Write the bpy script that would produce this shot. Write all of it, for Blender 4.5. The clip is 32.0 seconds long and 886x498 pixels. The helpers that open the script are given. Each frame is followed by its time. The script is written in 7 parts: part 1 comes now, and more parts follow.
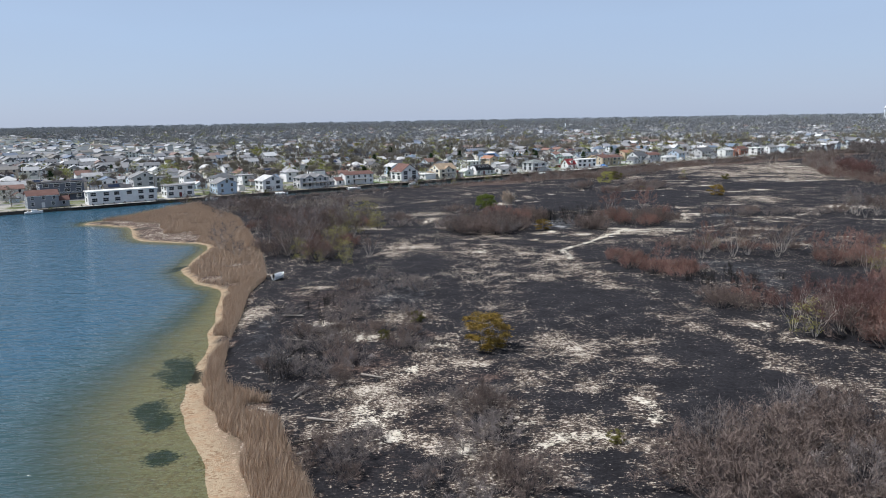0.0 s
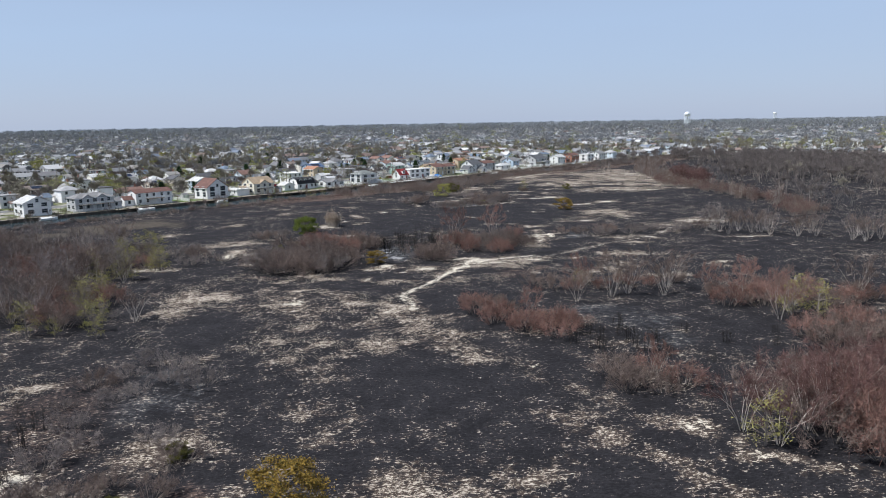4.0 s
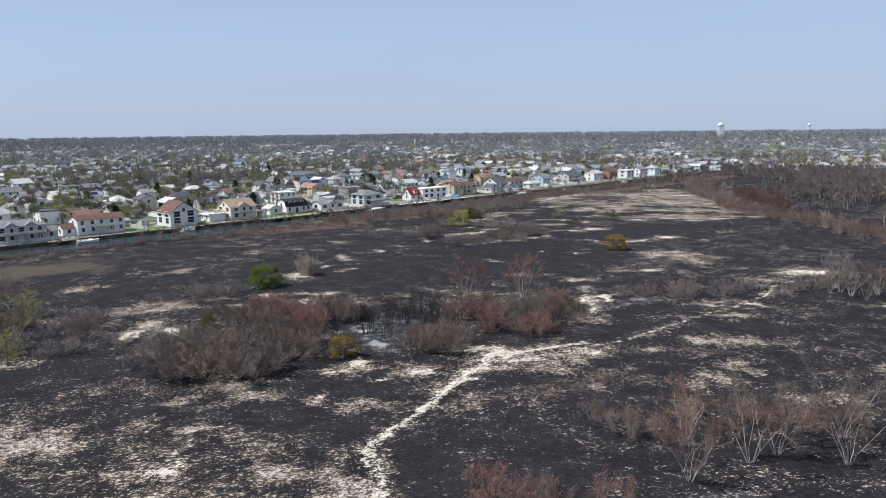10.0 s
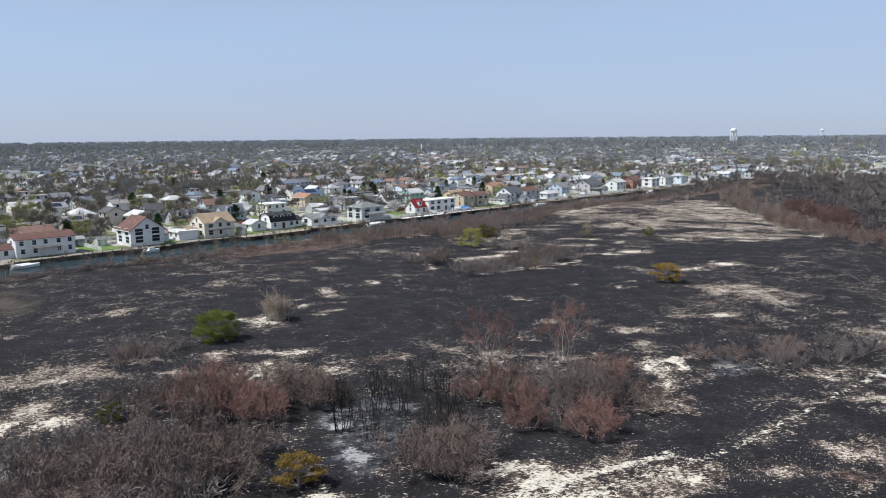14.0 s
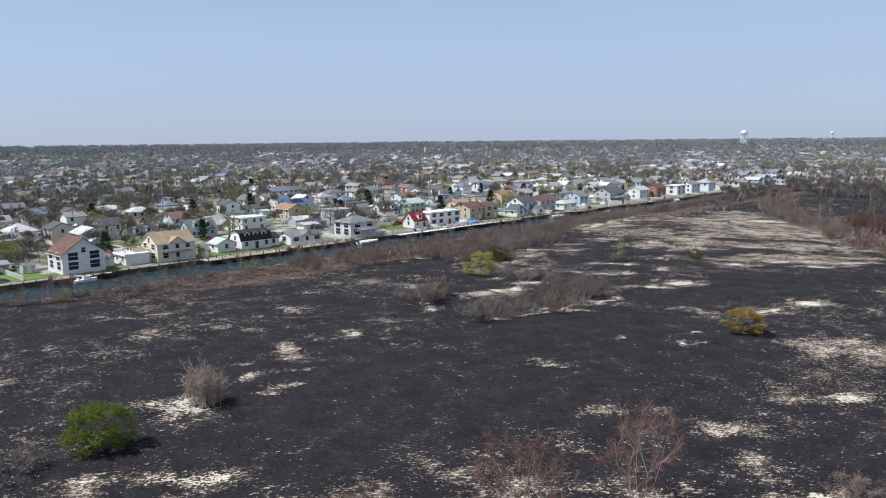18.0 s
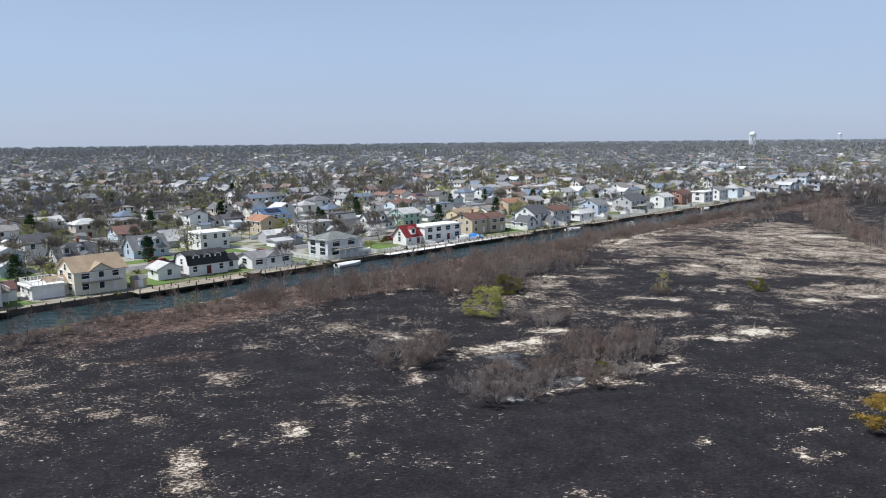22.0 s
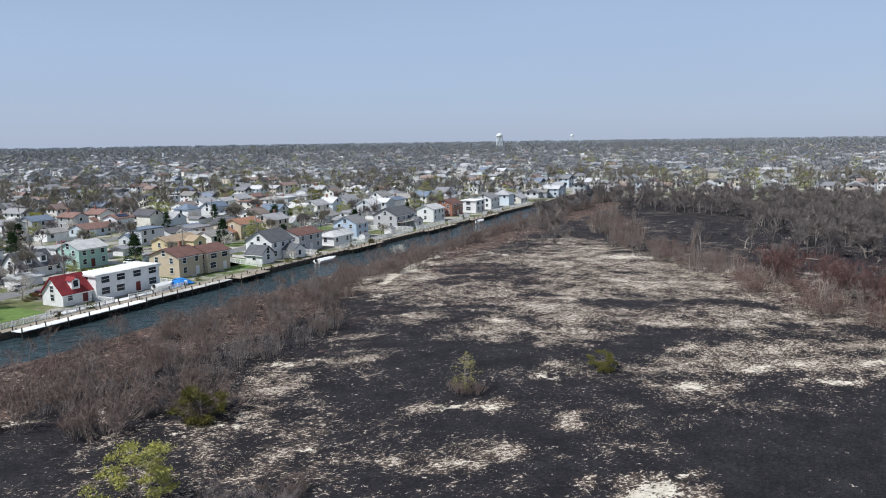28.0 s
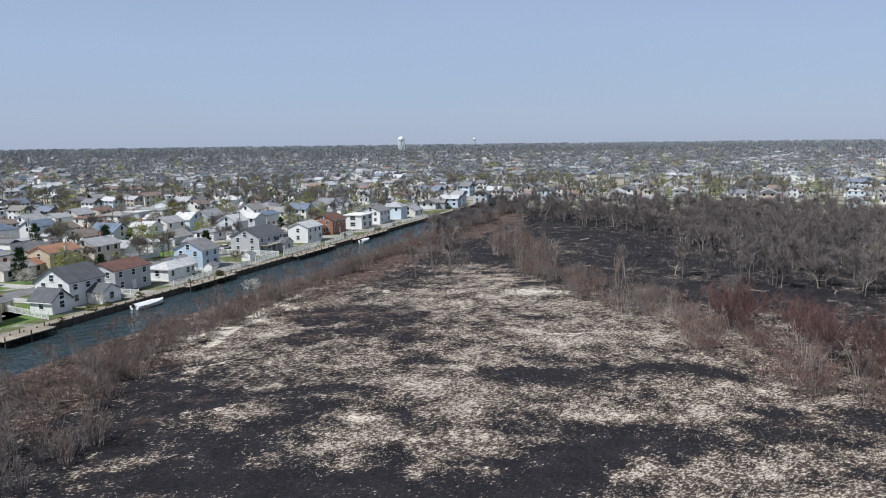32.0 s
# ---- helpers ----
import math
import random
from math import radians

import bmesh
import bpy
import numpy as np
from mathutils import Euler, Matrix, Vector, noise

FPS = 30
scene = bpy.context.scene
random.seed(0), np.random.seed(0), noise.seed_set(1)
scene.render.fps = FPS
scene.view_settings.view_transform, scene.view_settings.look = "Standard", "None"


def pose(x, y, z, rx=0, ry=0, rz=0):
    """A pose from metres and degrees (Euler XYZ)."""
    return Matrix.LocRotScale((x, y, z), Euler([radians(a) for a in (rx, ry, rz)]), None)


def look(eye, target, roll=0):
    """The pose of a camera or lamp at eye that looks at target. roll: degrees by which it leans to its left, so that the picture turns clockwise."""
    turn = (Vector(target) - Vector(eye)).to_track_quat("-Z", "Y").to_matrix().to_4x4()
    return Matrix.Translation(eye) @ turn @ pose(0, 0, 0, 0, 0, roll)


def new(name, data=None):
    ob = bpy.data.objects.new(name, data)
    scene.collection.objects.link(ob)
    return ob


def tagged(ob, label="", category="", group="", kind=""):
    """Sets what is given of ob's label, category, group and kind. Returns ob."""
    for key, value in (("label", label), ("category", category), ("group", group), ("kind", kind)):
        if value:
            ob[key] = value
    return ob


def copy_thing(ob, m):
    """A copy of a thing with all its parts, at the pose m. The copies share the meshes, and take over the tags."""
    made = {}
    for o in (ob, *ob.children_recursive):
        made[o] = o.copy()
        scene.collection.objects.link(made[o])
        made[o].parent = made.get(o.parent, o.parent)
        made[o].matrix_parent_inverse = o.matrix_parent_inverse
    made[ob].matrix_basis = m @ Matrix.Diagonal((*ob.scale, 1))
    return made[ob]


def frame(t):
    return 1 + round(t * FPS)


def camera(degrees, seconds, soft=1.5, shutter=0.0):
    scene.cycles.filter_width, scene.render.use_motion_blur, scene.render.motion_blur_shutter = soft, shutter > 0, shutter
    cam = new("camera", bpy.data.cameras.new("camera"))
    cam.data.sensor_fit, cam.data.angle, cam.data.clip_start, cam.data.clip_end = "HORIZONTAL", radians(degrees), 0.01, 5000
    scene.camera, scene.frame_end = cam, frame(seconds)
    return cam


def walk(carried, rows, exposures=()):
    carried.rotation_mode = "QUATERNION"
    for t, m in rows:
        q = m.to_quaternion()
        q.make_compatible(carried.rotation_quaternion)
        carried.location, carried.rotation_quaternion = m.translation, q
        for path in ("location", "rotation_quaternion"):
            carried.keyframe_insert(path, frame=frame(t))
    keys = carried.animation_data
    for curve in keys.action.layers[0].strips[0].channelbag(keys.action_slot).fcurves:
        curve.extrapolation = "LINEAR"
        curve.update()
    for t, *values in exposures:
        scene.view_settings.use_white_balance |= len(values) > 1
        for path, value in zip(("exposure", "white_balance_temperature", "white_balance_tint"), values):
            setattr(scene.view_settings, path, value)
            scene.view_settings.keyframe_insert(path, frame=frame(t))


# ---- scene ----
cam = camera(60.6, 32.0, 1.0)
METRES, EYE, TILT, LEAN, TURN = 391.3, 36.0, 0.0, 0.0, 0.0
ROWS = [
    (0.0, 0.0, 0.0, 0.0, -0.17, -9.85, 0.97),
    (0.5, 0.0002, 0.0158, -0.0005, -1.34, -9.83, 0.98),
    (1.0, 0.0008, 0.0312, -0.0008, -3.32, -9.84, 0.99),
    (1.5, 0.002, 0.0472, -0.001, -7.15, -9.83, 1.0),
    (2.0, 0.0037, 0.0633, -0.0011, -9.84, -9.81, 1.01),
    (2.5, 0.0061, 0.0792, -0.001, -11.27, -9.78, 1.02),
    (3.0, 0.0091, 0.095, -0.0006, -12.21, -9.72, 1.01),
    (3.5, 0.0126, 0.1106, -0.0003, -12.84, -9.67, 1.0),
    (5.5, 0.0302, 0.1714, 0.0016, -13.04, -9.43, 0.93),
    (6.0, 0.0347, 0.1862, 0.002, -12.74, -9.36, 0.88),
    (6.5, 0.0391, 0.2011, 0.0023, -12.42, -9.31, 0.84),
    (7.0, 0.0433, 0.2155, 0.0027, -12.15, -9.22, 0.82),
    (7.5, 0.0474, 0.23, 0.0032, -11.91, -9.18, 0.79),
    (8.0, 0.0512, 0.2445, 0.003, -11.72, -9.11, 0.75),
    (8.5, 0.0548, 0.2589, 0.0029, -11.53, -9.07, 0.72),
    (9.0, 0.0583, 0.2732, 0.0026, -11.38, -9.01, 0.67),
    (9.5, 0.0617, 0.2875, 0.0023, -11.24, -8.97, 0.66),
    (10.0, 0.0647, 0.3017, 0.0022, -11.1, -8.9, 0.63),
    (10.5, 0.0676, 0.3161, 0.0018, -10.98, -8.85, 0.59),
    (11.0, 0.0704, 0.3305, 0.0014, -10.88, -8.8, 0.57),
    (11.5, 0.0731, 0.3449, 0.0009, -10.78, -8.74, 0.56),
    (12.0, 0.0757, 0.3593, 0.0006, -10.72, -8.7, 0.54),
    (12.5, 0.0782, 0.3737, 0.0006, -10.68, -8.66, 0.55),
    (13.0, 0.0807, 0.388, 0.0006, -10.65, -8.61, 0.54),
    (13.5, 0.0832, 0.4025, 0.0007, -10.6, -8.57, 0.55),
    (14.0, 0.0857, 0.417, 0.0008, -10.56, -8.51, 0.54),
    (14.5, 0.0882, 0.4315, 0.001, -10.52, -8.47, 0.55),
    (16.5, 0.1002, 0.4914, 0.0013, -10.32, -8.36, 0.57),
    (17.0, 0.1032, 0.5065, 0.0011, -10.29, -8.32, 0.57),
    (17.5, 0.1062, 0.521, 0.001, -10.25, -8.32, 0.57),
    (18.0, 0.1093, 0.5362, 0.0007, -10.22, -8.3, 0.58),
    (18.5, 0.1126, 0.5513, 0.0007, -10.21, -8.26, 0.59),
    (19.0, 0.1158, 0.5664, 0.0004, -10.19, -8.23, 0.59),
    (19.5, 0.1191, 0.5814, 0.0001, -10.18, -8.22, 0.57),
    (20.0, 0.1224, 0.5966, -0.0002, -10.14, -8.19, 0.59),
    (20.5, 0.1256, 0.6117, -0.0005, -10.12, -8.19, 0.6),
    (21.0, 0.129, 0.627, -0.0007, -10.09, -8.16, 0.61),
    (21.5, 0.1324, 0.6421, -0.0006, -10.05, -8.16, 0.57),
    (22.0, 0.1358, 0.6575, -0.0006, -10.02, -8.18, 0.57),
    (22.5, 0.1393, 0.6731, -0.0006, -10.2, -8.16, 0.57),
    (23.0, 0.1432, 0.6885, -0.0007, -11.38, -8.17, 0.59),
    (23.5, 0.1473, 0.7044, -0.0009, -14.69, -8.17, 0.68),
    (24.0, 0.1518, 0.7202, -0.001, -17.72, -8.18, 0.74),
    (24.5, 0.1569, 0.7359, -0.0012, -19.83, -8.18, 0.76),
    (25.0, 0.1626, 0.7516, -0.0013, -21.35, -8.21, 0.77),
    (25.5, 0.169, 0.7674, -0.0012, -24.06, -8.2, 0.81),
    (27.5, 0.2, 0.8267, -0.0015, -27.76, -8.26, 0.83),
    (28.0, 0.2091, 0.8404, -0.0014, -28.12, -8.24, 0.82),
    (28.5, 0.2184, 0.8537, -0.0013, -28.46, -8.2, 0.8),
    (29.0, 0.2281, 0.8666, -0.0013, -29.38, -8.18, 0.78),
    (29.5, 0.2381, 0.8795, -0.0011, -31.35, -8.2, 0.79),
    (30.0, 0.2483, 0.892, -0.001, -32.75, -8.19, 0.78),
    (30.5, 0.2587, 0.9041, -0.0007, -33.75, -8.18, 0.75),
    (31.0, 0.2694, 0.9161, -0.0006, -34.4, -8.17, 0.74),
    (31.5, 0.2802, 0.928, -0.0006, -34.91, -8.13, 0.72),
    (32.0, 0.2911, 0.9397, -0.0005, -35.31, -8.09, 0.7),
]
walk(cam, [(t, pose(0, 0, EYE, TILT, LEAN, TURN) @ pose(METRES * x, METRES * y, METRES * z, 90 + pitch, roll, yaw)) for t, x, y, z, yaw, pitch, roll in ROWS],
     [(0.0, 0.51, 6150.0, 10.0), (7.0, 0.54, 6150.0, 10.0), (13.0, 0.53, 6150.0, 10.0), (21.0, 0.51, 6150.0, 10.0), (28.0, 0.41, 6120.0, 10.0), (32.0, 0.33, 6100.0, 10.0)])

# ---- daylight: hazy spring sun from the west ----
SUN_AZ, SUN_EL = -84.0, 52.0
world = bpy.data.worlds.new("hazy_spring_sky")
scene.world = world
world.use_nodes = True
wn = world.node_tree
sky = wn.nodes.new("ShaderNodeTexSky")
sky.sky_type = "NISHITA"
sky.sun_disc = False
sky.sun_elevation, sky.sun_rotation = radians(SUN_EL), radians(SUN_AZ % 360)
sky.air_density, sky.dust_density, sky.ozone_density = 1.0, 0.5, 4.0
wn.nodes["Background"].inputs["Strength"].default_value = 0.10
# spring haze thins out with height
up = wn.nodes.new("ShaderNodeTexCoord")
sep = wn.nodes.new("ShaderNodeSeparateXYZ")
haze = wn.nodes.new("ShaderNodeValToRGB")
for e, (p, c) in zip((haze.color_ramp.elements[0], haze.color_ramp.elements[1], haze.color_ramp.elements.new(0.12)), ((0.0, (3.04, 3.52, 4.58)), (0.5, (2.96, 3.9, 5.42)), (0.12, (3.08, 3.78, 5.0)))):
    e.position, e.color = p, (*c, 1)
veil = wn.nodes.new("ShaderNodeMix")
veil.data_type = "RGBA"
veil.inputs[0].default_value = 0.85
wn.links.new(up.outputs["Generated"], sep.inputs[0])
streak = wn.nodes.new("ShaderNodeTexNoise")
streak.inputs["Scale"].default_value, streak.inputs["Detail"].default_value = 2.2, 5.0
flat = wn.nodes.new("ShaderNodeMapping")
flat.inputs["Scale"].default_value = (1.0, 1.0, 4.0)
wn.links.new(up.outputs["Generated"], flat.inputs[0])
wn.links.new(flat.outputs[0], streak.inputs["Vector"])
thin = wn.nodes.new("ShaderNodeMath")
thin.operation = "MULTIPLY_ADD"
thin.inputs[1].default_value = 0.16
wn.links.new(streak.outputs[0], thin.inputs[0])
wn.links.new(sep.outputs[2], thin.inputs[2])
lower = wn.nodes.new("ShaderNodeMath")
lower.operation, lower.inputs[1].default_value = "SUBTRACT", 0.08
wn.links.new(thin.outputs[0], lower.inputs[0])
wn.links.new(lower.outputs[0], haze.inputs[0])
wn.links.new(sky.outputs[0], veil.inputs[6])
wn.links.new(haze.outputs[0], veil.inputs[7])
wn.links.new(veil.outputs[2], wn.nodes["Background"].inputs["Color"])
sun_dir = Vector((math.sin(radians(SUN_AZ)) * math.cos(radians(SUN_EL)), math.cos(radians(SUN_AZ)) * math.cos(radians(SUN_EL)), math.sin(radians(SUN_EL))))
sun = new("sun", bpy.data.lights.new("sun", "SUN"))
sun.data.energy, sun.data.angle, sun.data.color = 3.9, radians(1.0), (1.0, 0.965, 0.91)
sun.matrix_world = look(sun_dir * 300, (0, 0, 0))

# ---- materials ----
def shader(name, rough=0.8, metal=0.0):
    m = bpy.data.materials.new(name)
    m.use_nodes = True
    b = m.node_tree.nodes["Principled BSDF"]
    b.inputs["Roughness"].default_value, b.inputs["Metallic"].default_value = rough, metal
    b.inputs["Specular IOR Level"].default_value = 0.3
    return m, m.node_tree, b


def node(nt, kind, **values):
    n = nt.nodes.new("ShaderNode" + kind)
    for key, v in values.items():
        n.inputs[key.replace("_", " ")].default_value = v
    return n


def math_node(nt, op, a, b=0.0, clamp=False):
    n = nt.nodes.new("ShaderNodeMath")
    n.operation, n.use_clamp = op, clamp
    for i, v in enumerate((a, b)):
        if isinstance(v, (int, float)):
            n.inputs[i].default_value = v
        else:
            nt.links.new(v, n.inputs[i])
    return n.outputs[0]


def mix(nt, fac, a, b, blend="MIX"):
    n = nt.nodes.new("ShaderNodeMix")
    n.data_type, n.blend_type = "RGBA", blend
    for i, v in ((0, fac), (6, a), (7, b)):
        if isinstance(v, (int, float)):
            n.inputs[i].default_value = v
        elif isinstance(v, (tuple, list)):
            n.inputs[i].default_value = (*v[:3], 1)
        else:
            nt.links.new(v, n.inputs[i])
    return n.outputs[2]


def ramp(nt, fac, stops, constant=False):
    n = nt.nodes.new("ShaderNodeValToRGB")
    n.color_ramp.interpolation = "CONSTANT" if constant else "LINEAR"
    while len(n.color_ramp.elements) < len(stops):
        n.color_ramp.elements.new(0.5)
    for e, (p, c) in zip(n.color_ramp.elements, stops):
        e.position, e.color = p, (*c, 1)
    nt.links.new(fac, n.inputs[0])
    return n.outputs[0]


def edge(nt, v, lo, hi):
    n = nt.nodes.new("ShaderNodeMapRange")
    n.interpolation_type = "SMOOTHSTEP"
    n.inputs[1].default_value, n.inputs[2].default_value = lo, hi
    nt.links.new(v, n.inputs[0])
    return n.outputs[0]


def noise_out(nt, scale, detail=4.0, rough=0.55, stretch=None, kind="Object", out=0, warp=0.0):
    tc = nt.nodes.new("ShaderNodeTexCoord")
    n = node(nt, "TexNoise", Scale=scale, Detail=detail, Roughness=rough, Distortion=warp)
    src = tc.outputs[kind]
    if stretch:
        mp = nt.nodes.new("ShaderNodeMapping")
        mp.inputs["Rotation"].default_value = (0, 0, stretch[0])
        mp.inputs["Scale"].default_value = (stretch[1], stretch[2], 1)
        nt.links.new(src, mp.inputs[0])
        src = mp.outputs[0]
    nt.links.new(src, n.inputs["Vector"])
    return n.outputs[out]


def bump(nt, b, height, strength, distance):
    n = node(nt, "Bump", Strength=strength, Distance=distance)
    nt.links.new(height, n.inputs["Height"])
    nt.links.new(n.outputs[0], b.inputs["Normal"])


def plain(name, colour, rough=0.8, grain=1.5, amount=0.25, metal=0.0, bumps=0.0):
    """A worn surface: the colour, mottled at two scales, a little different from thing to thing."""
    m, nt, b = shader(name, rough, metal)
    oi = nt.nodes.new("ShaderNodeObjectInfo")
    n1, n2 = noise_out(nt, grain, 5), noise_out(nt, grain * 9, 3)
    v = math_node(nt, "ADD", math_node(nt, "MULTIPLY", n1, 0.7), math_node(nt, "MULTIPLY", n2, 0.3))
    v = math_node(nt, "ADD", v, math_node(nt, "MULTIPLY", math_node(nt, "SUBTRACT", oi.outputs["Random"], 0.5), 0.25))
    lo, hi = [c * (1 - amount) for c in colour], [min(1, c * (1 + amount)) for c in colour]
    nt.links.new(ramp(nt, v, [(0.3, lo), (0.7, hi)]), b.inputs["Base Color"])
    if bumps:
        bump(nt, b, n2, bumps, 0.05)
    return m


def fibre(name, colours, rough=0.85):
    """Twigs, needles, reeds: every blade takes a colour of its own between those given, every plant a shade of its own."""
    m, nt, b = shader(name, rough)
    b.inputs["Specular IOR Level"].default_value = 0.1
    ge, oi = nt.nodes.new("ShaderNodeNewGeometry"), nt.nodes.new("ShaderNodeObjectInfo")
    n = len(colours) - 1
    c = ramp(nt, ge.outputs["Random Per Island"], [(i / n, k) for i, k in enumerate(colours)])
    v = math_node(nt, "ADD", math_node(nt, "MULTIPLY", oi.outputs["Random"], 0.5), 0.75)
    hsv = node(nt, "HueSaturation", Saturation=1.0)
    nt.links.new(v, hsv.inputs["Value"])
    nt.links.new(c, hsv.inputs["Color"])
    nt.links.new(hsv.outputs[0], b.inputs["Base Color"])
    return m


def varied(name, stops, rough=0.7):
    """House paint and shingles of far houses: each wall or roof has one of the colours."""
    m, nt, b = shader(name, rough)
    b.inputs["Specular IOR Level"].default_value = 0.1
    ge = nt.nodes.new("ShaderNodeNewGeometry")
    c = ramp(nt, ge.outputs["Random Per Island"], [(i / len(stops), k) for i, k in enumerate(stops)], True)
    n1 = noise_out(nt, 0.9, 4)
    nt.links.new(mix(nt, 0.25, c, ramp(nt, n1, [(0.3, (0.3, 0.3, 0.3)), (0.7, (1, 1, 1))]), "MULTIPLY"), b.inputs["Base Color"])
    return m


TWIG_BROWN = fibre("brown_twigs", [(0.145, 0.11, 0.096), (0.22, 0.17, 0.15), (0.09, 0.068, 0.06)])
TWIG_GREY = fibre("grey_twigs", [(0.165, 0.14, 0.133), (0.25, 0.218, 0.21), (0.105, 0.09, 0.086)])
TWIG_RED = fibre("red_brown_twigs", [(0.19, 0.108, 0.09), (0.28, 0.165, 0.138), (0.115, 0.068, 0.058)])
# twigs of far trees: distance haze put into the colour, paler and bluer
TWIG_HAZED = fibre("far_grey_twigs", [(0.195, 0.204, 0.225), (0.25, 0.26, 0.28), (0.16, 0.168, 0.186)])
TWIG_WOOD = fibre("burnt_wood_twigs", [(0.15, 0.128, 0.12), (0.22, 0.192, 0.184), (0.095, 0.082, 0.078)])
TWIG_WINE = fibre("wine_dark_twigs", [(0.125, 0.07, 0.064), (0.18, 0.105, 0.096), (0.078, 0.046, 0.043)])
LEAF_BUD = fibre("olive_yellow_buds", [(0.25, 0.235, 0.085), (0.35, 0.325, 0.11), (0.17, 0.15, 0.07)])
TWIG_TAN = fibre("pale_tan_twigs", [(0.34, 0.26, 0.19), (0.24, 0.175, 0.125), (0.45, 0.36, 0.27)])
TWIG_CHAR = fibre("charred_twigs", [(0.018, 0.017, 0.017), (0.05, 0.045, 0.042), (0.03, 0.027, 0.026)])
LEAF_PINE = fibre("pine_needles", [(0.085, 0.12, 0.025), (0.19, 0.218, 0.045), (0.034, 0.055, 0.016)])
LEAF_DARK = fibre("dark_evergreen_needles", [(0.015, 0.035, 0.014), (0.035, 0.06, 0.022), (0.022, 0.05, 0.02)])
LEAF_OCHRE = fibre("scorched_ochre_needles", [(0.18, 0.127, 0.03), (0.32, 0.205, 0.045), (0.05, 0.052, 0.018)])
LEAF_WILLOW = fibre("yellow_green_willow_leaves", [(0.26, 0.255, 0.07), (0.36, 0.345, 0.105), (0.165, 0.17, 0.05)])
LEAF_SPRING = fibre("fresh_spring_leaves", [(0.24, 0.255, 0.09), (0.38, 0.38, 0.14), (0.17, 0.18, 0.075)])
LEAF_OLIVE = fibre("olive_scorched_leaves", [(0.095, 0.1, 0.03), (0.19, 0.165, 0.048), (0.055, 0.065, 0.022)])
LEAF_HAZE = fibre("olive_bursting_buds", [(0.225, 0.205, 0.165), (0.31, 0.285, 0.225), (0.17, 0.152, 0.128)])
BLOSSOM = fibre("white_blossom", [(0.6, 0.57, 0.52), (0.45, 0.42, 0.36), (0.7, 0.68, 0.62)])
REED = fibre("dry_reed_blades", [(0.35, 0.265, 0.195), (0.46, 0.36, 0.275), (0.24, 0.175, 0.125)])
STRAW = fibre("bleached_straw_blades", [(0.66, 0.6, 0.48), (0.52, 0.45, 0.33), (0.76, 0.71, 0.6)])
BARK_GREY = plain("grey_bark", (0.23, 0.195, 0.17), 0.95, 3, 0.4)
BARK_BIRCH = plain("birch_bark", (0.47, 0.42, 0.375), 0.9, 4, 0.35)
BARK_CHAR = plain("charred_bark", (0.03, 0.027, 0.025), 0.95, 3, 0.5)
BARK_PALE = plain("pale_dead_wood", (0.36, 0.32, 0.28), 0.9, 3, 0.35)
GLASS = plain("window_glass", (0.035, 0.045, 0.055), 0.08, 0.3, 0.5)
TRIM = plain("white_trim", (0.78, 0.78, 0.76), 0.5, 1, 0.08)
CONCRETE = plain("pale_concrete", (0.46, 0.45, 0.42), 0.9, 0.6, 0.2)
TIMBER = plain("weathered_dock_timber", (0.3, 0.26, 0.21), 0.9, 2, 0.35)
DARKWOOD = plain("dark_creosoted_timber", (0.1, 0.085, 0.07), 0.9, 2, 0.4)
ASPHALT = plain("street_asphalt", (0.2, 0.2, 0.205), 0.95, 0.4, 0.25)
RUBBER = plain("tyre_rubber", (0.02, 0.02, 0.02), 0.8)
STEEL = plain("white_tank_steel", (0.72, 0.76, 0.8), 0.4, 0.2, 0.08)
GELCOAT = plain("white_gelcoat", (0.82, 0.82, 0.8), 0.25, 1, 0.06)
TARP = plain("blue_tarpaulin", (0.03, 0.22, 0.62), 0.5, 1.5, 0.3)
SIDING_COLOURS = [(0.87, 0.87, 0.86), (0.86, 0.86, 0.85), (0.74, 0.75, 0.76), (0.83, 0.81, 0.75), (0.6, 0.62, 0.64), (0.64, 0.57, 0.49), (0.63, 0.71, 0.77), (0.87, 0.87, 0.87), (0.79, 0.76, 0.69), (0.44, 0.45, 0.47), (0.85, 0.85, 0.85)]
ROOF_COLOURS = [(0.17, 0.17, 0.18), (0.23, 0.23, 0.245), (0.3, 0.3, 0.31), (0.11, 0.11, 0.12), (0.22, 0.185, 0.165), (0.16, 0.2, 0.26), (0.28, 0.27, 0.26), (0.22, 0.14, 0.12), (0.37, 0.37, 0.38), (0.55, 0.55, 0.55)]
FAR_SIDING = varied("far_siding", SIDING_COLOURS)
# shingle colours lifted towards pale blue-grey, haze painted into them
HAZED_ROOF = varied("far_shingles", [(0.2, 0.2, 0.21), (0.28, 0.285, 0.3), (0.36, 0.365, 0.38), (0.22, 0.225, 0.24), (0.25, 0.24, 0.23), (0.2, 0.235, 0.3), (0.3, 0.3, 0.31), (0.43, 0.435, 0.45), (0.27, 0.205, 0.185), (0.55, 0.555, 0.57)], 0.9)
WALLS, ROOFS = {}, {}


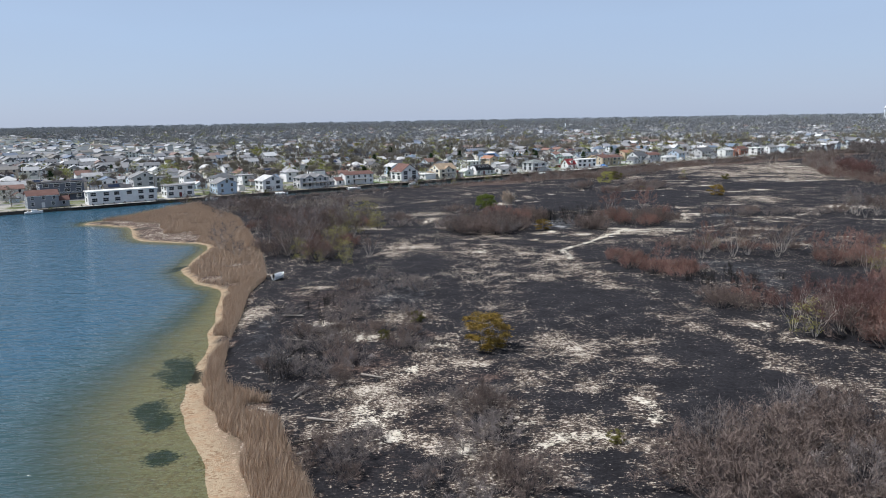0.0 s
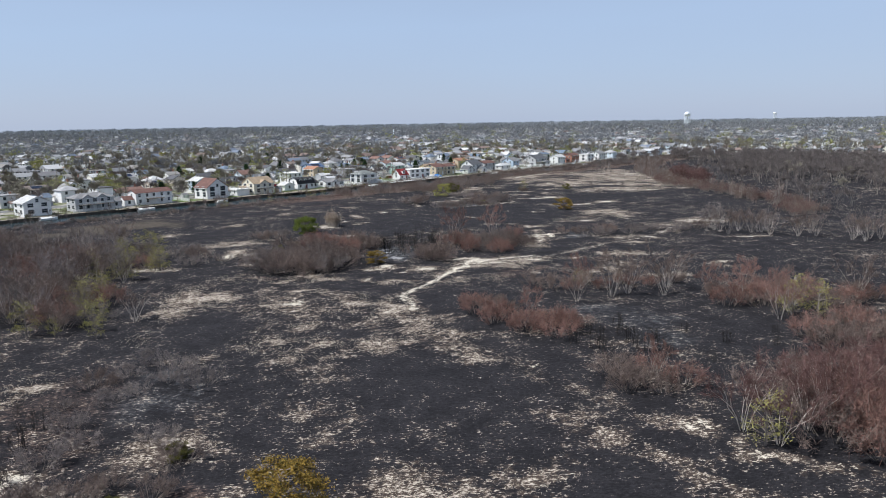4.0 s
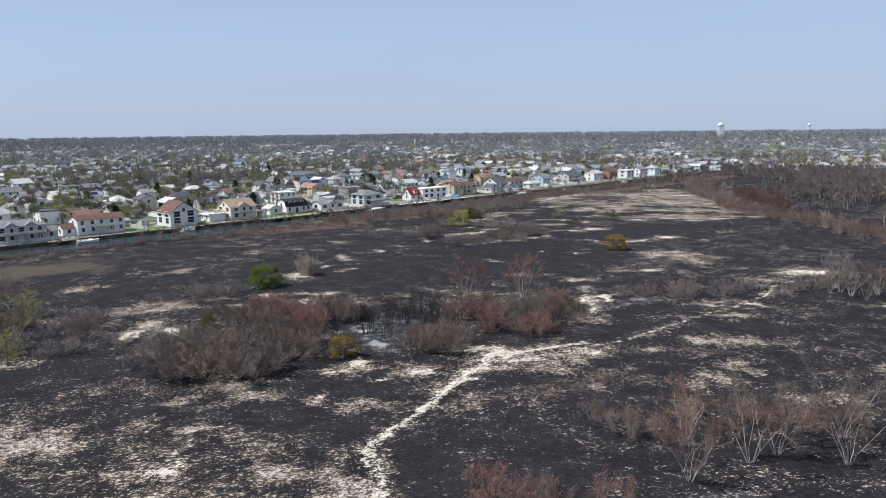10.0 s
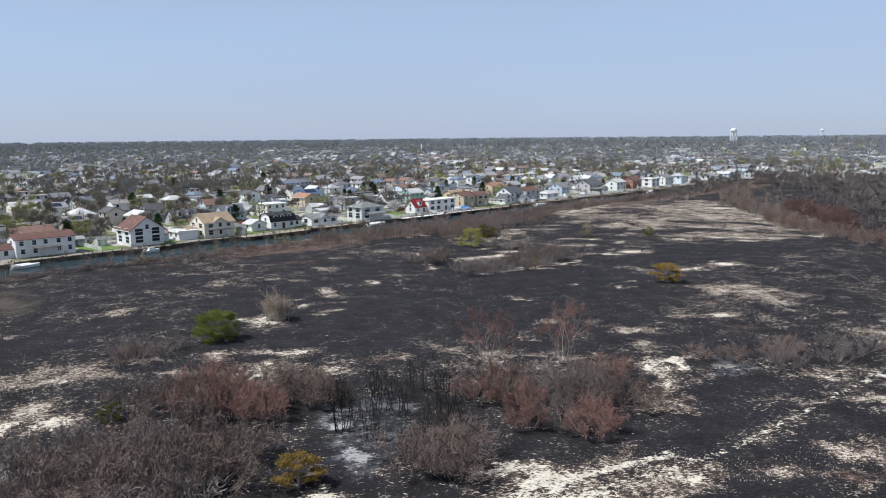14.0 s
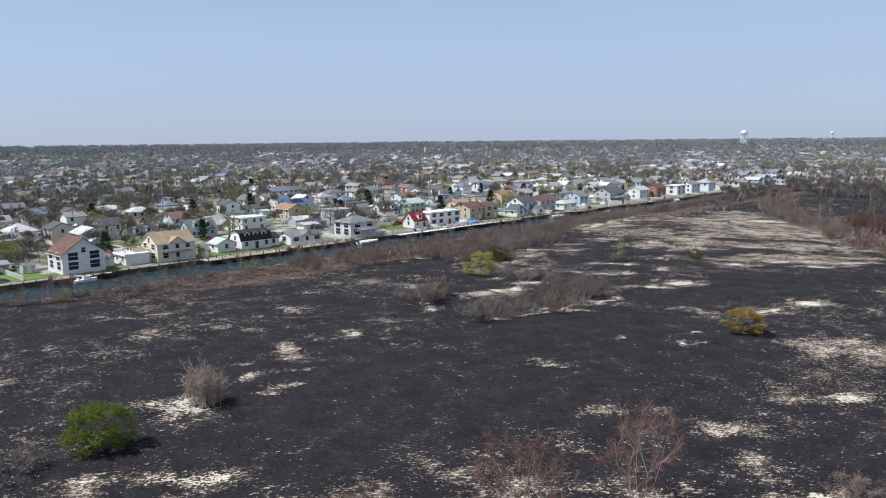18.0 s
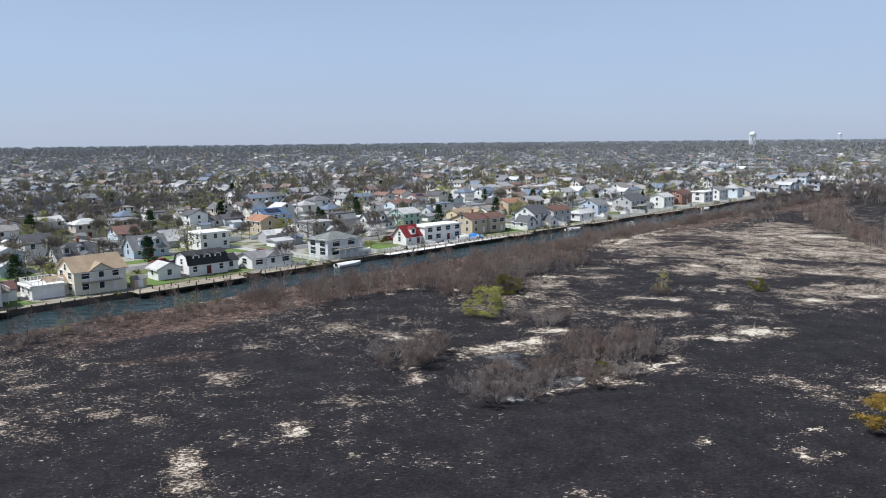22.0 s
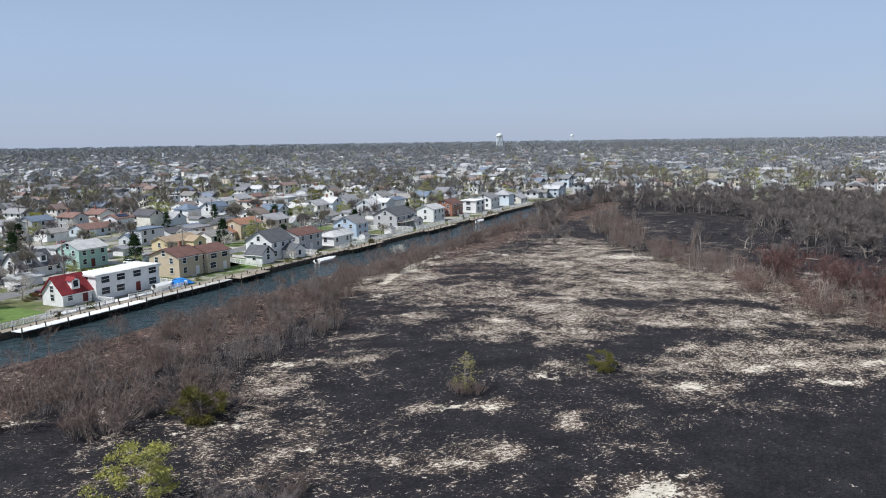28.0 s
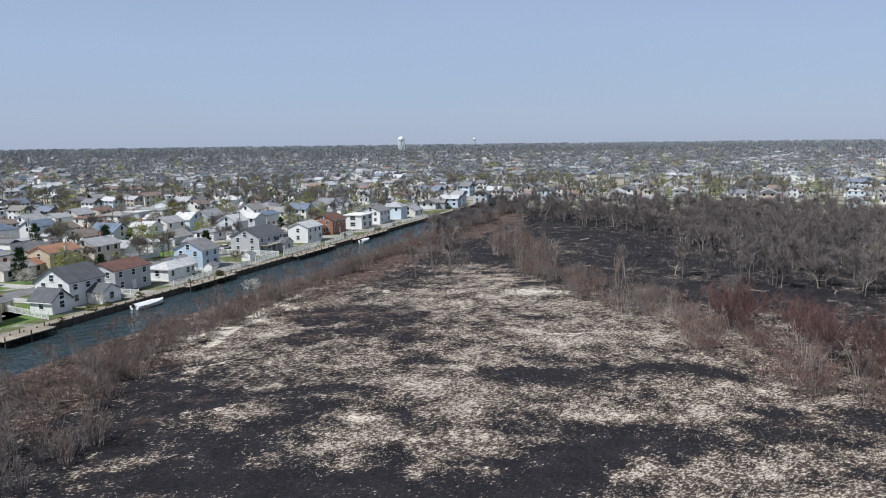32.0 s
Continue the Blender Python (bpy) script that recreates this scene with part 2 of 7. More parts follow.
def siding(c):
    """Painted clapboard in the colour c."""
    if c not in WALLS:
        m, nt, b = shader("clapboard", 0.6)
        n1, n2 = noise_out(nt, 0.7, 5), noise_out(nt, 5, 3)
        v = math_node(nt, "ADD", math_node(nt, "MULTIPLY", n1, 0.6), math_node(nt, "MULTIPLY", n2, 0.4))
        nt.links.new(ramp(nt, v, [(0.3, [k * 0.86 for k in c]), (0.65, [min(1, k * 1.05) for k in c])]), b.inputs["Base Color"])
        w = node(nt, "TexWave", Scale=1.6, Distortion=0.0)
        w.bands_direction, w.wave_profile = "Z", "SAW"
        tc = nt.nodes.new("ShaderNodeTexCoord")
        nt.links.new(tc.outputs["Object"], w.inputs["Vector"])
        bump(nt, b, w.outputs[1], 0.5, 0.02)
        WALLS[c] = m
    return WALLS[c]


def shingle(c):
    """Asphalt shingles in the colour c, in weathered courses."""
    if c not in ROOFS:
        m, nt, b = shader("shingles", 0.95)
        b.inputs["Specular IOR Level"].default_value = 0.1
        n1, n2 = noise_out(nt, 0.5, 5), noise_out(nt, 3.5, 4, 0.7, (0, 1, 4))
        v = math_node(nt, "ADD", math_node(nt, "MULTIPLY", n1, 0.5), math_node(nt, "MULTIPLY", n2, 0.5))
        nt.links.new(ramp(nt, v, [(0.35, [k * 0.72 for k in c]), (0.65, [k * 1.25 for k in c])]), b.inputs["Base Color"])
        bump(nt, b, n2, 0.6, 0.03)
        ROOFS[c] = m
    return ROOFS[c]


# ---- plan: the canal runs straight; u along its town bank, v into the town ----
CANAL_O, CANAL_D, CANAL_N = np.array([0.0, 437.0]), np.array([0.8147, 0.5799]), np.array([-0.5799, 0.8147])
TOWN_TURN = math.degrees(math.atan2(CANAL_D[1], CANAL_D[0]))
TOWN_Z, WATER_Z = 0.8, -0.5


def town(u, v):
    return CANAL_O + u * CANAL_D + v * CANAL_N


def uv_of(x, y):
    return (x - CANAL_O[0]) * CANAL_D[0] + (y - CANAL_O[1]) * CANAL_D[1], (x - CANAL_O[0]) * CANAL_N[0] + (y - CANAL_O[1]) * CANAL_N[1]


def near_line(px, py, pts):
    """Distance from each place to a line of points."""
    best = np.full(np.shape(px), 1e9)
    for (ax, ay), (bx, by) in zip(pts[:-1], pts[1:]):
        dx, dy = bx - ax, by - ay
        s = np.clip(((px - ax) * dx + (py - ay) * dy) / (dx * dx + dy * dy), 0, 1)
        best = np.minimum(best, np.hypot(px - ax - s * dx, py - ay - s * dy))
    return best


def inside(px, py, pts):
    hit = np.zeros(np.shape(px), bool)
    for (ax, ay), (bx, by) in zip(pts, pts[1:] + pts[:1]):
        if ay != by:
            hit ^= ((ay > py) != (by > py)) & (px < (bx - ax) * (py - ay) / (by - ay) + ax)
    return hit


def smooth(v, lo, hi):
    s = np.clip((v - lo) / (hi - lo), 0, 1)
    return s * s * (3 - 2 * s)


def blobs(px, py, rows):
    """Soft patches: x, y, half length, half width, turn in degrees."""
    out = np.zeros(np.shape(px))
    for x, y, a, b, turn in rows:
        c, s = math.cos(radians(turn)), math.sin(radians(turn))
        p, q = (px - x) * c + (py - y) * s, (py - y) * c - (px - x) * s
        out = np.maximum(out, np.clip(1.25 - np.sqrt((p / a) ** 2 + (q / b) ** 2), 0, 1))
    return out


def patches(px, py, rows, lo=1.2, hi=0.72):
    """Patches of even strength with frayed rims: x, y, half length, half width, turn in degrees."""
    out = np.zeros(np.shape(px))
    for x, y, a, b, turn in rows:
        near = (np.abs(px - x) < 1.3 * max(a, b)) & (np.abs(py - y) < 1.3 * max(a, b))
        c, s = math.cos(radians(turn)), math.sin(radians(turn))
        p, q = (px[near] - x) * c + (py[near] - y) * s, (py[near] - y) * c - (px[near] - x) * s
        out[near] = np.maximum(out[near], 1 - smooth(np.sqrt((p / a) ** 2 + (q / b) ** 2), hi, lo))
    return out


SHORE = [(-14, 20), (-18, 50), (-22, 69), (-27, 80), (-31, 89), (-34, 95), (-36, 103), (-36, 112), (-39, 125), (-42, 140), (-46, 156), (-49, 165), (-58, 172), (-64, 184), (-65, 196), (-67, 213), (-70, 227), (-85, 231), (-96, 236), (-103, 252), (-108, 265), (-120, 272), (-133, 277), (-126, 289), (-119, 312), (-110, 341)]
for _ in range(1):  # round the corners of the shoreline
    SHORE = SHORE[:1] + [(a[0] * k + b[0] * (1 - k), a[1] * k + b[1] * (1 - k)) for a, b in zip(SHORE[:-1], SHORE[1:]) for k in (0.75, 0.25)] + SHORE[-1:]
SHORE = SHORE[:1] + [(x + 0.5 * math.sin(0.33 * y) + 0.4 * math.sin(0.9 * y + 1), y + 0.5 * math.sin(0.5 * x)) for x, y in SHORE[1:-1]] + SHORE[-1:]
BAY = SHORE + [tuple(town(-140, 3)), tuple(town(-1500, 3)), (-1900, -600), (-16, -600)]
EAST = [(-9, 50), (-12, 60), (-13, 68), (-18, 80), (-23, 94), (-30, 99), (-33, 108), (-36, 123), (-38, 138), (-41, 156), (-41, 171), (-45, 188), (-53, 214), (-64, 248), (-76, 280), (-102, 325)]
REEDS = SHORE[1:] + EAST[::-1]
PATH_A = [(66, 108), (58, 116), (51, 126), (46, 138), (41, 152), (36, 170), (32, 190), (33, 203), (42, 216), (56, 234), (75, 240)]
STRAW_ROAD = [(60, 88), (50, 101), (44, 122), (39, 140), (35, 158), (31, 175), (31, 192)]
PATH_B = [(56, 234), (70, 262), (88, 275), (92, 290)]
PATH_C = [(62, 232), (87, 242), (123, 263), (137, 276), (160, 280)]
PATH_D = [(156, 500), (163, 509), (176, 523), (189, 533)]
PATH_E = [(199, 549), (203, 541), (206, 533), (209, 515)]


def wobble(px, py, size, seed=0.0):
    """Smooth pseudo-random field from summed waves, about -1 to 1."""
    a, b = px / size + seed, py / size - seed
    return (np.sin(1.9 * a + 1.3 * np.sin(1.1 * b + seed)) + np.sin(2.3 * b - 1.7 * np.sin(0.9 * a)) + np.sin(1.3 * a + 1.7 * b + 2 * seed)) / 3


def ground_z(px, py):
    """Height of the ground: flat burnt heath, bed of the bay and the canal, the town on its fill."""
    px, py = np.asarray(px, float), np.asarray(py, float)
    u, v = uv_of(px, py)
    land = 0.25 * wobble(px, py, 14) + 0.08 * wobble(px, py, 3.1, 2)
    d = near_line(px, py, SHORE)
    wet = inside(px, py, BAY)
    land = np.where(wet, -0.45 - np.clip(d * 0.05, 0, 2.5), land * smooth(d, 0, 12) - 0.45 * (1 - smooth(d, 0, 5)))
    canal = smooth(v, -19.5, -16) * (u > -170)
    land = land * (1 - canal) - 2.2 * canal
    return np.where(v > 0, -2.2 + smooth(v, 0.3, 1.9) * (2.2 + TOWN_Z), land)


# ---- mesh tools ----
def mesh(name, verts, faces, mats, index=None, smooth_shade=False):
    me = bpy.data.meshes.new(name)
    me.from_pydata([tuple(map(float, v)) for v in verts], [], [tuple(map(int, f)) for f in faces])
    for m in mats if isinstance(mats, (list, tuple)) else [mats]:
        me.materials.append(m)
    if index is not None:
        me.polygons.foreach_set("material_index", np.asarray(index, np.int32))
    if smooth_shade:
        me.polygons.foreach_set("use_smooth", np.ones(len(me.polygons), bool))
    me.update()
    return me


def tri_mesh(name, verts, tris, mats, index=None):
    """A large mesh of triangles, straight from arrays."""
    me = bpy.data.meshes.new(name)
    verts, tris = np.asarray(verts, np.float32), np.asarray(tris, np.int32)
    me.vertices.add(len(verts))
    me.vertices.foreach_set("co", verts.ravel())
    me.loops.add(tris.size)
    me.loops.foreach_set("vertex_index", tris.ravel())
    me.polygons.add(len(tris))
    me.polygons.foreach_set("loop_start", np.arange(0, tris.size, 3, dtype=np.int32))
    for m in mats if isinstance(mats, (list, tuple)) else [mats]:
        me.materials.append(m)
    if index is not None:
        me.polygons.foreach_set("material_index", np.asarray(index, np.int32))
    me.polygons.foreach_set("use_smooth", np.zeros(len(tris), bool))
    me.update(calc_edges=True)
    return me


def part(name, me, parent, label="", m=None):
    ob = new(name, me)
    ob.parent = parent
    if m is not None:
        ob.matrix_basis = m
    return tagged(ob, label)


def join(*pieces):
    """Joins (verts, faces) pieces."""
    vs, fs, n = [], [], 0
    for v, f in pieces:
        vs += [tuple(p) for p in v]
        fs += [tuple(i + n for i in q) for q in f]
        n += len(v)
    return vs, fs


def box(x0, x1, y0, y1, z0, z1):
    v = [(x, y, z) for z in (z0, z1) for x, y in ((x0, y0), (x1, y0), (x1, y1), (x0, y1))]
    return v, [(3, 2, 1, 0), (4, 5, 6, 7), (0, 1, 5, 4), (1, 2, 6, 5), (2, 3, 7, 6), (3, 0, 4, 7)]


def extrude(profile, x0, x1):
    """A profile of (y, z), drawn out along x."""
    n = len(profile)
    v = [(x, y, z) for x in (x0, x1) for y, z in profile]
    return v, [tuple(range(n - 1, -1, -1)), tuple(range(n, 2 * n))] + [(i, (i + 1) % n, n + (i + 1) % n, n + i) for i in range(n)]


def tube(p, q, r0, r1, sides=6):
    p, q = np.array(p, float), np.array(q, float)
    d = (q - p) / np.linalg.norm(q - p)
    a = np.cross(d, (0.3, 1, 0.2) if abs(d[2]) > 0.7 else (0, 0, 1))
    a /= np.linalg.norm(a)
    b = np.cross(d, a)
    v = []
    for c, r in ((p, r0), (q, r1)):
        v += [tuple(c + r * (math.cos(2 * math.pi * i / sides) * a + math.sin(2 * math.pi * i / sides) * b)) for i in range(sides)]
    return v, [(i, (i + 1) % sides, sides + (i + 1) % sides, sides + i) for i in range(sides)] + [tuple(range(sides - 1, -1, -1)), tuple(range(sides, 2 * sides))]


def lathe(profile, sides=16):
    v = [(r * math.cos(2 * math.pi * i / sides), r * math.sin(2 * math.pi * i / sides), z) for r, z in profile for i in range(sides)]
    f = [(k * sides + i, k * sides + (i + 1) % sides, (k + 1) * sides + (i + 1) % sides, (k + 1) * sides + i) for k in range(len(profile) - 1) for i in range(sides)]
    return v, f


# ---- plants: limbs as thin prisms, twigs and leaves as slivers ----
def prisms(limbs):
    """Three-sided tapered limbs from rows of p, q, r0, r1."""
    p, q, r0, r1 = (np.array(a, float) for a in zip(*limbs))
    d = q - p
    d /= np.linalg.norm(d, axis=1, keepdims=True) + 1e-9
    a = np.cross(d, np.where(np.abs(d[:, 2:]) > 0.8, [[1.0, 0.2, 0]], [[0, 0.1, 1.0]]))
    a /= np.linalg.norm(a, axis=1, keepdims=True)
    b = np.cross(d, a)
    v = np.zeros((len(p), 6, 3))
    for i in range(3):
        c = math.cos(2.0944 * i) * a + math.sin(2.0944 * i) * b
        v[:, i], v[:, 3 + i] = p + c * r0[:, None], q + c * r1[:, None]
    t = np.array([(0, 1, 4), (0, 4, 3), (1, 2, 5), (1, 5, 4), (2, 0, 3), (2, 3, 5)])
    return v.reshape(-1, 3), (t[None] + 6 * np.arange(len(p))[:, None, None]).reshape(-1, 3)


def slivers(base, way, width, rng):
    """One thin triangle per twig, from base along way."""
    side = np.cross(way, rng.normal(size=way.shape))
    side /= np.linalg.norm(side, axis=1, keepdims=True) + 1e-9
    side *= np.broadcast_to(np.asarray(width, float).reshape(-1, 1), (len(base), 1)) / 2
    v = np.stack([base - side, base + side, base + way], 1).reshape(-1, 3)
    return v, np.arange(len(v)).reshape(-1, 3)


def shrub_shape(rng, height, radius, stems, twigs, width=0.05, lean=0.75, stout=0.012):
    """A bare many-stemmed bush: limbs and twigs."""
    limbs, tips = [], []
    for _ in range(stems):
        a, k = rng.uniform(0, 2 * math.pi), math.sqrt(rng.uniform(0.02, 1))
        foot = np.array([math.cos(a), math.sin(a), 0]) * radius * 0.45 * k
        top = np.array([math.cos(a) * radius * k * lean * 1.2, math.sin(a) * radius * k * lean * 1.2, height * rng.uniform(0.6, 0.95) * (1 - 0.3 * k * k)])
        mid = (foot * 0.55 + top * 0.45) + rng.normal(0, 0.06, 3) * height
        r = stout * height * rng.uniform(0.6, 1.2)
        limbs += [(foot, mid, r, r * 0.65), (mid, top, r * 0.65, r * 0.25)]
        tips += [(mid, top)]
        for _ in range(3):
            s = rng.uniform(0.1, 0.8)
            b = mid + (top - mid) * s
            e = b + rng.normal(0, 0.16, 3) * height + np.array([0, 0, 0.15 * height])
            limbs.append((b, e, r * 0.4, r * 0.15))
            tips.append((b, e))
    which = rng.integers(0, len(tips), twigs)
    p0, p1 = np.array([t[0] for t in tips])[which], np.array([t[1] for t in tips])[which]
    base = p0 + (p1 - p0) * rng.uniform(-0.25, 1.05, (twigs, 1)) + rng.normal(0, 0.06, (twigs, 3)) * height
    way = 0.7 * (p1 - p0) / (np.linalg.norm(p1 - p0, axis=1, keepdims=True) + 1e-6) + rng.normal(0, 0.8, (twigs, 3)) + [0, 0, 0.3]
    way *= height * rng.uniform(0.07, 0.22, (twigs, 1)) / np.linalg.norm(way, axis=1, keepdims=True)
    base[:, 2] = np.maximum(base[:, 2], 0.02)
    way[:, 2] = np.maximum(way[:, 2], 0.03 - base[:, 2])
    return prisms(limbs), slivers(base, way, width * rng.uniform(0.6, 1.3, twigs), rng)


def birch_shape(rng, height, radius, stems, twigs, width):
    """A clump of slender crooked stems that fork upwards into fine drooping twigs."""
    limbs, tips = [], []

    def climb(p, d, r, length, level):
        for k in range(4):
            q = p + d * length / 4
            limbs.append((p, q, r, r * 0.82))
            if k or level == 0:
                tips.append((p, q))
            if level and k:
                e = d + rng.normal(0, 0.5, 3) + np.array([0, 0, 0.1])
                climb(q, e / np.linalg.norm(e), r * 0.5, length * rng.uniform(0.3, 0.5), level - 1)
            d = d + rng.normal(0, 0.18, 3) + np.array([0, 0, 0.05])
            d /= np.linalg.norm(d)
            p, r = q, r * 0.82

    for i in range(stems):
        a, k = 2 * math.pi * (i + rng.uniform(0, 0.8)) / stems, rng.uniform(0.25, 1)
        d = np.array([math.cos(a) * k * radius, math.sin(a) * k * radius, height * 0.9])
        climb(np.array([math.cos(a) * 0.3, math.sin(a) * 0.3, 0.0]), d / np.linalg.norm(d), 0.006 * height * rng.uniform(0.7, 1.2), height * rng.uniform(0.65, 0.95), 2)
    which = rng.integers(0, len(tips), twigs)
    p0, p1 = np.array([t[0] for t in tips])[which], np.array([t[1] for t in tips])[which]
    base = p0 + (p1 - p0) * rng.uniform(0, 1, (twigs, 1))
    way = 0.8 * (p1 - p0) / (np.linalg.norm(p1 - p0, axis=1, keepdims=True) + 1e-6) + rng.normal(0, 0.55, (twigs, 3))
    way *= height * rng.uniform(0.06, 0.17, (twigs, 1)) / np.linalg.norm(way, axis=1, keepdims=True)
    return prisms(limbs), slivers(base, way, width * rng.uniform(0.6, 1.3, twigs), rng)


def tree_shape(rng, height, spread, twigs, width=0.06, trunk=0.3, levels=3, fork=4, thick=0.016, droop=0.0):
    """A bare tree: a tapered trunk that forks into limbs, and twigs at their ends."""
    limbs, ends = [], []

    def grow(p, d, length, r, level):
        q = p + d * length
        limbs.append((p, q, r, r * 0.72))
        if level == 0:
            ends.append((p, q))
            return
        for k in range(fork if level > 1 else 3):
            e = d + rng.normal(0, 0.42, 3) * spread + np.array([0, 0, 0.18 - droop])
            e /= np.linalg.norm(e)
            grow(q - d * length * rng.uniform(0, 0.35), e, length * rng.uniform(0.6, 0.85), r * rng.uniform(0.45, 0.65), level - 1)

    way = np.array([rng.normal(0, 0.05), rng.normal(0, 0.05), 1.0])
    grow(np.zeros(3) - way * 0.2, way, height * trunk, height * thick, levels)
    which = rng.integers(0, len(ends), twigs)
    p0, p1 = np.array([e[0] for e in ends])[which], np.array([e[1] for e in ends])[which]
    base = p0 + (p1 - p0) * rng.uniform(0.15, 1.0, (twigs, 1))
    w = (p1 - p0) / (np.linalg.norm(p1 - p0, axis=1, keepdims=True) + 1e-6) + rng.normal(0, 0.65, (twigs, 3)) + [0, 0, 0.2 - droop]
    w *= height * rng.uniform(0.05, 0.14, (twigs, 1)) / np.linalg.norm(w, axis=1, keepdims=True)
    return prisms(limbs), slivers(base, w, width * rng.uniform(0.6, 1.3, twigs), rng)


def leafy_shape(rng, height, radius, clumps, leaves, size, bottom=0.12, cone=0.0, tight=0.17):
    """Trunk and limbs that carry leaf clumps, uneven, with gaps."""
    limbs, base = [(np.array([0, 0, -0.2]), np.array([0, 0, height * 0.75]), height * 0.03, height * 0.008)], []
    for _ in range(clumps):
        a, s = rng.uniform(0, 2 * math.pi), rng.uniform(0, 1)
        z = height * (bottom + (1 - bottom) * s) * 0.93
        prof = (1 - s) ** 0.7 if cone else math.sqrt(max(0.03, 1 - (2 * s - 0.85) ** 2 / 1.5))
        k = radius * prof * math.sqrt(rng.uniform(0.1, 1.25))
        c = np.array([math.cos(a) * k, math.sin(a) * k, z])
        limbs.append((np.array([0, 0, max(0.1, z - 0.35 * k)]), c, height * 0.009, height * 0.003))
        n = leaves // clumps
        base.append(c + rng.normal(0, 1, (n, 3)) * radius * np.array([tight, tight, tight * 0.55]) * rng.uniform(0.7, 1.35))
    base = np.concatenate(base)
    base[:, 2] = np.maximum(base[:, 2], 0.05)
    way = rng.normal(0, 1, base.shape) + [0, 0, 0.5]
    way *= size * rng.uniform(0.6, 1.5, (len(base), 1)) / np.linalg.norm(way, axis=1, keepdims=True)
    return prisms(limbs), slivers(base, way, size * rng.uniform(0.4, 0.8, len(base)), rng)


def plant(name, shape, wood, fine, parts=("branchwork", "twigs")):
    """A plant as one thing with a woody and a fine part, built out of the way and copied to its places."""
    ob = new(name)
    tagged(part(parts[0], tri_mesh(parts[0], *shape[0], wood), ob), kind="stuff")
    part(parts[1], tri_mesh(parts[1], *shape[1], fine), ob)
    return ob


def spread_mesh(name, kinds, places, which, mats, rng):
    """Many small shapes joined into one mesh. kinds: (verts, tris, material index); places: x, y, z, turn, width, height."""
    vs, ts, ix, n = [], [], [], 0
    for k, (v, t, mi) in enumerate(kinds):
        rows = places[which == k]
        if not len(rows):
            continue
        v, t = np.asarray(v), np.asarray(t)
        c, s = np.cos(rows[:, 3])[:, None], np.sin(rows[:, 3])[:, None]
        X = (v[None, :, 0] * c - v[None, :, 1] * s) * rows[:, 4:5] + rows[:, 0:1]
        Y = (v[None, :, 0] * s + v[None, :, 1] * c) * rows[:, 4:5] + rows[:, 1:2]
        Z = v[None, :, 2] * rows[:, 5:6] + rows[:, 2:3]
        vs.append(np.stack([X, Y, Z], 2).reshape(-1, 3))
        ts.append((t[None] + len(v) * np.arange(len(rows))[:, None, None]).reshape(-1, 3) + n)
        ix.append(np.tile(np.asarray(mi, np.int32) if np.ndim(mi) else np.full(len(t), mi, np.int32), len(rows)))
        n += len(v) * len(rows)
    return tri_mesh(name, np.concatenate(vs), np.concatenate(ts), mats, np.concatenate(ix))


def tris_of(faces):
    return [(f[0], f[i], f[i + 1]) for f in faces for i in range(1, len(f) - 1)]


def stack(*pieces):
    """Joins (verts, tris, material index) into one kind for spread_mesh."""
    vs, ts, ix, n = [], [], [], 0
    for v, t, m in pieces:
        vs.append(np.asarray(v, float))
        ts.append(np.asarray(t) + n)
        ix.append(np.full(len(t), m))
        n += len(v)
    return np.concatenate(vs), np.concatenate(ts), np.concatenate(ix)


# ---- ground: one sheet from the heath to the horizon ----
# x, y, half width, half depth, turn of each patch
SAND = [(12, 77, 4.9, 1.7, -2), (2, 79, 3.1, 2.6, -2), (23, 80, 1.9, 2.3, -2), (-6, 82, 1.6, 3.9, -2), (16, 82, 3.2, 2.9, -2), (-17, 83, 1.1, 4.8, -2), (10, 86, 2.0, 2.4, -2), (26, 87, 3.0, 3.2, -3), (-9, 88, 4.9, 5.7, -3), (25, 91, 2.1, 2.3, -3), (-11, 92, 2.9, 4.2, -3), (54, 93, 2.6, 1.3, -19), (-6, 105, 2.5, 3.5, -3), (61, 111, 2.5, 1.4, -3), (56, 116, 2.2, 1.6, -3), (-2, 117, 2.7, 4.6, -3), (-15, 123, 5.8, 2.7, -3), (53, 126, 3.7, 1.8, -37), (-21, 130, 2.2, 4.4, -4)]
SAND += [(42, 154, 2.5, 0.8, -74), (38, 183, 2.0, 1.1, -14), (1, 184, 1.5, 1.5, -14), (11, 195, 3.0, 1.2, -14), (8, 203, 4.5, 2.3, 12), (41, 214, 5.4, 0.8, 49), (116, 215, 2.2, 1.9, -16), (33, 217, 3.2, 1.3, -1), (46, 218, 4.1, 0.8, 49), (28, 221, 2.1, 1.6, -15), (28, 221, 1.7, 1.3, -12), (43, 228, 3.9, 2.3, -15), (37, 228, 1.4, 0.9, -12), (43, 230, 2.9, 1.8, 8), (60, 233, 6.0, 1.9, -12), (33, 234, 8.1, 1.9, -15), (149, 235, 1.3, 2.0, -16), (55, 235, 4.5, 3.4, -12), (34, 236, 3.0, 1.2, 10)]
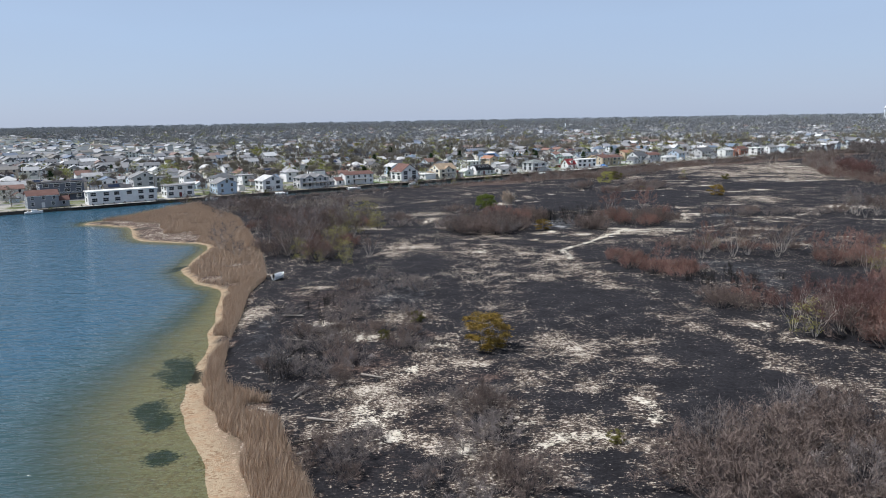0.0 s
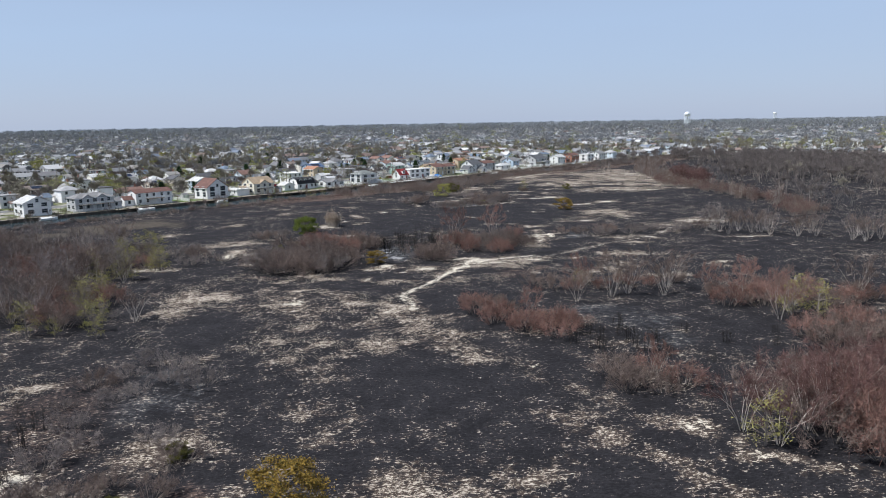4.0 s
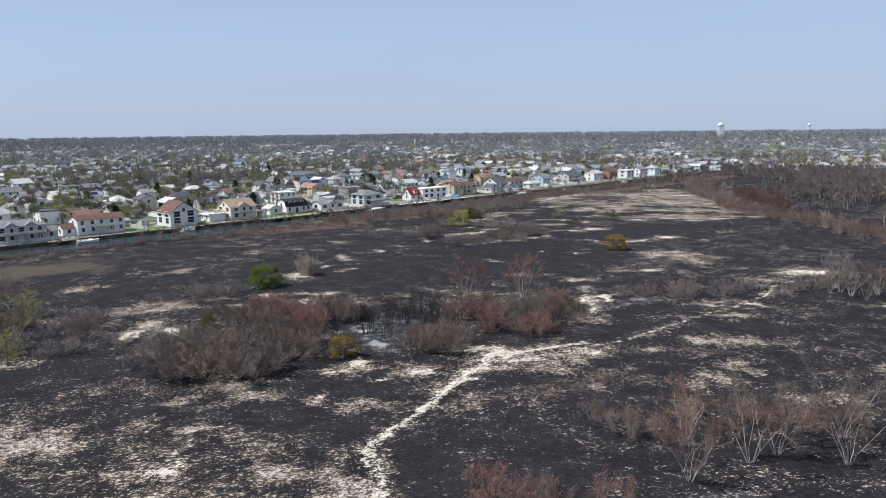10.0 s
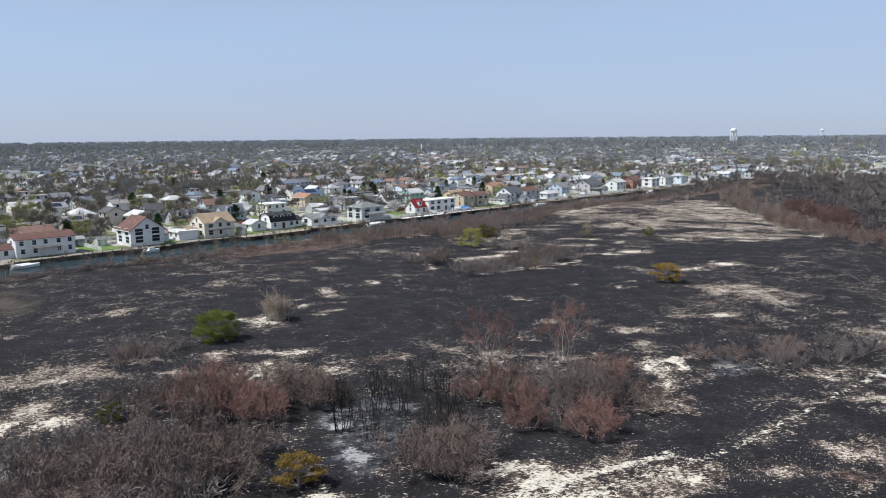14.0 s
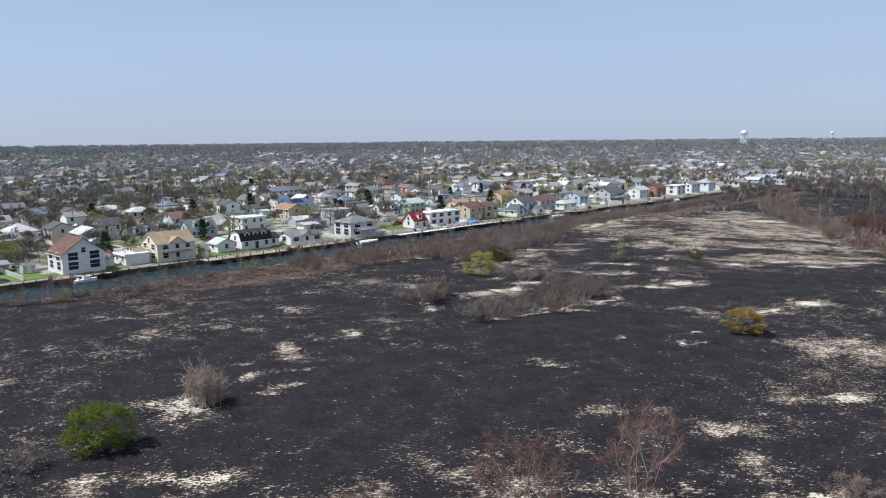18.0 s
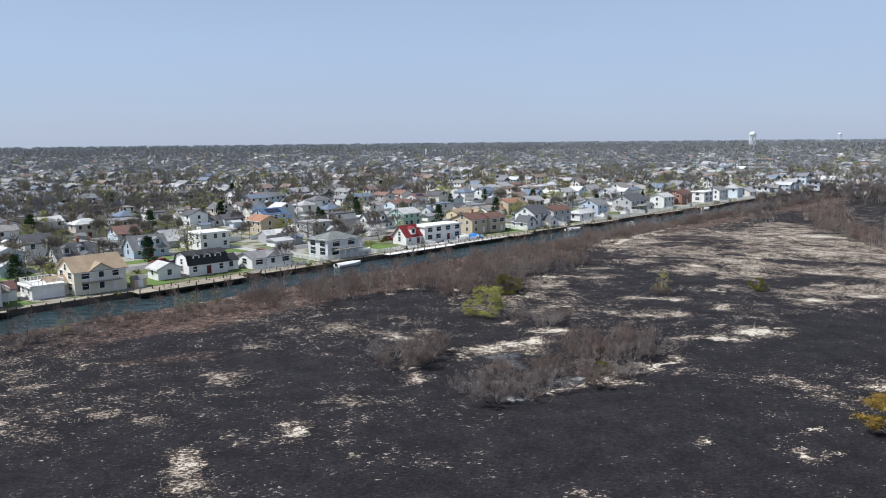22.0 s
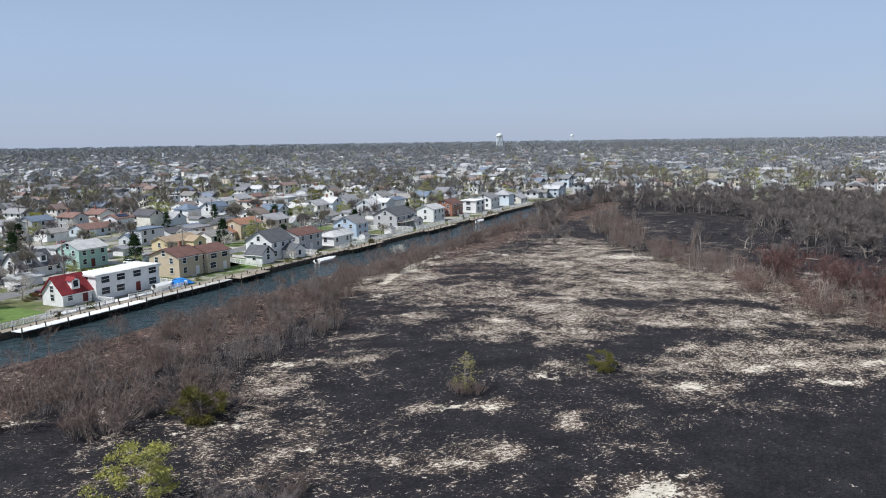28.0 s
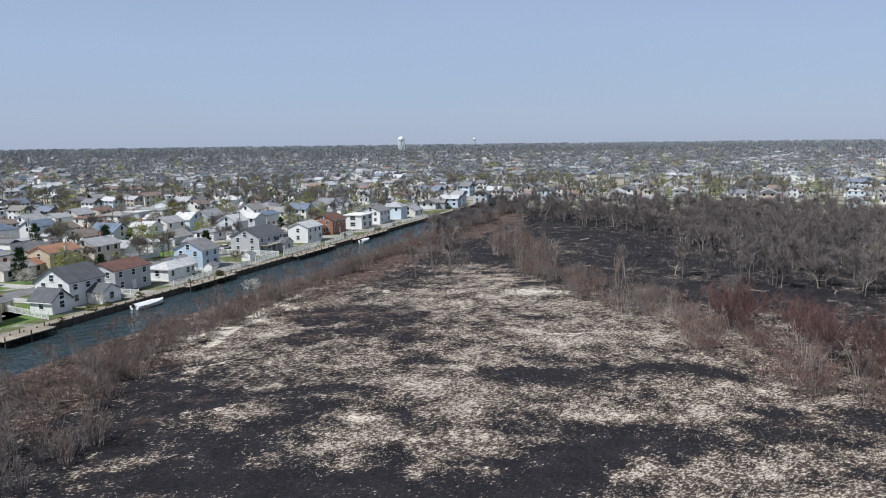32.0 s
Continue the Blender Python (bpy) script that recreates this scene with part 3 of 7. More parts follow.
SAND += [(9, 237, 2.2, 1.3, -12), (52, 239, 3.4, 3.2, -16), (54, 239, 2.4, 1.4, -12), (0, 250, 3.7, 3.6, -16), (148, 250, 8.3, 2.3, -16), (7, 250, 2.3, 2.1, -12), (-24, 251, 6.1, 3.9, -15), (120, 258, 2.0, 1.6, -13), (109, 262, 2.9, 2.4, -16), (-5, 263, 4.1, 3.4, 33), (1, 263, 3.7, 3.7, 25), (85, 266, 3.4, 0.8, -93), (132, 269, 1.0, 6.5, -13), (85, 270, 2.1, 1.6, -13), (90, 271, 2.2, 4.1, -17), (86, 271, 2.3, 2.3, -12), (89, 272, 3.2, 2.1, -13), (90, 274, 5.9, 1.1, -12), (94, 275, 4.0, 0.8, -12)]
SAND += [(32, 280, 3.1, 3.1, -12), (-4, 282, 2.1, 1.9, -13), (154, 287, 9.9, 7.3, -13), (30, 291, 5.7, 2.4, -13), (32, 291, 3.5, 2.0, -12), (26, 291, 3.5, 1.8, -12), (115, 300, 5.2, 2.9, -12), (28, 311, 6.0, 1.3, -12), (25, 314, 5.2, 2.2, -12), (24, 316, 3.7, 5.6, -13), (37, 321, 3.9, 1.5, 22), (81, 324, 2.2, 1.5, -12), (79, 324, 2.6, 1.1, -11), (119, 324, 0.8, 0.8, -12), (80, 326, 2.0, 0.8, -12), (35, 327, 2.9, 1.4, 27), (40, 328, 3.0, 0.8, 19), (112, 330, 2.2, 0.8, -12), (107, 331, 3.3, 0.9, -71)]
SAND += [(97, 336, 0.9, 0.8, -12), (113, 338, 1.6, 0.8, -12), (58, 340, 1.5, 0.8, -12), (44, 347, 0.6, 0.8, -12), (50, 349, 2.9, 2.4, -13), (51, 349, 2.2, 2.1, -12), (41, 349, 0.6, 0.8, -12), (136, 350, 5.0, 1.8, -13), (134, 350, 3.6, 1.6, -12), (133, 350, 2.4, 2.1, -23), (138, 351, 1.9, 1.4, -23), (150, 353, 6.4, 2.6, -13), (147, 358, 1.9, 1.5, -12), (89, 358, 4.4, 1.8, 17), (97, 359, 3.8, 1.8, -13), (107, 361, 0.5, 0.8, -23), (96, 362, 0.6, 1.6, -23), (99, 363, 3.8, 1.0, -12), (96, 365, 3.0, 0.8, -23)]
SAND += [(108, 368, 4.1, 0.8, 40), (110, 370, 1.2, 3.2, -23), (4, 372, 4.6, 0.9, -12), (67, 373, 2.4, 0.8, -23), (63, 375, 0.6, 0.8, -23), (78, 376, 1.5, 2.0, -23), (125, 379, 4.4, 2.3, -13), (119, 379, 2.3, 1.4, -24), (122, 380, 6.3, 1.6, -2), (135, 381, 5.9, 2.5, -13), (122, 381, 4.4, 2.4, -13), (84, 381, 3.8, 2.5, -2), (136, 382, 4.5, 1.5, -13), (55, 382, 1.6, 0.8, -23), (17, 383, 1.2, 1.1, -12), (132, 383, 2.6, 1.0, 3), (139, 383, 3.2, 0.8, 3), (91, 384, 4.5, 1.7, -2), (140, 384, 3.0, 0.8, -2)]
SAND += [(134, 385, 4.3, 0.9, -2), (68, 386, 1.0, 0.9, -23), (69, 390, 5.0, 1.5, -23), (95, 390, 4.3, 1.3, -45), (97, 391, 3.4, 1.5, -13), (68, 392, 3.4, 1.4, -13), (183, 395, 5.1, 2.6, -24), (191, 395, 3.3, 2.2, -31), (181, 396, 4.0, 1.6, -31), (196, 398, 6.6, 3.3, -14), (119, 398, 2.5, 2.4, -24), (211, 400, 5.0, 4.6, -14), (90, 400, 1.7, 1.3, -24), (118, 400, 1.9, 1.8, -30), (164, 403, 4.0, 1.2, -31), (163, 404, 6.2, 2.6, -24), (178, 405, 6.7, 3.4, -14), (161, 406, 2.4, 1.3, -31), (173, 407, 4.2, 1.1, -31)]
SAND += [(106, 408, 1.3, 0.8, -30), (105, 410, 1.8, 1.4, -30), (105, 411, 2.4, 1.7, -24), (135, 412, 2.6, 2.5, -24), (135, 412, 3.8, 1.5, -30), (128, 415, 6.2, 1.6, -24), (149, 417, 2.2, 1.4, -25), (147, 419, 2.1, 1.4, -31), (99, 423, 3.1, 1.2, -24), (96, 423, 4.6, 1.0, 25), (163, 430, 3.1, 0.8, -37), (72, 433, 1.6, 1.9, -24), (86, 436, 4.6, 0.8, 44), (77, 439, 4.4, 1.3, -24), (119, 442, 6.4, 1.2, -3), (115, 444, 6.1, 1.6, -25), (158, 452, 3.0, 2.8, -37), (127, 454, 3.3, 0.9, 4), (130, 460, 2.0, 1.2, -37)]
SAND += [(145, 466, 6.1, 1.1, 20), (212, 467, 12.6, 2.1, -38), (152, 473, 5.9, 1.0, -37), (179, 483, 3.0, 1.5, -38), (152, 487, 8.2, 1.5, 36), (233, 500, 14.7, 6.1, -39), (160, 509, 18.0, 3.1, 38), (173, 516, 13.5, 1.8, 40), (181, 520, 3.8, 2.3, -38), (206, 524, 11.8, 1.5, -77), (178, 525, 9.1, 2.9, 18)]
STRAW_PATCHES = [(-1, 79, 3.8, 4.4, -2), (16, 82, 5.8, 6.3, -2), (20, 96, 3.0, 4.2, -3), (25, 96, 2.2, 3.2, -3), (-10, 96, 6.8, 8.3, -3), (10, 103, 5.9, 2.3, -43), (5, 106, 5.8, 2.5, -51), (31, 109, 1.7, 2.2, -3), (19, 114, 4.4, 10.2, -3), (32, 117, 3.6, 3.1, -3), (-7, 136, 6.3, 4.8, -4), (-36, 140, 3.3, 12.7, -4), (29, 159, 3.6, 3.3, -14), (36, 159, 5.1, 3.2, -53), (-28, 161, 3.7, 8.3, -4), (23, 162, 3.1, 4.0, -14), (14, 164, 2.5, 3.4, -14), (8, 166, 5.0, 5.4, -14), (19, 166, 2.8, 2.5, 31)]
STRAW_PATCHES += [(22, 168, 4.6, 5.4, -14), (-6, 168, 3.7, 3.3, -14), (-11, 169, 2.5, 2.6, -14), (26, 170, 2.7, 3.3, -14), (38, 171, 5.8, 1.9, -75), (14, 172, 4.0, 4.8, -14), (5, 173, 6.7, 7.0, -14), (32, 178, 4.5, 8.0, -14), (-17, 183, 2.9, 5.2, -14), (12, 184, 4.6, 2.5, -14), (14, 185, 4.6, 1.7, -14), (28, 191, 5.0, 11.2, -14), (2, 197, 1.7, 2.0, -14), (22, 200, 3.6, 7.1, -15), (78, 202, 7.8, 2.1, -15), (92, 204, 6.0, 3.1, -15), (98, 204, 4.0, 4.7, -15), (-16, 206, 2.0, 10.8, -15), (-13, 210, 4.8, 18.7, -6)]
STRAW_PATCHES += [(-7, 211, 7.8, 7.1, 22), (14, 212, 3.9, 2.6, -15), (115, 213, 3.3, 5.6, -15), (49, 214, 3.0, 2.6, -12), (80, 215, 3.2, 4.7, -12), (33, 216, 5.1, 3.0, -15), (35, 216, 3.0, 2.6, -12), (58, 217, 4.2, 4.1, -15), (86, 217, 4.6, 5.0, -12), (93, 217, 2.0, 0.9, -12), (125, 218, 4.5, 3.1, -16), (69, 218, 3.3, 2.4, -12), (67, 222, 2.9, 2.3, -77), (93, 222, 2.8, 4.3, -12), (18, 224, 5.1, 2.6, -12), (7, 224, 2.5, 2.1, -12), (75, 225, 1.4, 1.9, -12), (9, 226, 4.3, 3.2, -15), (58, 228, 8.5, 4.7, -12)]
STRAW_PATCHES += [(43, 229, 2.8, 2.9, -12), (89, 229, 3.0, 3.3, -12), (1, 230, 6.5, 4.9, -12), (16, 231, 7.8, 4.3, -15), (69, 231, 7.0, 6.1, -16), (69, 232, 7.1, 3.9, 12), (97, 232, 3.9, 1.4, -12), (101, 233, 7.3, 3.4, -16), (16, 233, 6.0, 1.7, -33), (95, 234, 8.6, 4.5, -16), (31, 234, 4.3, 2.3, -12), (-3, 234, 4.1, 3.3, -12), (79, 234, 4.7, 4.1, -12), (76, 237, 6.1, 3.3, -16), (69, 241, 1.6, 3.5, -12), (114, 242, 3.5, 1.5, -12), (112, 249, 5.5, 2.7, -13), (80, 256, 3.8, 4.7, -13), (107, 263, 3.1, 3.2, -13)]
STRAW_PATCHES += [(-3, 268, 5.6, 6.2, -12), (80, 272, 2.5, 1.4, -12), (136, 281, 7.1, 5.4, -13), (40, 281, 2.6, 3.0, -12), (67, 281, 4.0, 2.5, -12), (91, 281, 2.8, 5.2, -12), (17, 282, 10.6, 3.2, -13), (27, 283, 5.1, 3.7, -12), (-8, 284, 6.7, 8.8, -16), (47, 284, 4.4, 3.6, -13), (64, 285, 7.0, 5.1, -12), (-1, 286, 7.1, 5.2, 49), (55, 287, 1.8, 1.8, -12), (17, 289, 4.1, 1.3, -12), (61, 291, 3.0, 1.4, -12), (5, 292, 2.0, 1.6, -12), (95, 293, 5.6, 3.3, -12), (90, 297, 3.3, 1.7, -12), (84, 301, 6.7, 2.6, -12)]
STRAW_PATCHES += [(109, 304, 4.4, 5.4, -12), (-26, 309, 6.8, 3.4, 60), (120, 312, 8.6, 12.3, -12), (135, 312, 4.4, 10.3, -12), (118, 315, 4.2, 7.6, -14), (135, 316, 6.0, 5.0, -12), (133, 319, 11.6, 11.5, -14), (128, 322, 7.2, 7.4, -12), (-5, 329, 4.7, 4.0, -12), (112, 329, 2.1, 1.3, -13), (108, 332, 3.7, 2.5, -12), (109, 334, 3.3, 3.2, -13), (32, 336, 1.4, 1.2, -12), (39, 338, 2.8, 4.5, -12), (39, 341, 2.7, 3.0, -12), (14, 343, 1.8, 1.6, -12), (11, 354, 3.2, 2.0, -12), (32, 357, 3.3, 2.3, -12), (58, 359, 5.2, 2.0, -12)]
STRAW_PATCHES += [(24, 359, 2.5, 2.8, -12), (68, 368, 1.9, 1.7, -12), (41, 373, 3.4, 3.4, -12), (11, 376, 3.8, 1.6, -12), (81, 381, 3.4, 4.3, -23), (59, 381, 1.9, 1.0, -23), (88, 381, 5.7, 3.6, -2), (64, 386, 1.4, 0.8, 31), (47, 389, 1.3, 1.4, -23), (44, 390, 2.7, 2.2, -12), (147, 394, 2.8, 1.7, -24), (150, 394, 2.8, 2.4, -30), (74, 396, 3.1, 2.0, -23), (121, 397, 3.7, 3.6, -30), (124, 400, 5.6, 3.0, -24), (141, 400, 4.2, 4.2, -30), (192, 401, 6.9, 4.9, -31), (114, 402, 3.6, 3.1, -24), (186, 403, 10.9, 5.3, -25)]
STRAW_PATCHES += [(201, 405, 5.5, 4.2, -31), (205, 406, 4.6, 4.9, -25), (190, 407, 5.9, 2.7, -37), (99, 408, 1.4, 4.4, -24), (175, 411, 8.8, 6.8, -31), (187, 412, 13.7, 9.6, -25), (98, 412, 2.6, 3.3, -30), (166, 413, 13.3, 6.8, -25), (194, 413, 9.6, 4.5, -37), (122, 415, 2.2, 2.7, -30), (199, 417, 11.9, 6.4, -31), (83, 418, 2.5, 1.0, -30), (177, 418, 4.8, 3.1, -37), (152, 421, 3.5, 3.9, -31), (215, 421, 5.4, 1.9, -103), (104, 425, 3.7, 2.3, -30), (88, 425, 4.2, 1.2, -30), (196, 425, 10.8, 5.7, -37), (106, 427, 4.3, 3.8, -24)]
STRAW_PATCHES += [(133, 429, 2.6, 2.6, -31), (201, 431, 8.7, 4.3, -32), (189, 433, 8.6, 5.9, -31), (109, 434, 8.1, 4.9, 15), (158, 434, 2.5, 5.3, -37), (184, 434, 5.8, 3.7, -37), (166, 437, 10.2, 8.4, -25), (109, 438, 6.9, 4.5, -25), (127, 440, 6.0, 8.1, 3), (150, 441, 3.8, 3.3, -37), (227, 442, 9.2, 2.4, -114), (152, 444, 7.7, 5.8, -25), (174, 444, 4.5, 6.0, -37), (158, 447, 10.7, 5.7, -31), (172, 447, 4.4, 6.2, -32), (137, 448, 4.4, 1.8, -37), (143, 449, 4.6, 2.1, -37), (222, 450, 7.8, 6.7, -38), (158, 451, 4.4, 7.5, -37)]
STRAW_PATCHES += [(135, 453, 5.2, 2.7, -37), (163, 455, 6.2, 2.9, -37), (203, 456, 10.1, 4.5, -32), (204, 459, 9.7, 4.6, -38), (145, 461, 4.4, 3.6, -37), (149, 463, 5.7, 6.4, -32), (183, 463, 7.2, 4.3, -38), (187, 466, 10.3, 4.5, -32), (184, 475, 5.9, 2.5, -38), (170, 477, 7.5, 5.9, -38), (207, 477, 10.9, 5.8, -38), (229, 485, 14.7, 7.5, -39), (227, 512, 16.6, 11.6, -39)]
SPARSE = [(100, 415, 20, 16, -15), (-2, 92, 16, 26, 0), (56, 281, 24, 10, -8), (105, 262, 14, 8, -10), (25, 109, 16.6, 16.1, -3), (13, 143, 6.5, 13.6, -4), (21, 164, 14.8, 23.5, -5), (10, 201, 9.0, 34.7, -6), (52, 277, 6.3, 3.7, -12), (74, 293, 13.8, 4.4, -12), (3, 345, 7.5, 1.6, -12), (124, 352, 2.4, 1.9, -23), (32, 357, 4.8, 4.1, -13), (17, 361, 11.0, 10.3, -12), (36, 368, 9.2, 6.1, -12), (41, 372, 5.3, 6.2, -13), (55, 386, 2.7, 2.1, -12), (51, 395, 7.1, 3.6, -23), (61, 397, 11.3, 6.1, -23)]
LITTER = [(-6, 73, 4.7, 5.0, -2), (5, 104, 4.8, 7.3, -3), (-12, 109, 8.5, 7.9, -3), (-4, 121, 3.8, 6.5, -3), (85, 204, 15.9, 4.5, -15), (62, 218, 8.4, 6.3, -12), (70, 220, 8.8, 6.2, -15), (1, 230, 7.2, 4.6, -12), (88, 232, 12.4, 3.2, -12), (77, 237, 9.5, 3.4, -12), (43, 284, 8.0, 3.3, -12), (68, 286, 7.1, 3.8, -12), (113, 290, 4.7, 6.7, -12), (91, 297, 6.5, 3.0, -12), (119, 309, 8.3, 11.7, -12), (94, 325, 2.0, 3.1, -12), (29, 387, 17.8, 3.4, 8), (150, 394, 2.8, 2.4, -30), (141, 400, 4.2, 4.2, -30)]
LITTER += [(121, 451, 2.9, 2.8, -31), (139, 469, 11.4, 3.5, 33), (139, 479, 5.0, 3.2, -37), (187, 487, 12.9, 4.3, -38), (172, 493, 8.4, 5.3, -38), (187, 505, 17.8, 11.4, -38)]
ASH = [(15, 70, 2.2, 3.0, -2), (-26, 111, 3.5, 10.9, -3), (10, 113, 3.5, 5.1, -3), (-32, 131, 3.0, 18.6, -4), (-10, 155, 9.5, 15.5, -4), (68, 160, 7.9, 8.2, -14), (71, 171, 11.0, 8.2, -14), (67, 179, 11.8, 10.5, -14), (40, 245, 2.4, 7.3, -12), (38, 256, 3.6, 11.1, -12), (100, 269, 4.2, 5.1, -13), (83, 361, 6.4, 4.1, -12), (89, 368, 3.7, 3.2, -23), (85, 375, 3.1, 5.9, -12)]
BLACK = [(42, 99, 6.8, 5.7, -3), (40, 113, 6.0, 8.7, -3), (39, 146, 5.5, 11.8, -4), (25, 152, 9.2, 12.7, -4), (28, 161, 2.2, 4.1, -14), (41, 163, 3.2, 4.6, -14), (-5, 176, 3.4, 3.6, -14), (17, 177, 3.6, 4.0, -14), (42, 178, 4.5, 6.2, -14), (-7, 190, 5.5, 7.4, -14), (123, 211, 8.7, 8.4, -15), (22, 214, 5.0, 3.5, -15), (25, 219, 2.1, 2.7, -12), (99, 222, 3.2, 4.3, -12), (78, 222, 4.1, 2.5, -12), (-26, 223, 5.0, 8.4, -15), (33, 226, 7.3, 2.3, -12), (22, 227, 3.6, 2.2, -12), (72, 227, 2.9, 2.1, -12)]
BLACK += [(80, 229, 2.2, 1.9, -12), (108, 242, 7.8, 3.5, -12), (-6, 243, 3.7, 2.8, -12), (93, 244, 12.9, 5.1, -16), (99, 259, 7.9, 4.8, -13), (14, 285, 4.5, 2.0, 15), (84, 287, 4.4, 2.6, -12), (47, 292, 5.9, 3.5, -12), (44, 307, 11.7, 10.2, -12), (-11, 312, 14.6, 8.1, 46), (44, 312, 16.9, 15.6, -13), (104, 312, 3.0, 7.3, -12), (76, 313, 12.8, 7.8, -12), (3, 315, 6.0, 2.8, -12), (79, 316, 8.8, 2.1, -11), (98, 328, 26.6, 18.3, -14), (73, 328, 6.0, 4.2, -12), (56, 330, 6.6, 5.7, -12), (20, 331, 3.8, 2.3, -11)]
BLACK += [(84, 339, 12.9, 7.7, -12), (28, 345, 3.7, 2.6, -12), (105, 346, 17.7, 11.7, -13), (108, 358, 5.3, 2.4, -23), (-1, 364, 13.4, 8.3, 27), (125, 366, 14.0, 7.8, -12), (122, 367, 8.2, 6.4, -23), (50, 371, 5.8, 4.7, -12), (141, 372, 13.8, 8.2, -24), (176, 378, 20.8, 8.8, -14), (147, 379, 12.2, 9.9, -13), (51, 380, 5.4, 1.6, -23), (157, 383, 12.3, 6.2, -24), (163, 385, 10.1, 5.8, -30), (152, 388, 5.9, 5.1, -30), (86, 391, 3.8, 2.6, -23), (130, 391, 4.3, 3.1, -30), (169, 398, 2.2, 2.4, -31), (111, 401, 3.0, 2.5, -30)]
BLACK += [(151, 401, 3.7, 2.1, -30), (128, 406, 4.2, 1.8, -30), (61, 412, 8.7, 3.7, 12), (112, 413, 2.8, 2.0, -30), (72, 420, 7.4, 5.2, 13), (184, 420, 5.2, 1.8, -37), (206, 420, 4.4, 2.1, -37), (163, 422, 3.5, 3.8, -25), (172, 423, 4.6, 4.7, -37), (120, 425, 4.8, 3.1, -30), (174, 426, 4.9, 4.8, -25), (175, 427, 4.9, 2.7, -31), (179, 428, 4.0, 2.8, -37), (148, 431, 9.3, 3.9, -31), (165, 431, 4.4, 1.8, -37), (132, 434, 7.1, 8.5, -25), (153, 434, 4.2, 2.7, -37), (79, 435, 3.7, 1.7, -30), (214, 435, 5.9, 2.9, -74)]
BLACK += [(142, 443, 5.5, 3.0, -37), (208, 443, 5.3, 2.4, -38), (138, 449, 6.1, 4.3, -31), (164, 449, 1.9, 3.3, -37), (191, 449, 11.9, 2.8, -37), (191, 453, 14.5, 2.3, -32), (197, 458, 3.7, 2.0, -38), (160, 466, 10.0, 2.0, -37), (180, 469, 4.7, 2.3, -38), (143, 470, 4.5, 3.8, -6), (217, 480, 5.7, 1.5, -38)]
STRAW_PATCHES += [(216, 506, 19.5, 26.6, -37), (212, 466, 21.6, 22.9, -43), (231, 518, 22.9, 23.8, -38), (240, 538, 17, 10, -35)]
LITTER += [(32, 422, 22.3, 3.9, 9), (15, 402, 8.6, 3.7, 17), (19, 405, 24.3, 4.2, 8), (-8, 390, 12.2, 4.7, 17), (-18, 400, 27.1, 7.5, 11), (204, 414, 9.8, 4.4, -55), (-60, 348, 40, 3, 25), (-4, 72, 5, 5, 0)]
ASH += [(78, 165, 26, 24, 0), (42, 258, 7, 12, 0), (88, 361, 9, 5, 0), (75, 190, 24, 8, 0), (-25, 125, 7, 30, 5), (-14, 100, 8, 16, 0)]
WEED = [(-40, 108, 3.6, 10, 14), (-37, 91, 3.4, 4.5, 0), (-32, 79.5, 3.6, 3.4, 20), (-66, 187, 3, 6, 0), (-104, 259, 3.5, 6, 20), (-124, 276, 8, 2, -20)]
SAND += [(98.6, 364.1, 3.4, 1.7, -5), (95, 361.5, 2.2, 1.6, 30), (91.7, 358.8, 3, 1.7, 30), (87.8, 356.4, 2.6, 1.6, 28), (109, 369, 1.8, 2.4, -20), (105.5, 366, 2, 2, 40), (86.4, 385.2, 3.4, 2.4, -20), (79, 381, 2.2, 2.1, -20), (97.7, 389.8, 4.2, 2.2, -20)]
SAND += [(31.6, 291.2, 4.2, 1.8, -12), (26.9, 285.6, 5, 1.8, -12), (26.5, 280, 5.2, 1.8, -11), (18.2, 291.6, 3.6, 1.7, -12), (87.7, 273.5, 2.2, 3.4, -12), (86.4, 267.6, 1.7, 2.7, -11), (23.4, 312.2, 3.4, 3.1, -12), (38.6, 278.7, 1.9, 2, -12)]
STRAW_PATCHES += [(25, 277, 7, 4, -11), (40.4, 280, 4.5, 4, -12), (46, 287, 3.8, 2.8, -12), (56, 287.5, 3, 2.4, -12), (35.6, 276, 4, 3, -11)]
ASH += [(80.4, 358, 4, 3.4, -19), (87, 366.5, 4, 3, -20), (92.3, 363.5, 3.2, 2.6, -20), (84, 361.3, 4, 3, -19)]
SAND += [(59.3, 236, 5, 2.4, -12), (53, 229, 4, 2.1, -12), (60.3, 230.6, 3.4, 1.9, -12), (69.4, 235.5, 4.4, 2, -12), (74, 232.7, 3.6, 2, -12), (49.4, 224, 3.6, 1.6, -12), (84.5, 261, 1.8, 4.4, -12), (43, 228, 2.6, 2, -12), (34.8, 236.7, 4.2, 1.8, -12)]
STRAW_PATCHES += [(62, 225.7, 8, 4.1, -12), (72.4, 220.7, 5, 3, -12), (71, 239, 8.6, 2.6, -12), (91, 233, 7, 3.8, -12)]
CINDER = [(38.3, 247, 3, 4.4, -12), (37, 257, 2.4, 5.5, -12), (98, 267, 4.3, 3.4, -13), (80.4, 358, 3, 2.6, -19), (91.7, 363, 2.8, 2, -20), (85, 366, 2.6, 2, -20)]
MARSH = [(-46, 340, 27, 18, 30), (-80, 318, 34, 14, 25)]


def axis(lo, hi, step, far):
    out, k = [far[0]], 1.0
    left, p, s = [], lo, step
    while p - s > far[0]:
        s *= 1.35
        p -= s
        left.append(max(p, far[0]))
    right, p, s = [], hi, step
    while p + s < far[1]:
        s *= 1.35
        p += s
        right.append(min(p, far[1]))
    return np.unique(np.concatenate([left, np.arange(lo, hi + 0.1, step), right]))


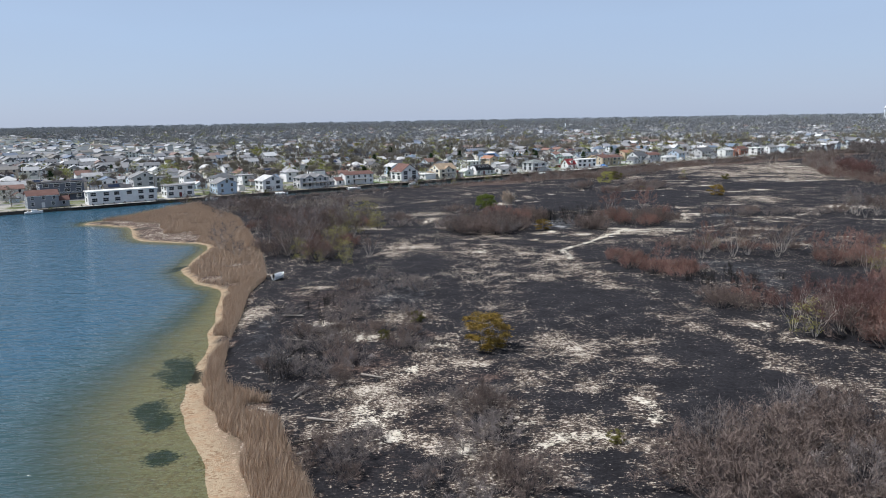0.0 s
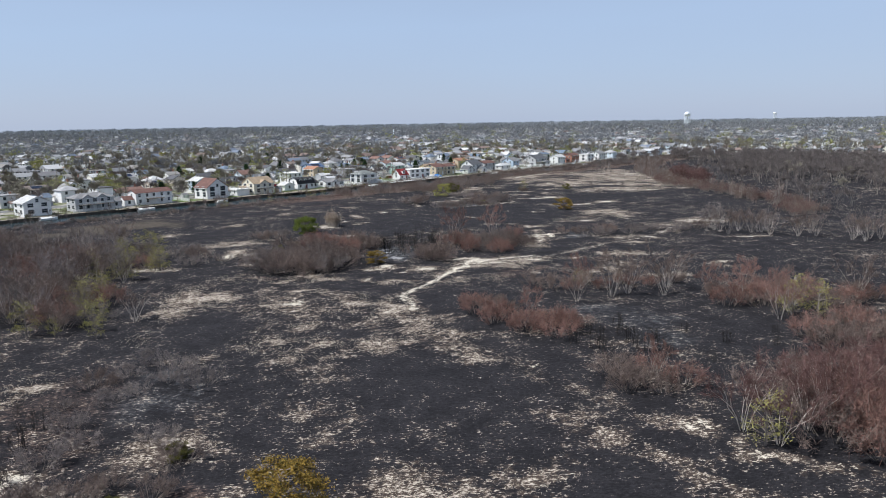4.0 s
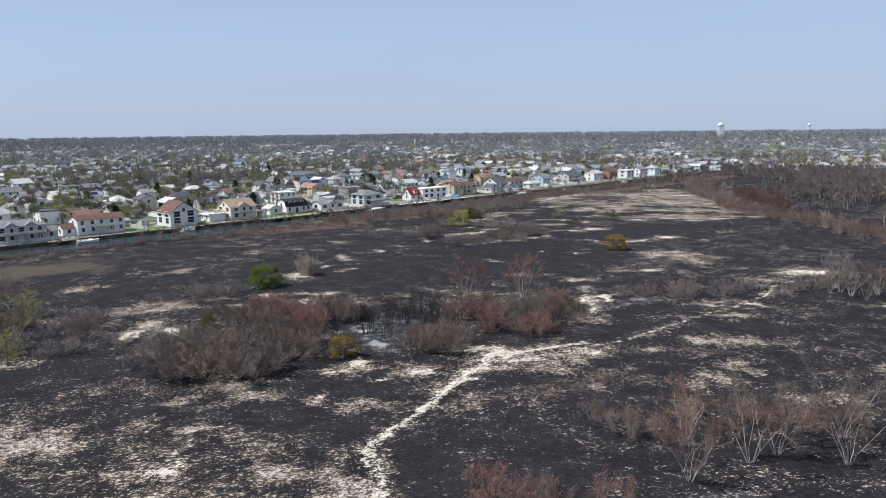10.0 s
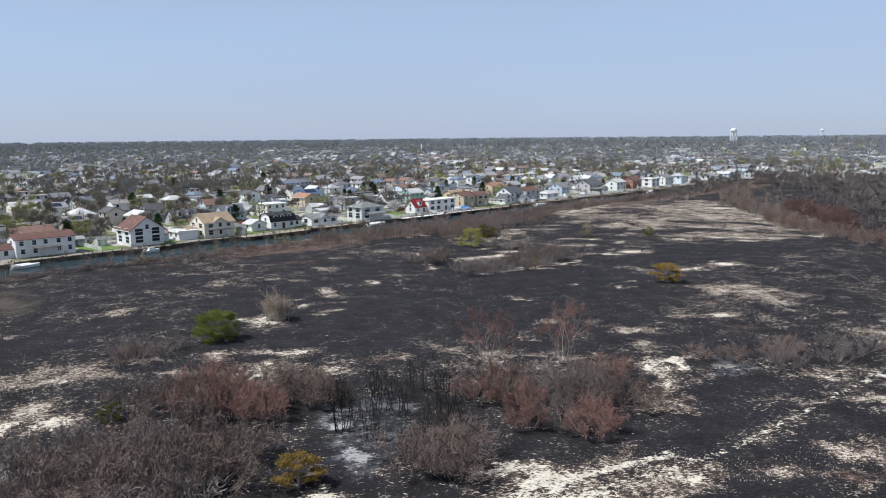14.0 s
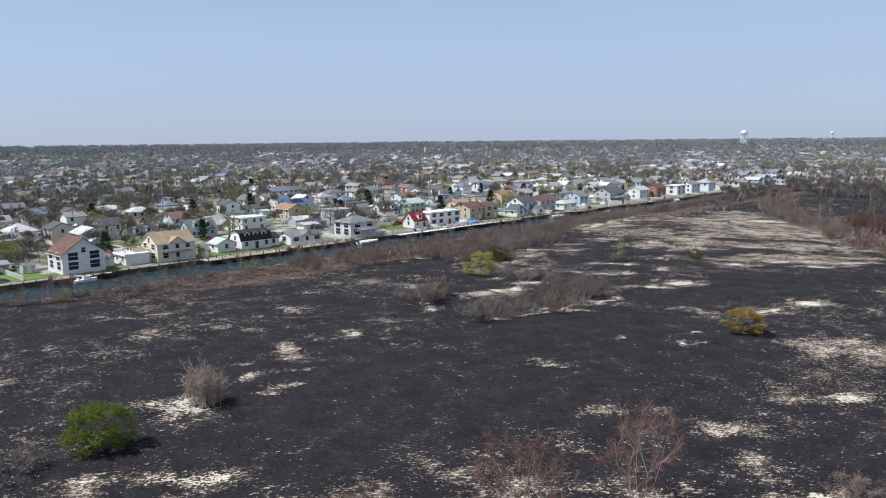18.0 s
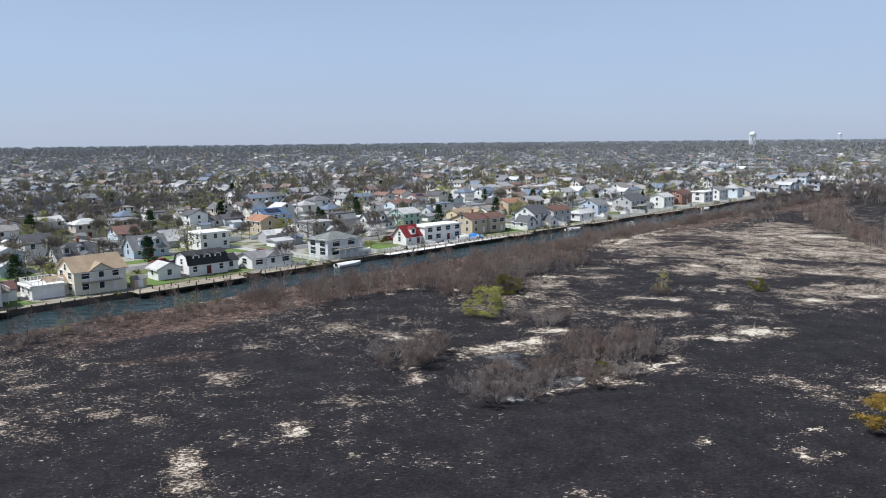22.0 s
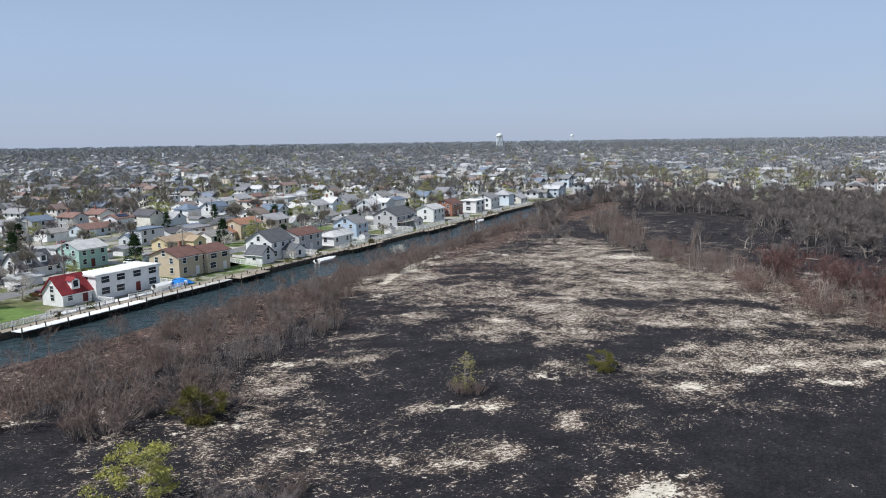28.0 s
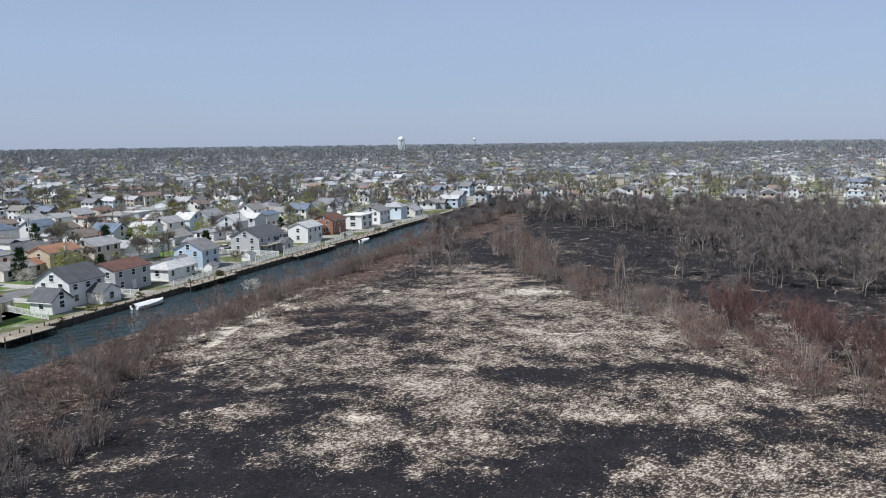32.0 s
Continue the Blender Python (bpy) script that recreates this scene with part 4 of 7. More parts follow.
gx, gy = axis(-190, 330, 1.45, (-4200, 4400)), axis(20, 640, 1.45, (-600, 4700))
PX, PY = np.meshgrid(gx, gy)
PZ = ground_z(PX, PY)
UU, VV = uv_of(PX, PY)
nx, ny = len(gx), len(gy)
gi = (np.arange(ny - 1)[:, None] * nx + np.arange(nx - 1)[None]).ravel()
quads = np.stack([gi, gi + 1, gi + nx + 1, gi + nx], 1)
gm = bpy.data.meshes.new("ground")
gm.vertices.add(nx * ny)
gm.vertices.foreach_set("co", np.stack([PX, PY, PZ], 2).astype(np.float32).ravel())
gm.loops.add(quads.size)
gm.loops.foreach_set("vertex_index", quads.astype(np.int32).ravel())
gm.polygons.add(len(quads))
gm.polygons.foreach_set("loop_start", np.arange(0, quads.size, 4, dtype=np.int32))
gm.polygons.foreach_set("use_smooth", np.ones(len(quads), bool))
gm.update(calc_edges=True)
jx, jy = PX + 2.5 * wobble(PX, PY, 3, 1) + 5 * wobble(PX, PY, 9, 5), PY + 2.5 * wobble(PX, PY, 3, 7) + 5 * wobble(PX, PY, 9, 3)
shore_d = near_line(PX, PY, SHORE)
wet = inside(PX, PY, BAY)
kx, ky = PX + 1.2 * wobble(PX, PY, 2.2, 1) + 2.2 * wobble(PX, PY, 6, 5), PY + 1.2 * wobble(PX, PY, 2.2, 7) + 2.2 * wobble(PX, PY, 6, 3)
path_d = np.minimum(np.minimum(near_line(jx * 0.15 + PX * 0.85, PY, PATH_A[6:]), near_line(kx * 0.5 + PX * 0.5, PY, PATH_A[:7]) + 0.7), np.minimum(near_line(kx * 0.3 + PX * 0.7, PY, PATH_C) + 0.35, np.minimum(near_line(kx * 0.5 + PX * 0.5, PY, PATH_D) - 0.5, near_line(PX, PY, PATH_E) + 0.5)))
road_d = near_line(jx * 0.3 + PX * 0.7, PY, STRAW_ROAD)
open_field = patches(jx, jy, [(200, 478, 46, 75, 38)], 1.15, 0.75)
w_straw = 0.3 + 0.16 * wobble(PX, PY, 17, 4) + 0.12 * wobble(PX, PY, 5, 9) + 0.42 * open_field
w_straw = w_straw + 0.16 * patches(kx, ky, SPARSE) - 0.12 * patches(jx, jy, [(60, 335, 58, 62, -10)], 1.1, 0.6)
w_straw = w_straw + 0.13 * blobs(PX, PY, [(-6, 102, 24, 34, 0)])
w_straw = np.maximum(np.clip(w_straw, 0, 1), 0.62 * (1 - smooth(road_d, 1.5, 6.5)))
thick = 0.8 + 0.2 * wobble(PX, PY, 2.6, 2) + 0.16 * wobble(PX, PY, 7, 8)
w_straw = np.maximum(w_straw, thick * np.maximum(0.55 * patches(kx, ky, STRAW_PATCHES, 2.0, 0.9), patches(kx, ky, STRAW_PATCHES, 1.4, 0.3)))
w_straw = np.maximum(w_straw * (1 - 0.7 * patches(kx, ky, BLACK, 1.25, 0.6)), 0.55 * (1 - smooth(path_d, 0.8, 5)))
w_straw = np.where(inside(kx, ky, REEDS), 0.62, w_straw)
w_straw = w_straw * (1 - 0.6 * patches(jx, jy, LITTER, 1.1, 0.6))
w_straw = w_straw * (1 - 0.22 * blobs(PX, PY, [(-4, 168, 30, 26, 0)]))
w_sand = np.maximum((0.86 + 0.24 * wobble(PX, PY, 2.4, 6)) * patches(kx, ky, SAND, 1.4, 0.2), 0.95 * (1 - smooth(path_d, 0.0, 2.0)))
w_straw = np.maximum(w_straw, 0.72 * patches(kx, ky, SAND, 1.7, 0.7))
w_litter = np.maximum((0.56 + 0.24 * wobble(PX, PY, 2.3, 11) + 0.14 * wobble(PX, PY, 6, 3)) * patches(kx, ky, LITTER, 1.5, 0.4), (0.4 + 0.4 * smooth(UU, -40, 10)) * smooth(VV + 3 * wobble(PX, PY, 8, 2), -46, -40) * (VV < 0) * (UU < 420))
w_litter = np.maximum(w_litter, np.where(inside(kx, ky, REEDS), 0.95, 0.6 * blobs(jx, jy, [(-6, 95, 24, 42, 0), (-22, 150, 16, 40, 0)])))
w_ash = np.maximum(patches(kx, ky, ASH[:-10] + ASH[-4:] + [(42, 258, 7, 12, 0), (88, 361, 9, 5, 0)], 1.3, 0.5), 0.5 * patches(jx, jy, ASH[-10:-4], 1.3, 0.5))
w_ash = np.maximum(w_ash * (1 - 0.3 * smooth(PY, 205, 190)), (1.15 + 0.3 * wobble(PX, PY, 2.4, 5)) * patches(kx, ky, CINDER, 1.4, 0.4))
w_town = np.maximum(smooth(VV, 0.5, 2.5), smooth(UU, 445, 460))
w_marsh = np.maximum(blobs(jx, jy, MARSH), blobs(kx, ky, WEED))
w_beach = np.where(wet, 1.0, 1 - smooth(shore_d, 0.2, 0.9 + 4.2 * (1 - smooth(PY, 92, 112))))
w_deep = np.where(wet, smooth(shore_d, 3 - 3 * smooth(PY, 105, 125), 26 - 20 * smooth(PY, 105, 150)), 0.0) + (VV > -17) * (VV < 1)
for name, planes in (("cover", (w_straw, w_sand, w_litter, w_ash)), ("place", (w_town, w_marsh, w_beach, w_deep))):
    at = gm.attributes.new(name, "FLOAT_COLOR", "POINT")
    at.data.foreach_set("color", np.stack(planes, 2).astype(np.float32).ravel())


def ground_material():
    m, nt, b = shader("burnt_heath", 0.95)
    b.inputs["Specular IOR Level"].default_value = 0.08
    cover, place = nt.nodes.new("ShaderNodeAttribute"), nt.nodes.new("ShaderNodeAttribute")
    cover.attribute_name, place.attribute_name = "cover", "place"
    sc, sp = nt.nodes.new("ShaderNodeSeparateColor"), nt.nodes.new("ShaderNodeSeparateColor")
    nt.links.new(cover.outputs["Color"], sc.inputs[0])
    nt.links.new(place.outputs["Color"], sp.inputs[0])
    fine, mid, flake = noise_out(nt, 0.75, 6, 0.7), noise_out(nt, 0.2, 6, 0.65), noise_out(nt, 2.6, 3, 0.6, (0.0, 0.75, 1.25), warp=0.8)
    grit = noise_out(nt, 6.0, 4, 0.65)
    n = math_node(nt, "ADD", math_node(nt, "MULTIPLY", fine, 0.24), math_node(nt, "ADD", math_node(nt, "MULTIPLY", mid, 0.26), math_node(nt, "MULTIPLY", flake, 0.5)))

    def cut(w, gain, lo, hi, src=n):
        return edge(nt, math_node(nt, "ADD", src, math_node(nt, "MULTIPLY", math_node(nt, "SUBTRACT", w, 0.5), gain)), lo, hi)

    char = mix(nt, edge(nt, math_node(nt, "ADD", math_node(nt, "MULTIPLY", mid, 0.4), math_node(nt, "MULTIPLY", flake, 0.6)), 0.38, 0.62), (0.015, 0.0144, 0.0168), (0.037, 0.0353, 0.0398))
    char = mix(nt, math_node(nt, "MULTIPLY", edge(nt, grit, 0.55, 0.78), 0.3), char, (0.075, 0.066, 0.061))
    ash = mix(nt, edge(nt, math_node(nt, "ADD", math_node(nt, "MULTIPLY", fine, 0.6), math_node(nt, "MULTIPLY", mid, 0.4)), 0.42, 0.68), (0.028, 0.029, 0.035), (0.17, 0.177, 0.19))
    c = mix(nt, cut(cover.outputs["Alpha"], 0.36, 0.5, 0.68), char, ash)
    c = mix(nt, cut(cover.outputs["Alpha"], 0.5, 0.78, 0.88), c, mix(nt, fine, (0.22, 0.225, 0.235), (0.55, 0.55, 0.55)))
    litter = mix(nt, edge(nt, fine, 0.35, 0.7), (0.075, 0.05, 0.041), (0.24, 0.165, 0.135))
    c = mix(nt, cut(sc.outputs[2], 0.3, 0.49, 0.66), c, litter)
    # scorched turf between the bleached clumps
    turf = mix(nt, grit, (0.05, 0.038, 0.032), (0.15, 0.112, 0.088))
    soft = math_node(nt, "ADD", math_node(nt, "MULTIPLY", fine, 0.5), math_node(nt, "MULTIPLY", mid, 0.5))
    c = mix(nt, math_node(nt, "MULTIPLY", cut(sc.outputs[0], 0.34, 0.47, 0.6, soft), 0.75), c, turf)
    # bleached grass in flat clumps, palest where it lies thickest
    lie = math_node(nt, "ADD", n, math_node(nt, "MULTIPLY", math_node(nt, "SUBTRACT", sc.outputs[0], 0.5), 0.14))
    pale = math_node(nt, "MULTIPLY", math_node(nt, "ADD", edge(nt, grit, 0.4, 0.62), edge(nt, lie, 0.555, 0.62)), 0.5)
    straw = mix(nt, pale, (0.175, 0.128, 0.097), (0.76, 0.695, 0.6))
    c = mix(nt, edge(nt, lie, 0.544, 0.556), c, straw)
    sand = mix(nt, edge(nt, fine, 0.3, 0.7), (0.5, 0.44, 0.355), (0.76, 0.71, 0.615))
    c = mix(nt, cut(sc.outputs[1], 0.26, 0.548, 0.575), c, sand)
    beach = mix(nt, mid, (0.36, 0.27, 0.18), (0.5, 0.41, 0.29))
    bed = mix(nt, edge(nt, mid, 0.3, 0.7), (0.1, 0.09, 0.05), (0.2, 0.17, 0.095))
    beach = mix(nt, place.outputs["Alpha"], beach, bed)
    wrack = mix(nt, edge(nt, fine, 0.3, 0.7), (0.17, 0.1, 0.06), (0.4, 0.27, 0.17))
    beach = mix(nt, edge(nt, n, 0.46, 0.56), beach, mix(nt, place.outputs["Alpha"], wrack, beach))
    c = mix(nt, sp.outputs[2], c, beach)
    marsh = mix(nt, math_node(nt, "ADD", math_node(nt, "MULTIPLY", mid, 0.5), math_node(nt, "MULTIPLY", fine, 0.5)), (0.045, 0.039, 0.033), (0.125, 0.106, 0.088))
    marsh = mix(nt, sp.outputs[2], marsh, (0.018, 0.02, 0.014))
    c = mix(nt, cut(sp.outputs[1], 0.45, 0.45, 0.58), c, marsh)
    lawn = mix(nt, edge(nt, mid, 0.35, 0.6), (0.085, 0.115, 0.045), (0.16, 0.17, 0.085))
    yard = mix(nt, grit, (0.27, 0.255, 0.23), (0.44, 0.42, 0.39))
    lawn = mix(nt, edge(nt, noise_out(nt, 0.07, 5, 0.65), 0.45, 0.56), lawn, yard)
    c = mix(nt, sp.outputs[0], c, lawn)
    nt.links.new(c, b.inputs["Base Color"])
    h = math_node(nt, "ADD", math_node(nt, "MULTIPLY", fine, 1.0), math_node(nt, "MULTIPLY", grit, 0.4))
    bump(nt, b, h, 0.9, 0.3)
    return m


gm.materials.append(ground_material())
ground = tagged(new("ground", gm), "burnt black heath with bleached grass, sand paths and town lots", "ground", kind="structure")


# ---- water: the bay and the canal ----
def water_material(name, shoal, deep):
    m, nt, b = shader(name, 0.09)
    b.inputs["IOR"].default_value = 1.33
    b.inputs["Specular IOR Level"].default_value = 0.5
    at = nt.nodes.new("ShaderNodeAttribute")
    at.attribute_name = "depth"
    nt.links.new(mix(nt, at.outputs["Fac"], shoal, deep), b.inputs["Base Color"])
    clear = nt.nodes.new("ShaderNodeBsdfTransparent")
    clear.inputs[0].default_value = (0.82, 0.88, 0.74, 1)
    ms = nt.nodes.new("ShaderNodeMixShader")
    k = edge(nt, at.outputs["Fac"], 0.0, 0.6)
    nt.links.new(math_node(nt, "ADD", math_node(nt, "MULTIPLY", k, 0.6), 0.35), ms.inputs[0])
    nt.links.new(clear.outputs[0], ms.inputs[1])
    nt.links.new(b.outputs[0], ms.inputs[2])
    nt.links.new(ms.outputs[0], nt.nodes["Material Output"].inputs[0])
    w1, w2 = noise_out(nt, 0.38, 3, 0.6, (0.45, 0.45, 1.5)), noise_out(nt, 0.07, 3, 0.5)
    bump(nt, b, math_node(nt, "ADD", w1, math_node(nt, "MULTIPLY", w2, 0.6)), 1.0, 0.85)
    return m


WATER = water_material("bay_water", (0.06, 0.085, 0.055), (0.034, 0.094, 0.145))
WATER_CANAL = water_material("canal_water", (0.035, 0.05, 0.05), (0.028, 0.048, 0.056))


def water_sheet(name, verts, faces, depth, label, m):
    me = mesh(name, verts, faces, m)
    at = me.attributes.new("depth", "FLOAT", "POINT")
    at.data.foreach_set("value", np.asarray(depth, np.float32))
    return tagged(new(name, me), label, "water", kind="structure")


bx, by = np.concatenate([np.linspace(-1500, -330, 10), np.arange(-300, 1, 4)]), np.concatenate([np.linspace(-560, -60, 8), np.arange(-40, 400, 4)])
BX, BY = np.meshgrid(bx, by)
bay_v = np.stack([BX, BY, np.full(BX.shape, WATER_Z)], 2).reshape(-1, 3)
bay_d = (np.where(inside(BX, BY, BAY), smooth(near_line(BX, BY, SHORE), 0, 42 - 30 * smooth(BY, 80, 170)), 0)).ravel()
k = len(bx)
_, bv = uv_of(BX, BY)
keep = (inside(BX, BY, BAY) | (near_line(BX, BY, SHORE) < 14)) & (bv < 4)
bay_f = [(j * k + i, j * k + i + 1, (j + 1) * k + i + 1, (j + 1) * k + i) for j in range(len(by) - 1) for i in range(k - 1) if keep[j:j + 2, i:i + 2].all()]
water_sheet("water_bay", bay_v, bay_f, bay_d, "rippled blue-green bay water, clear over the sandy shallows", WATER)
cu = np.linspace(-150, 900, 80)
can_v = [(*town(u, v), WATER_Z + 0.004) for u in cu for v in (-21, -9, 1.2)]
can_f = [(3 * i + j, 3 * i + 3 + j, 3 * i + 4 + j, 3 * i + 1 + j) for i in range(len(cu) - 1) for j in range(2)]
water_sheet("water_canal", can_v, can_f, np.full(len(can_v), 0.8), "dark grey-green water of the straight boat canal", WATER_CANAL)


# ---- vegetation of the heath ----
rs = np.random.default_rng(7)
SHRUBS = {}
for kind, wood, fine, hh, rr, tw, lean in (("brown", BARK_GREY, TWIG_BROWN, 2.8, 3.3, 2300, 0.95), ("grey", BARK_GREY, TWIG_GREY, 2.5, 3.2, 2100, 0.95), ("red", BARK_GREY, TWIG_RED, 2.8, 2.8, 2200, 0.9), ("tan", BARK_PALE, TWIG_TAN, 3.2, 1.7, 620, 0.55), ("char", BARK_CHAR, TWIG_CHAR, 3.6, 1.9, 90, 0.45)):
    SHRUBS[kind] = [plant("shrub", shrub_shape(rs, hh, rr, {"char": 11, "tan": 34}.get(kind, 20), tw, 0.042, lean), wood, fine, ("branchwork", "crown")) for _ in range(3)]
BIRCH = [plant("birch_tree", birch_shape(rs, 7.4, 3.4, 7, 2900, 0.028), BARK_BIRCH, tw, ("branchwork", "crown")) for tw in (TWIG_RED, TWIG_BROWN, TWIG_GREY, TWIG_WINE)]
BARE = [plant("bare_tree", tree_shape(rs, 12.0, 1.05, 1500, 0.05, 0.24), wood, tw, ("trunk", "crown")) for wood, tw in ((BARK_GREY, LEAF_HAZE), (BARK_GREY, TWIG_GREY), (BARK_PALE, TWIG_GREY), (BARK_CHAR, TWIG_WOOD))]
GREEN = {kind: plant(nm, leafy_shape(rs, hh, rr, cl, n, sz, bt, cn, 0.11 if kind in ("pine", "ochre", "willow", "olive") else 0.17), BARK_GREY, leaf, ("branchwork", "crown")) for kind, nm, leaf, hh, rr, cl, n, sz, bt, cn in (
    ("pine", "pine_tree", LEAF_PINE, 5.6, 3.2, 84, 19000, 0.17, 0.03, 0), ("ochre", "juniper_bush", LEAF_OCHRE, 5.2, 2.7, 46, 9000, 0.18, 0.04, 0),
    ("willow", "willow_tree", LEAF_WILLOW, 7.5, 3.9, 46, 9500, 0.2, 0.06, 0), ("olive", "cedar_bush", LEAF_OLIVE, 4.0, 3.0, 28, 6500, 0.2, 0.05, 0),
    ("spring", "leafing_tree", LEAF_SPRING, 8.0, 3.6, 30, 2600, 0.3, 0.25, 0), ("cone", "spruce_tree", LEAF_DARK, 9.0, 2.6, 60, 3400, 0.35, 0.08, 1), ("blossom", "blossoming_tree", BLOSSOM, 6.0, 3.2, 40, 1800, 0.25, 0.25, 0),
    ("sparse", "leafing_sapling", LEAF_BUD, 6.0, 2.0, 34, 800, 0.2, 0.15, 0))}
PROTOTYPES = [o for v in (*SHRUBS.values(), BIRCH, BARE, list(GREEN.values())) for o in v]


def put(ob, x, y, size=1.0, turn=None, high=1.0, label="", category="", group="", z=None):
    o = copy_thing(ob, Matrix.Identity(4))
    zz = float(ground_z(x, y)) - 0.05 if z is None else z
    o.matrix_basis = Matrix.LocRotScale((x, y, zz), Euler((0, 0, rs.uniform(0, 6.28) if turn is None else turn)), (size, size, size * high))
    return tagged(o, label, category, group)


SHRUB_TEXT = {"brown": "bare brown-twigged shrub on scorched heath", "grey": "bare grey-twigged shrub on scorched heath", "red": "bare red-brown shrub beside charred ground", "tan": "pale dead-stemmed shrub on sandy ground", "char": "charred black shrub, only stems standing"}


def thicket(kind, x, y, a, b, turn, count, size=(0.7, 1.2), group="heath shrubs"):
    """Shrubs strewn over an ellipse."""
    for i in range(count):
        r, t = math.sqrt((i + rs.uniform()) / count), i * 2.39996 + rs.uniform(-0.4, 0.4)
        p, q = a * r * math.cos(t), b * r * math.sin(t)
        c, s = math.cos(radians(turn)), math.sin(radians(turn))
        k = kind if isinstance(kind, str) else kind[rs.integers(len(kind))]
        put(SHRUBS[k][rs.integers(3)], x + p * c - q * s, y + p * s + q * c, 1.4 * rs.uniform(*size), None, rs.uniform(0.8, 1.2), SHRUB_TEXT[k], "shrub", group)


# thickets from the start of the heath northwards
thicket(("brown", "grey", "brown"), 40, 72, 19, 12, 20, 29, (0.9, 1.35))
thicket(("brown", "grey"), 4, 74, 6, 10, 0, 8, (0.6, 0.95))
thicket(("brown", "grey"), 3, 90, 5, 3, 0, 4, (0.6, 0.9))
thicket(("grey", "brown"), -12, 76, 4, 6, 0, 5, (0.5, 0.8))
thicket(("char", "grey", "brown"), -20, 110, 7, 16, 8, 18, (0.5, 0.95))
thicket(("grey", "char", "grey"), -24, 138, 8, 18, 8, 14, (0.4, 0.8))
thicket(("brown", "grey"), -8, 124, 7, 14, 0, 7, (0.5, 0.8))
thicket(("brown", "grey"), -12, 160, 10, 9, 0, 8, (0.5, 0.8))
thicket(("brown", "grey", "brown", "red"), -38, 212, 13, 22, 12, 20, (0.9, 1.3))
thicket(("brown", "grey", "red"), -46, 262, 20, 24, 12, 19, (0.9, 1.3))
thicket(("grey", "brown", "brown"), -70, 296, 28, 8, -52, 12, (0.9, 1.3))
thicket(("grey", "brown"), -16, 262, 12, 14, 0, 8, (0.6, 0.9))
thicket(("red", "red", "brown"), 49, 176, 5, 17, 25, 14, (0.65, 0.95))
thicket(("red", "brown"), 56, 141, 5, 7, 0, 7, (0.6, 0.9))
thicket(("red", "red", "brown"), 74, 122, 9, 12, -30, 18, (0.9, 1.4))
thicket(("red", "brown"), 97, 145, 9, 18, -10, 14, (0.9, 1.35))
thicket("char", 60, 158, 8, 10, 0, 12, (0.6, 0.9))
thicket("char", 80, 150, 14, 14, 0, 7, (0.4, 0.7))
thicket(("brown", "red"), 106, 176, 16, 10, -15, 14, (0.9, 1.3))
thicket(("brown", "red", "tan"), 76, 200, 18, 5, -8, 10, (0.6, 0.9))
thicket(("brown", "grey"), 13, 243, 14, 10, 5, 24, (1.0, 1.45))
thicket(("red", "brown", "brown"), 24, 267, 14, 7, 5, 18, (0.9, 1.25))
thicket("char", 44, 258, 9, 14, 0, 18, (0.9, 1.3))
thicket(("brown", "red"), 47, 241, 5, 4, 0, 4, (1.0, 1.2))
thicket(("brown", "grey", "red"), 67, 258, 12, 11, 0, 18, (0.9, 1.3))
thicket(("grey", "brown"), 5, 296, 7, 4, 0, 3, (0.8, 1.0))
thicket(("grey", "brown"), 118, 270, 28, 6, -2, 12, (0.6, 0.95))
thicket(("grey", "brown"), 68, 377, 5, 4, 0, 4, (0.9, 1.1))
thicket(("grey", "brown", "grey"), 86, 361, 13, 8, 12, 14, (0.6, 0.95))
thicket(("grey", "brown"), 103, 374, 9, 6, 20, 8, (0.8, 1.1))
thicket(("grey", "brown"), 95, 398, 8, 5, 0, 4, (0.6, 0.9))
thicket("brown", 95, 432, 12, 6, 20, 6, (0.8, 1.2))
thicket("brown", 133, 418.2, 1.8, 1.2, 0, 3, (0.4, 0.5))
thicket("tan", 28, 316, 2.0, 1.2, 0, 3, (1.25, 1.5))

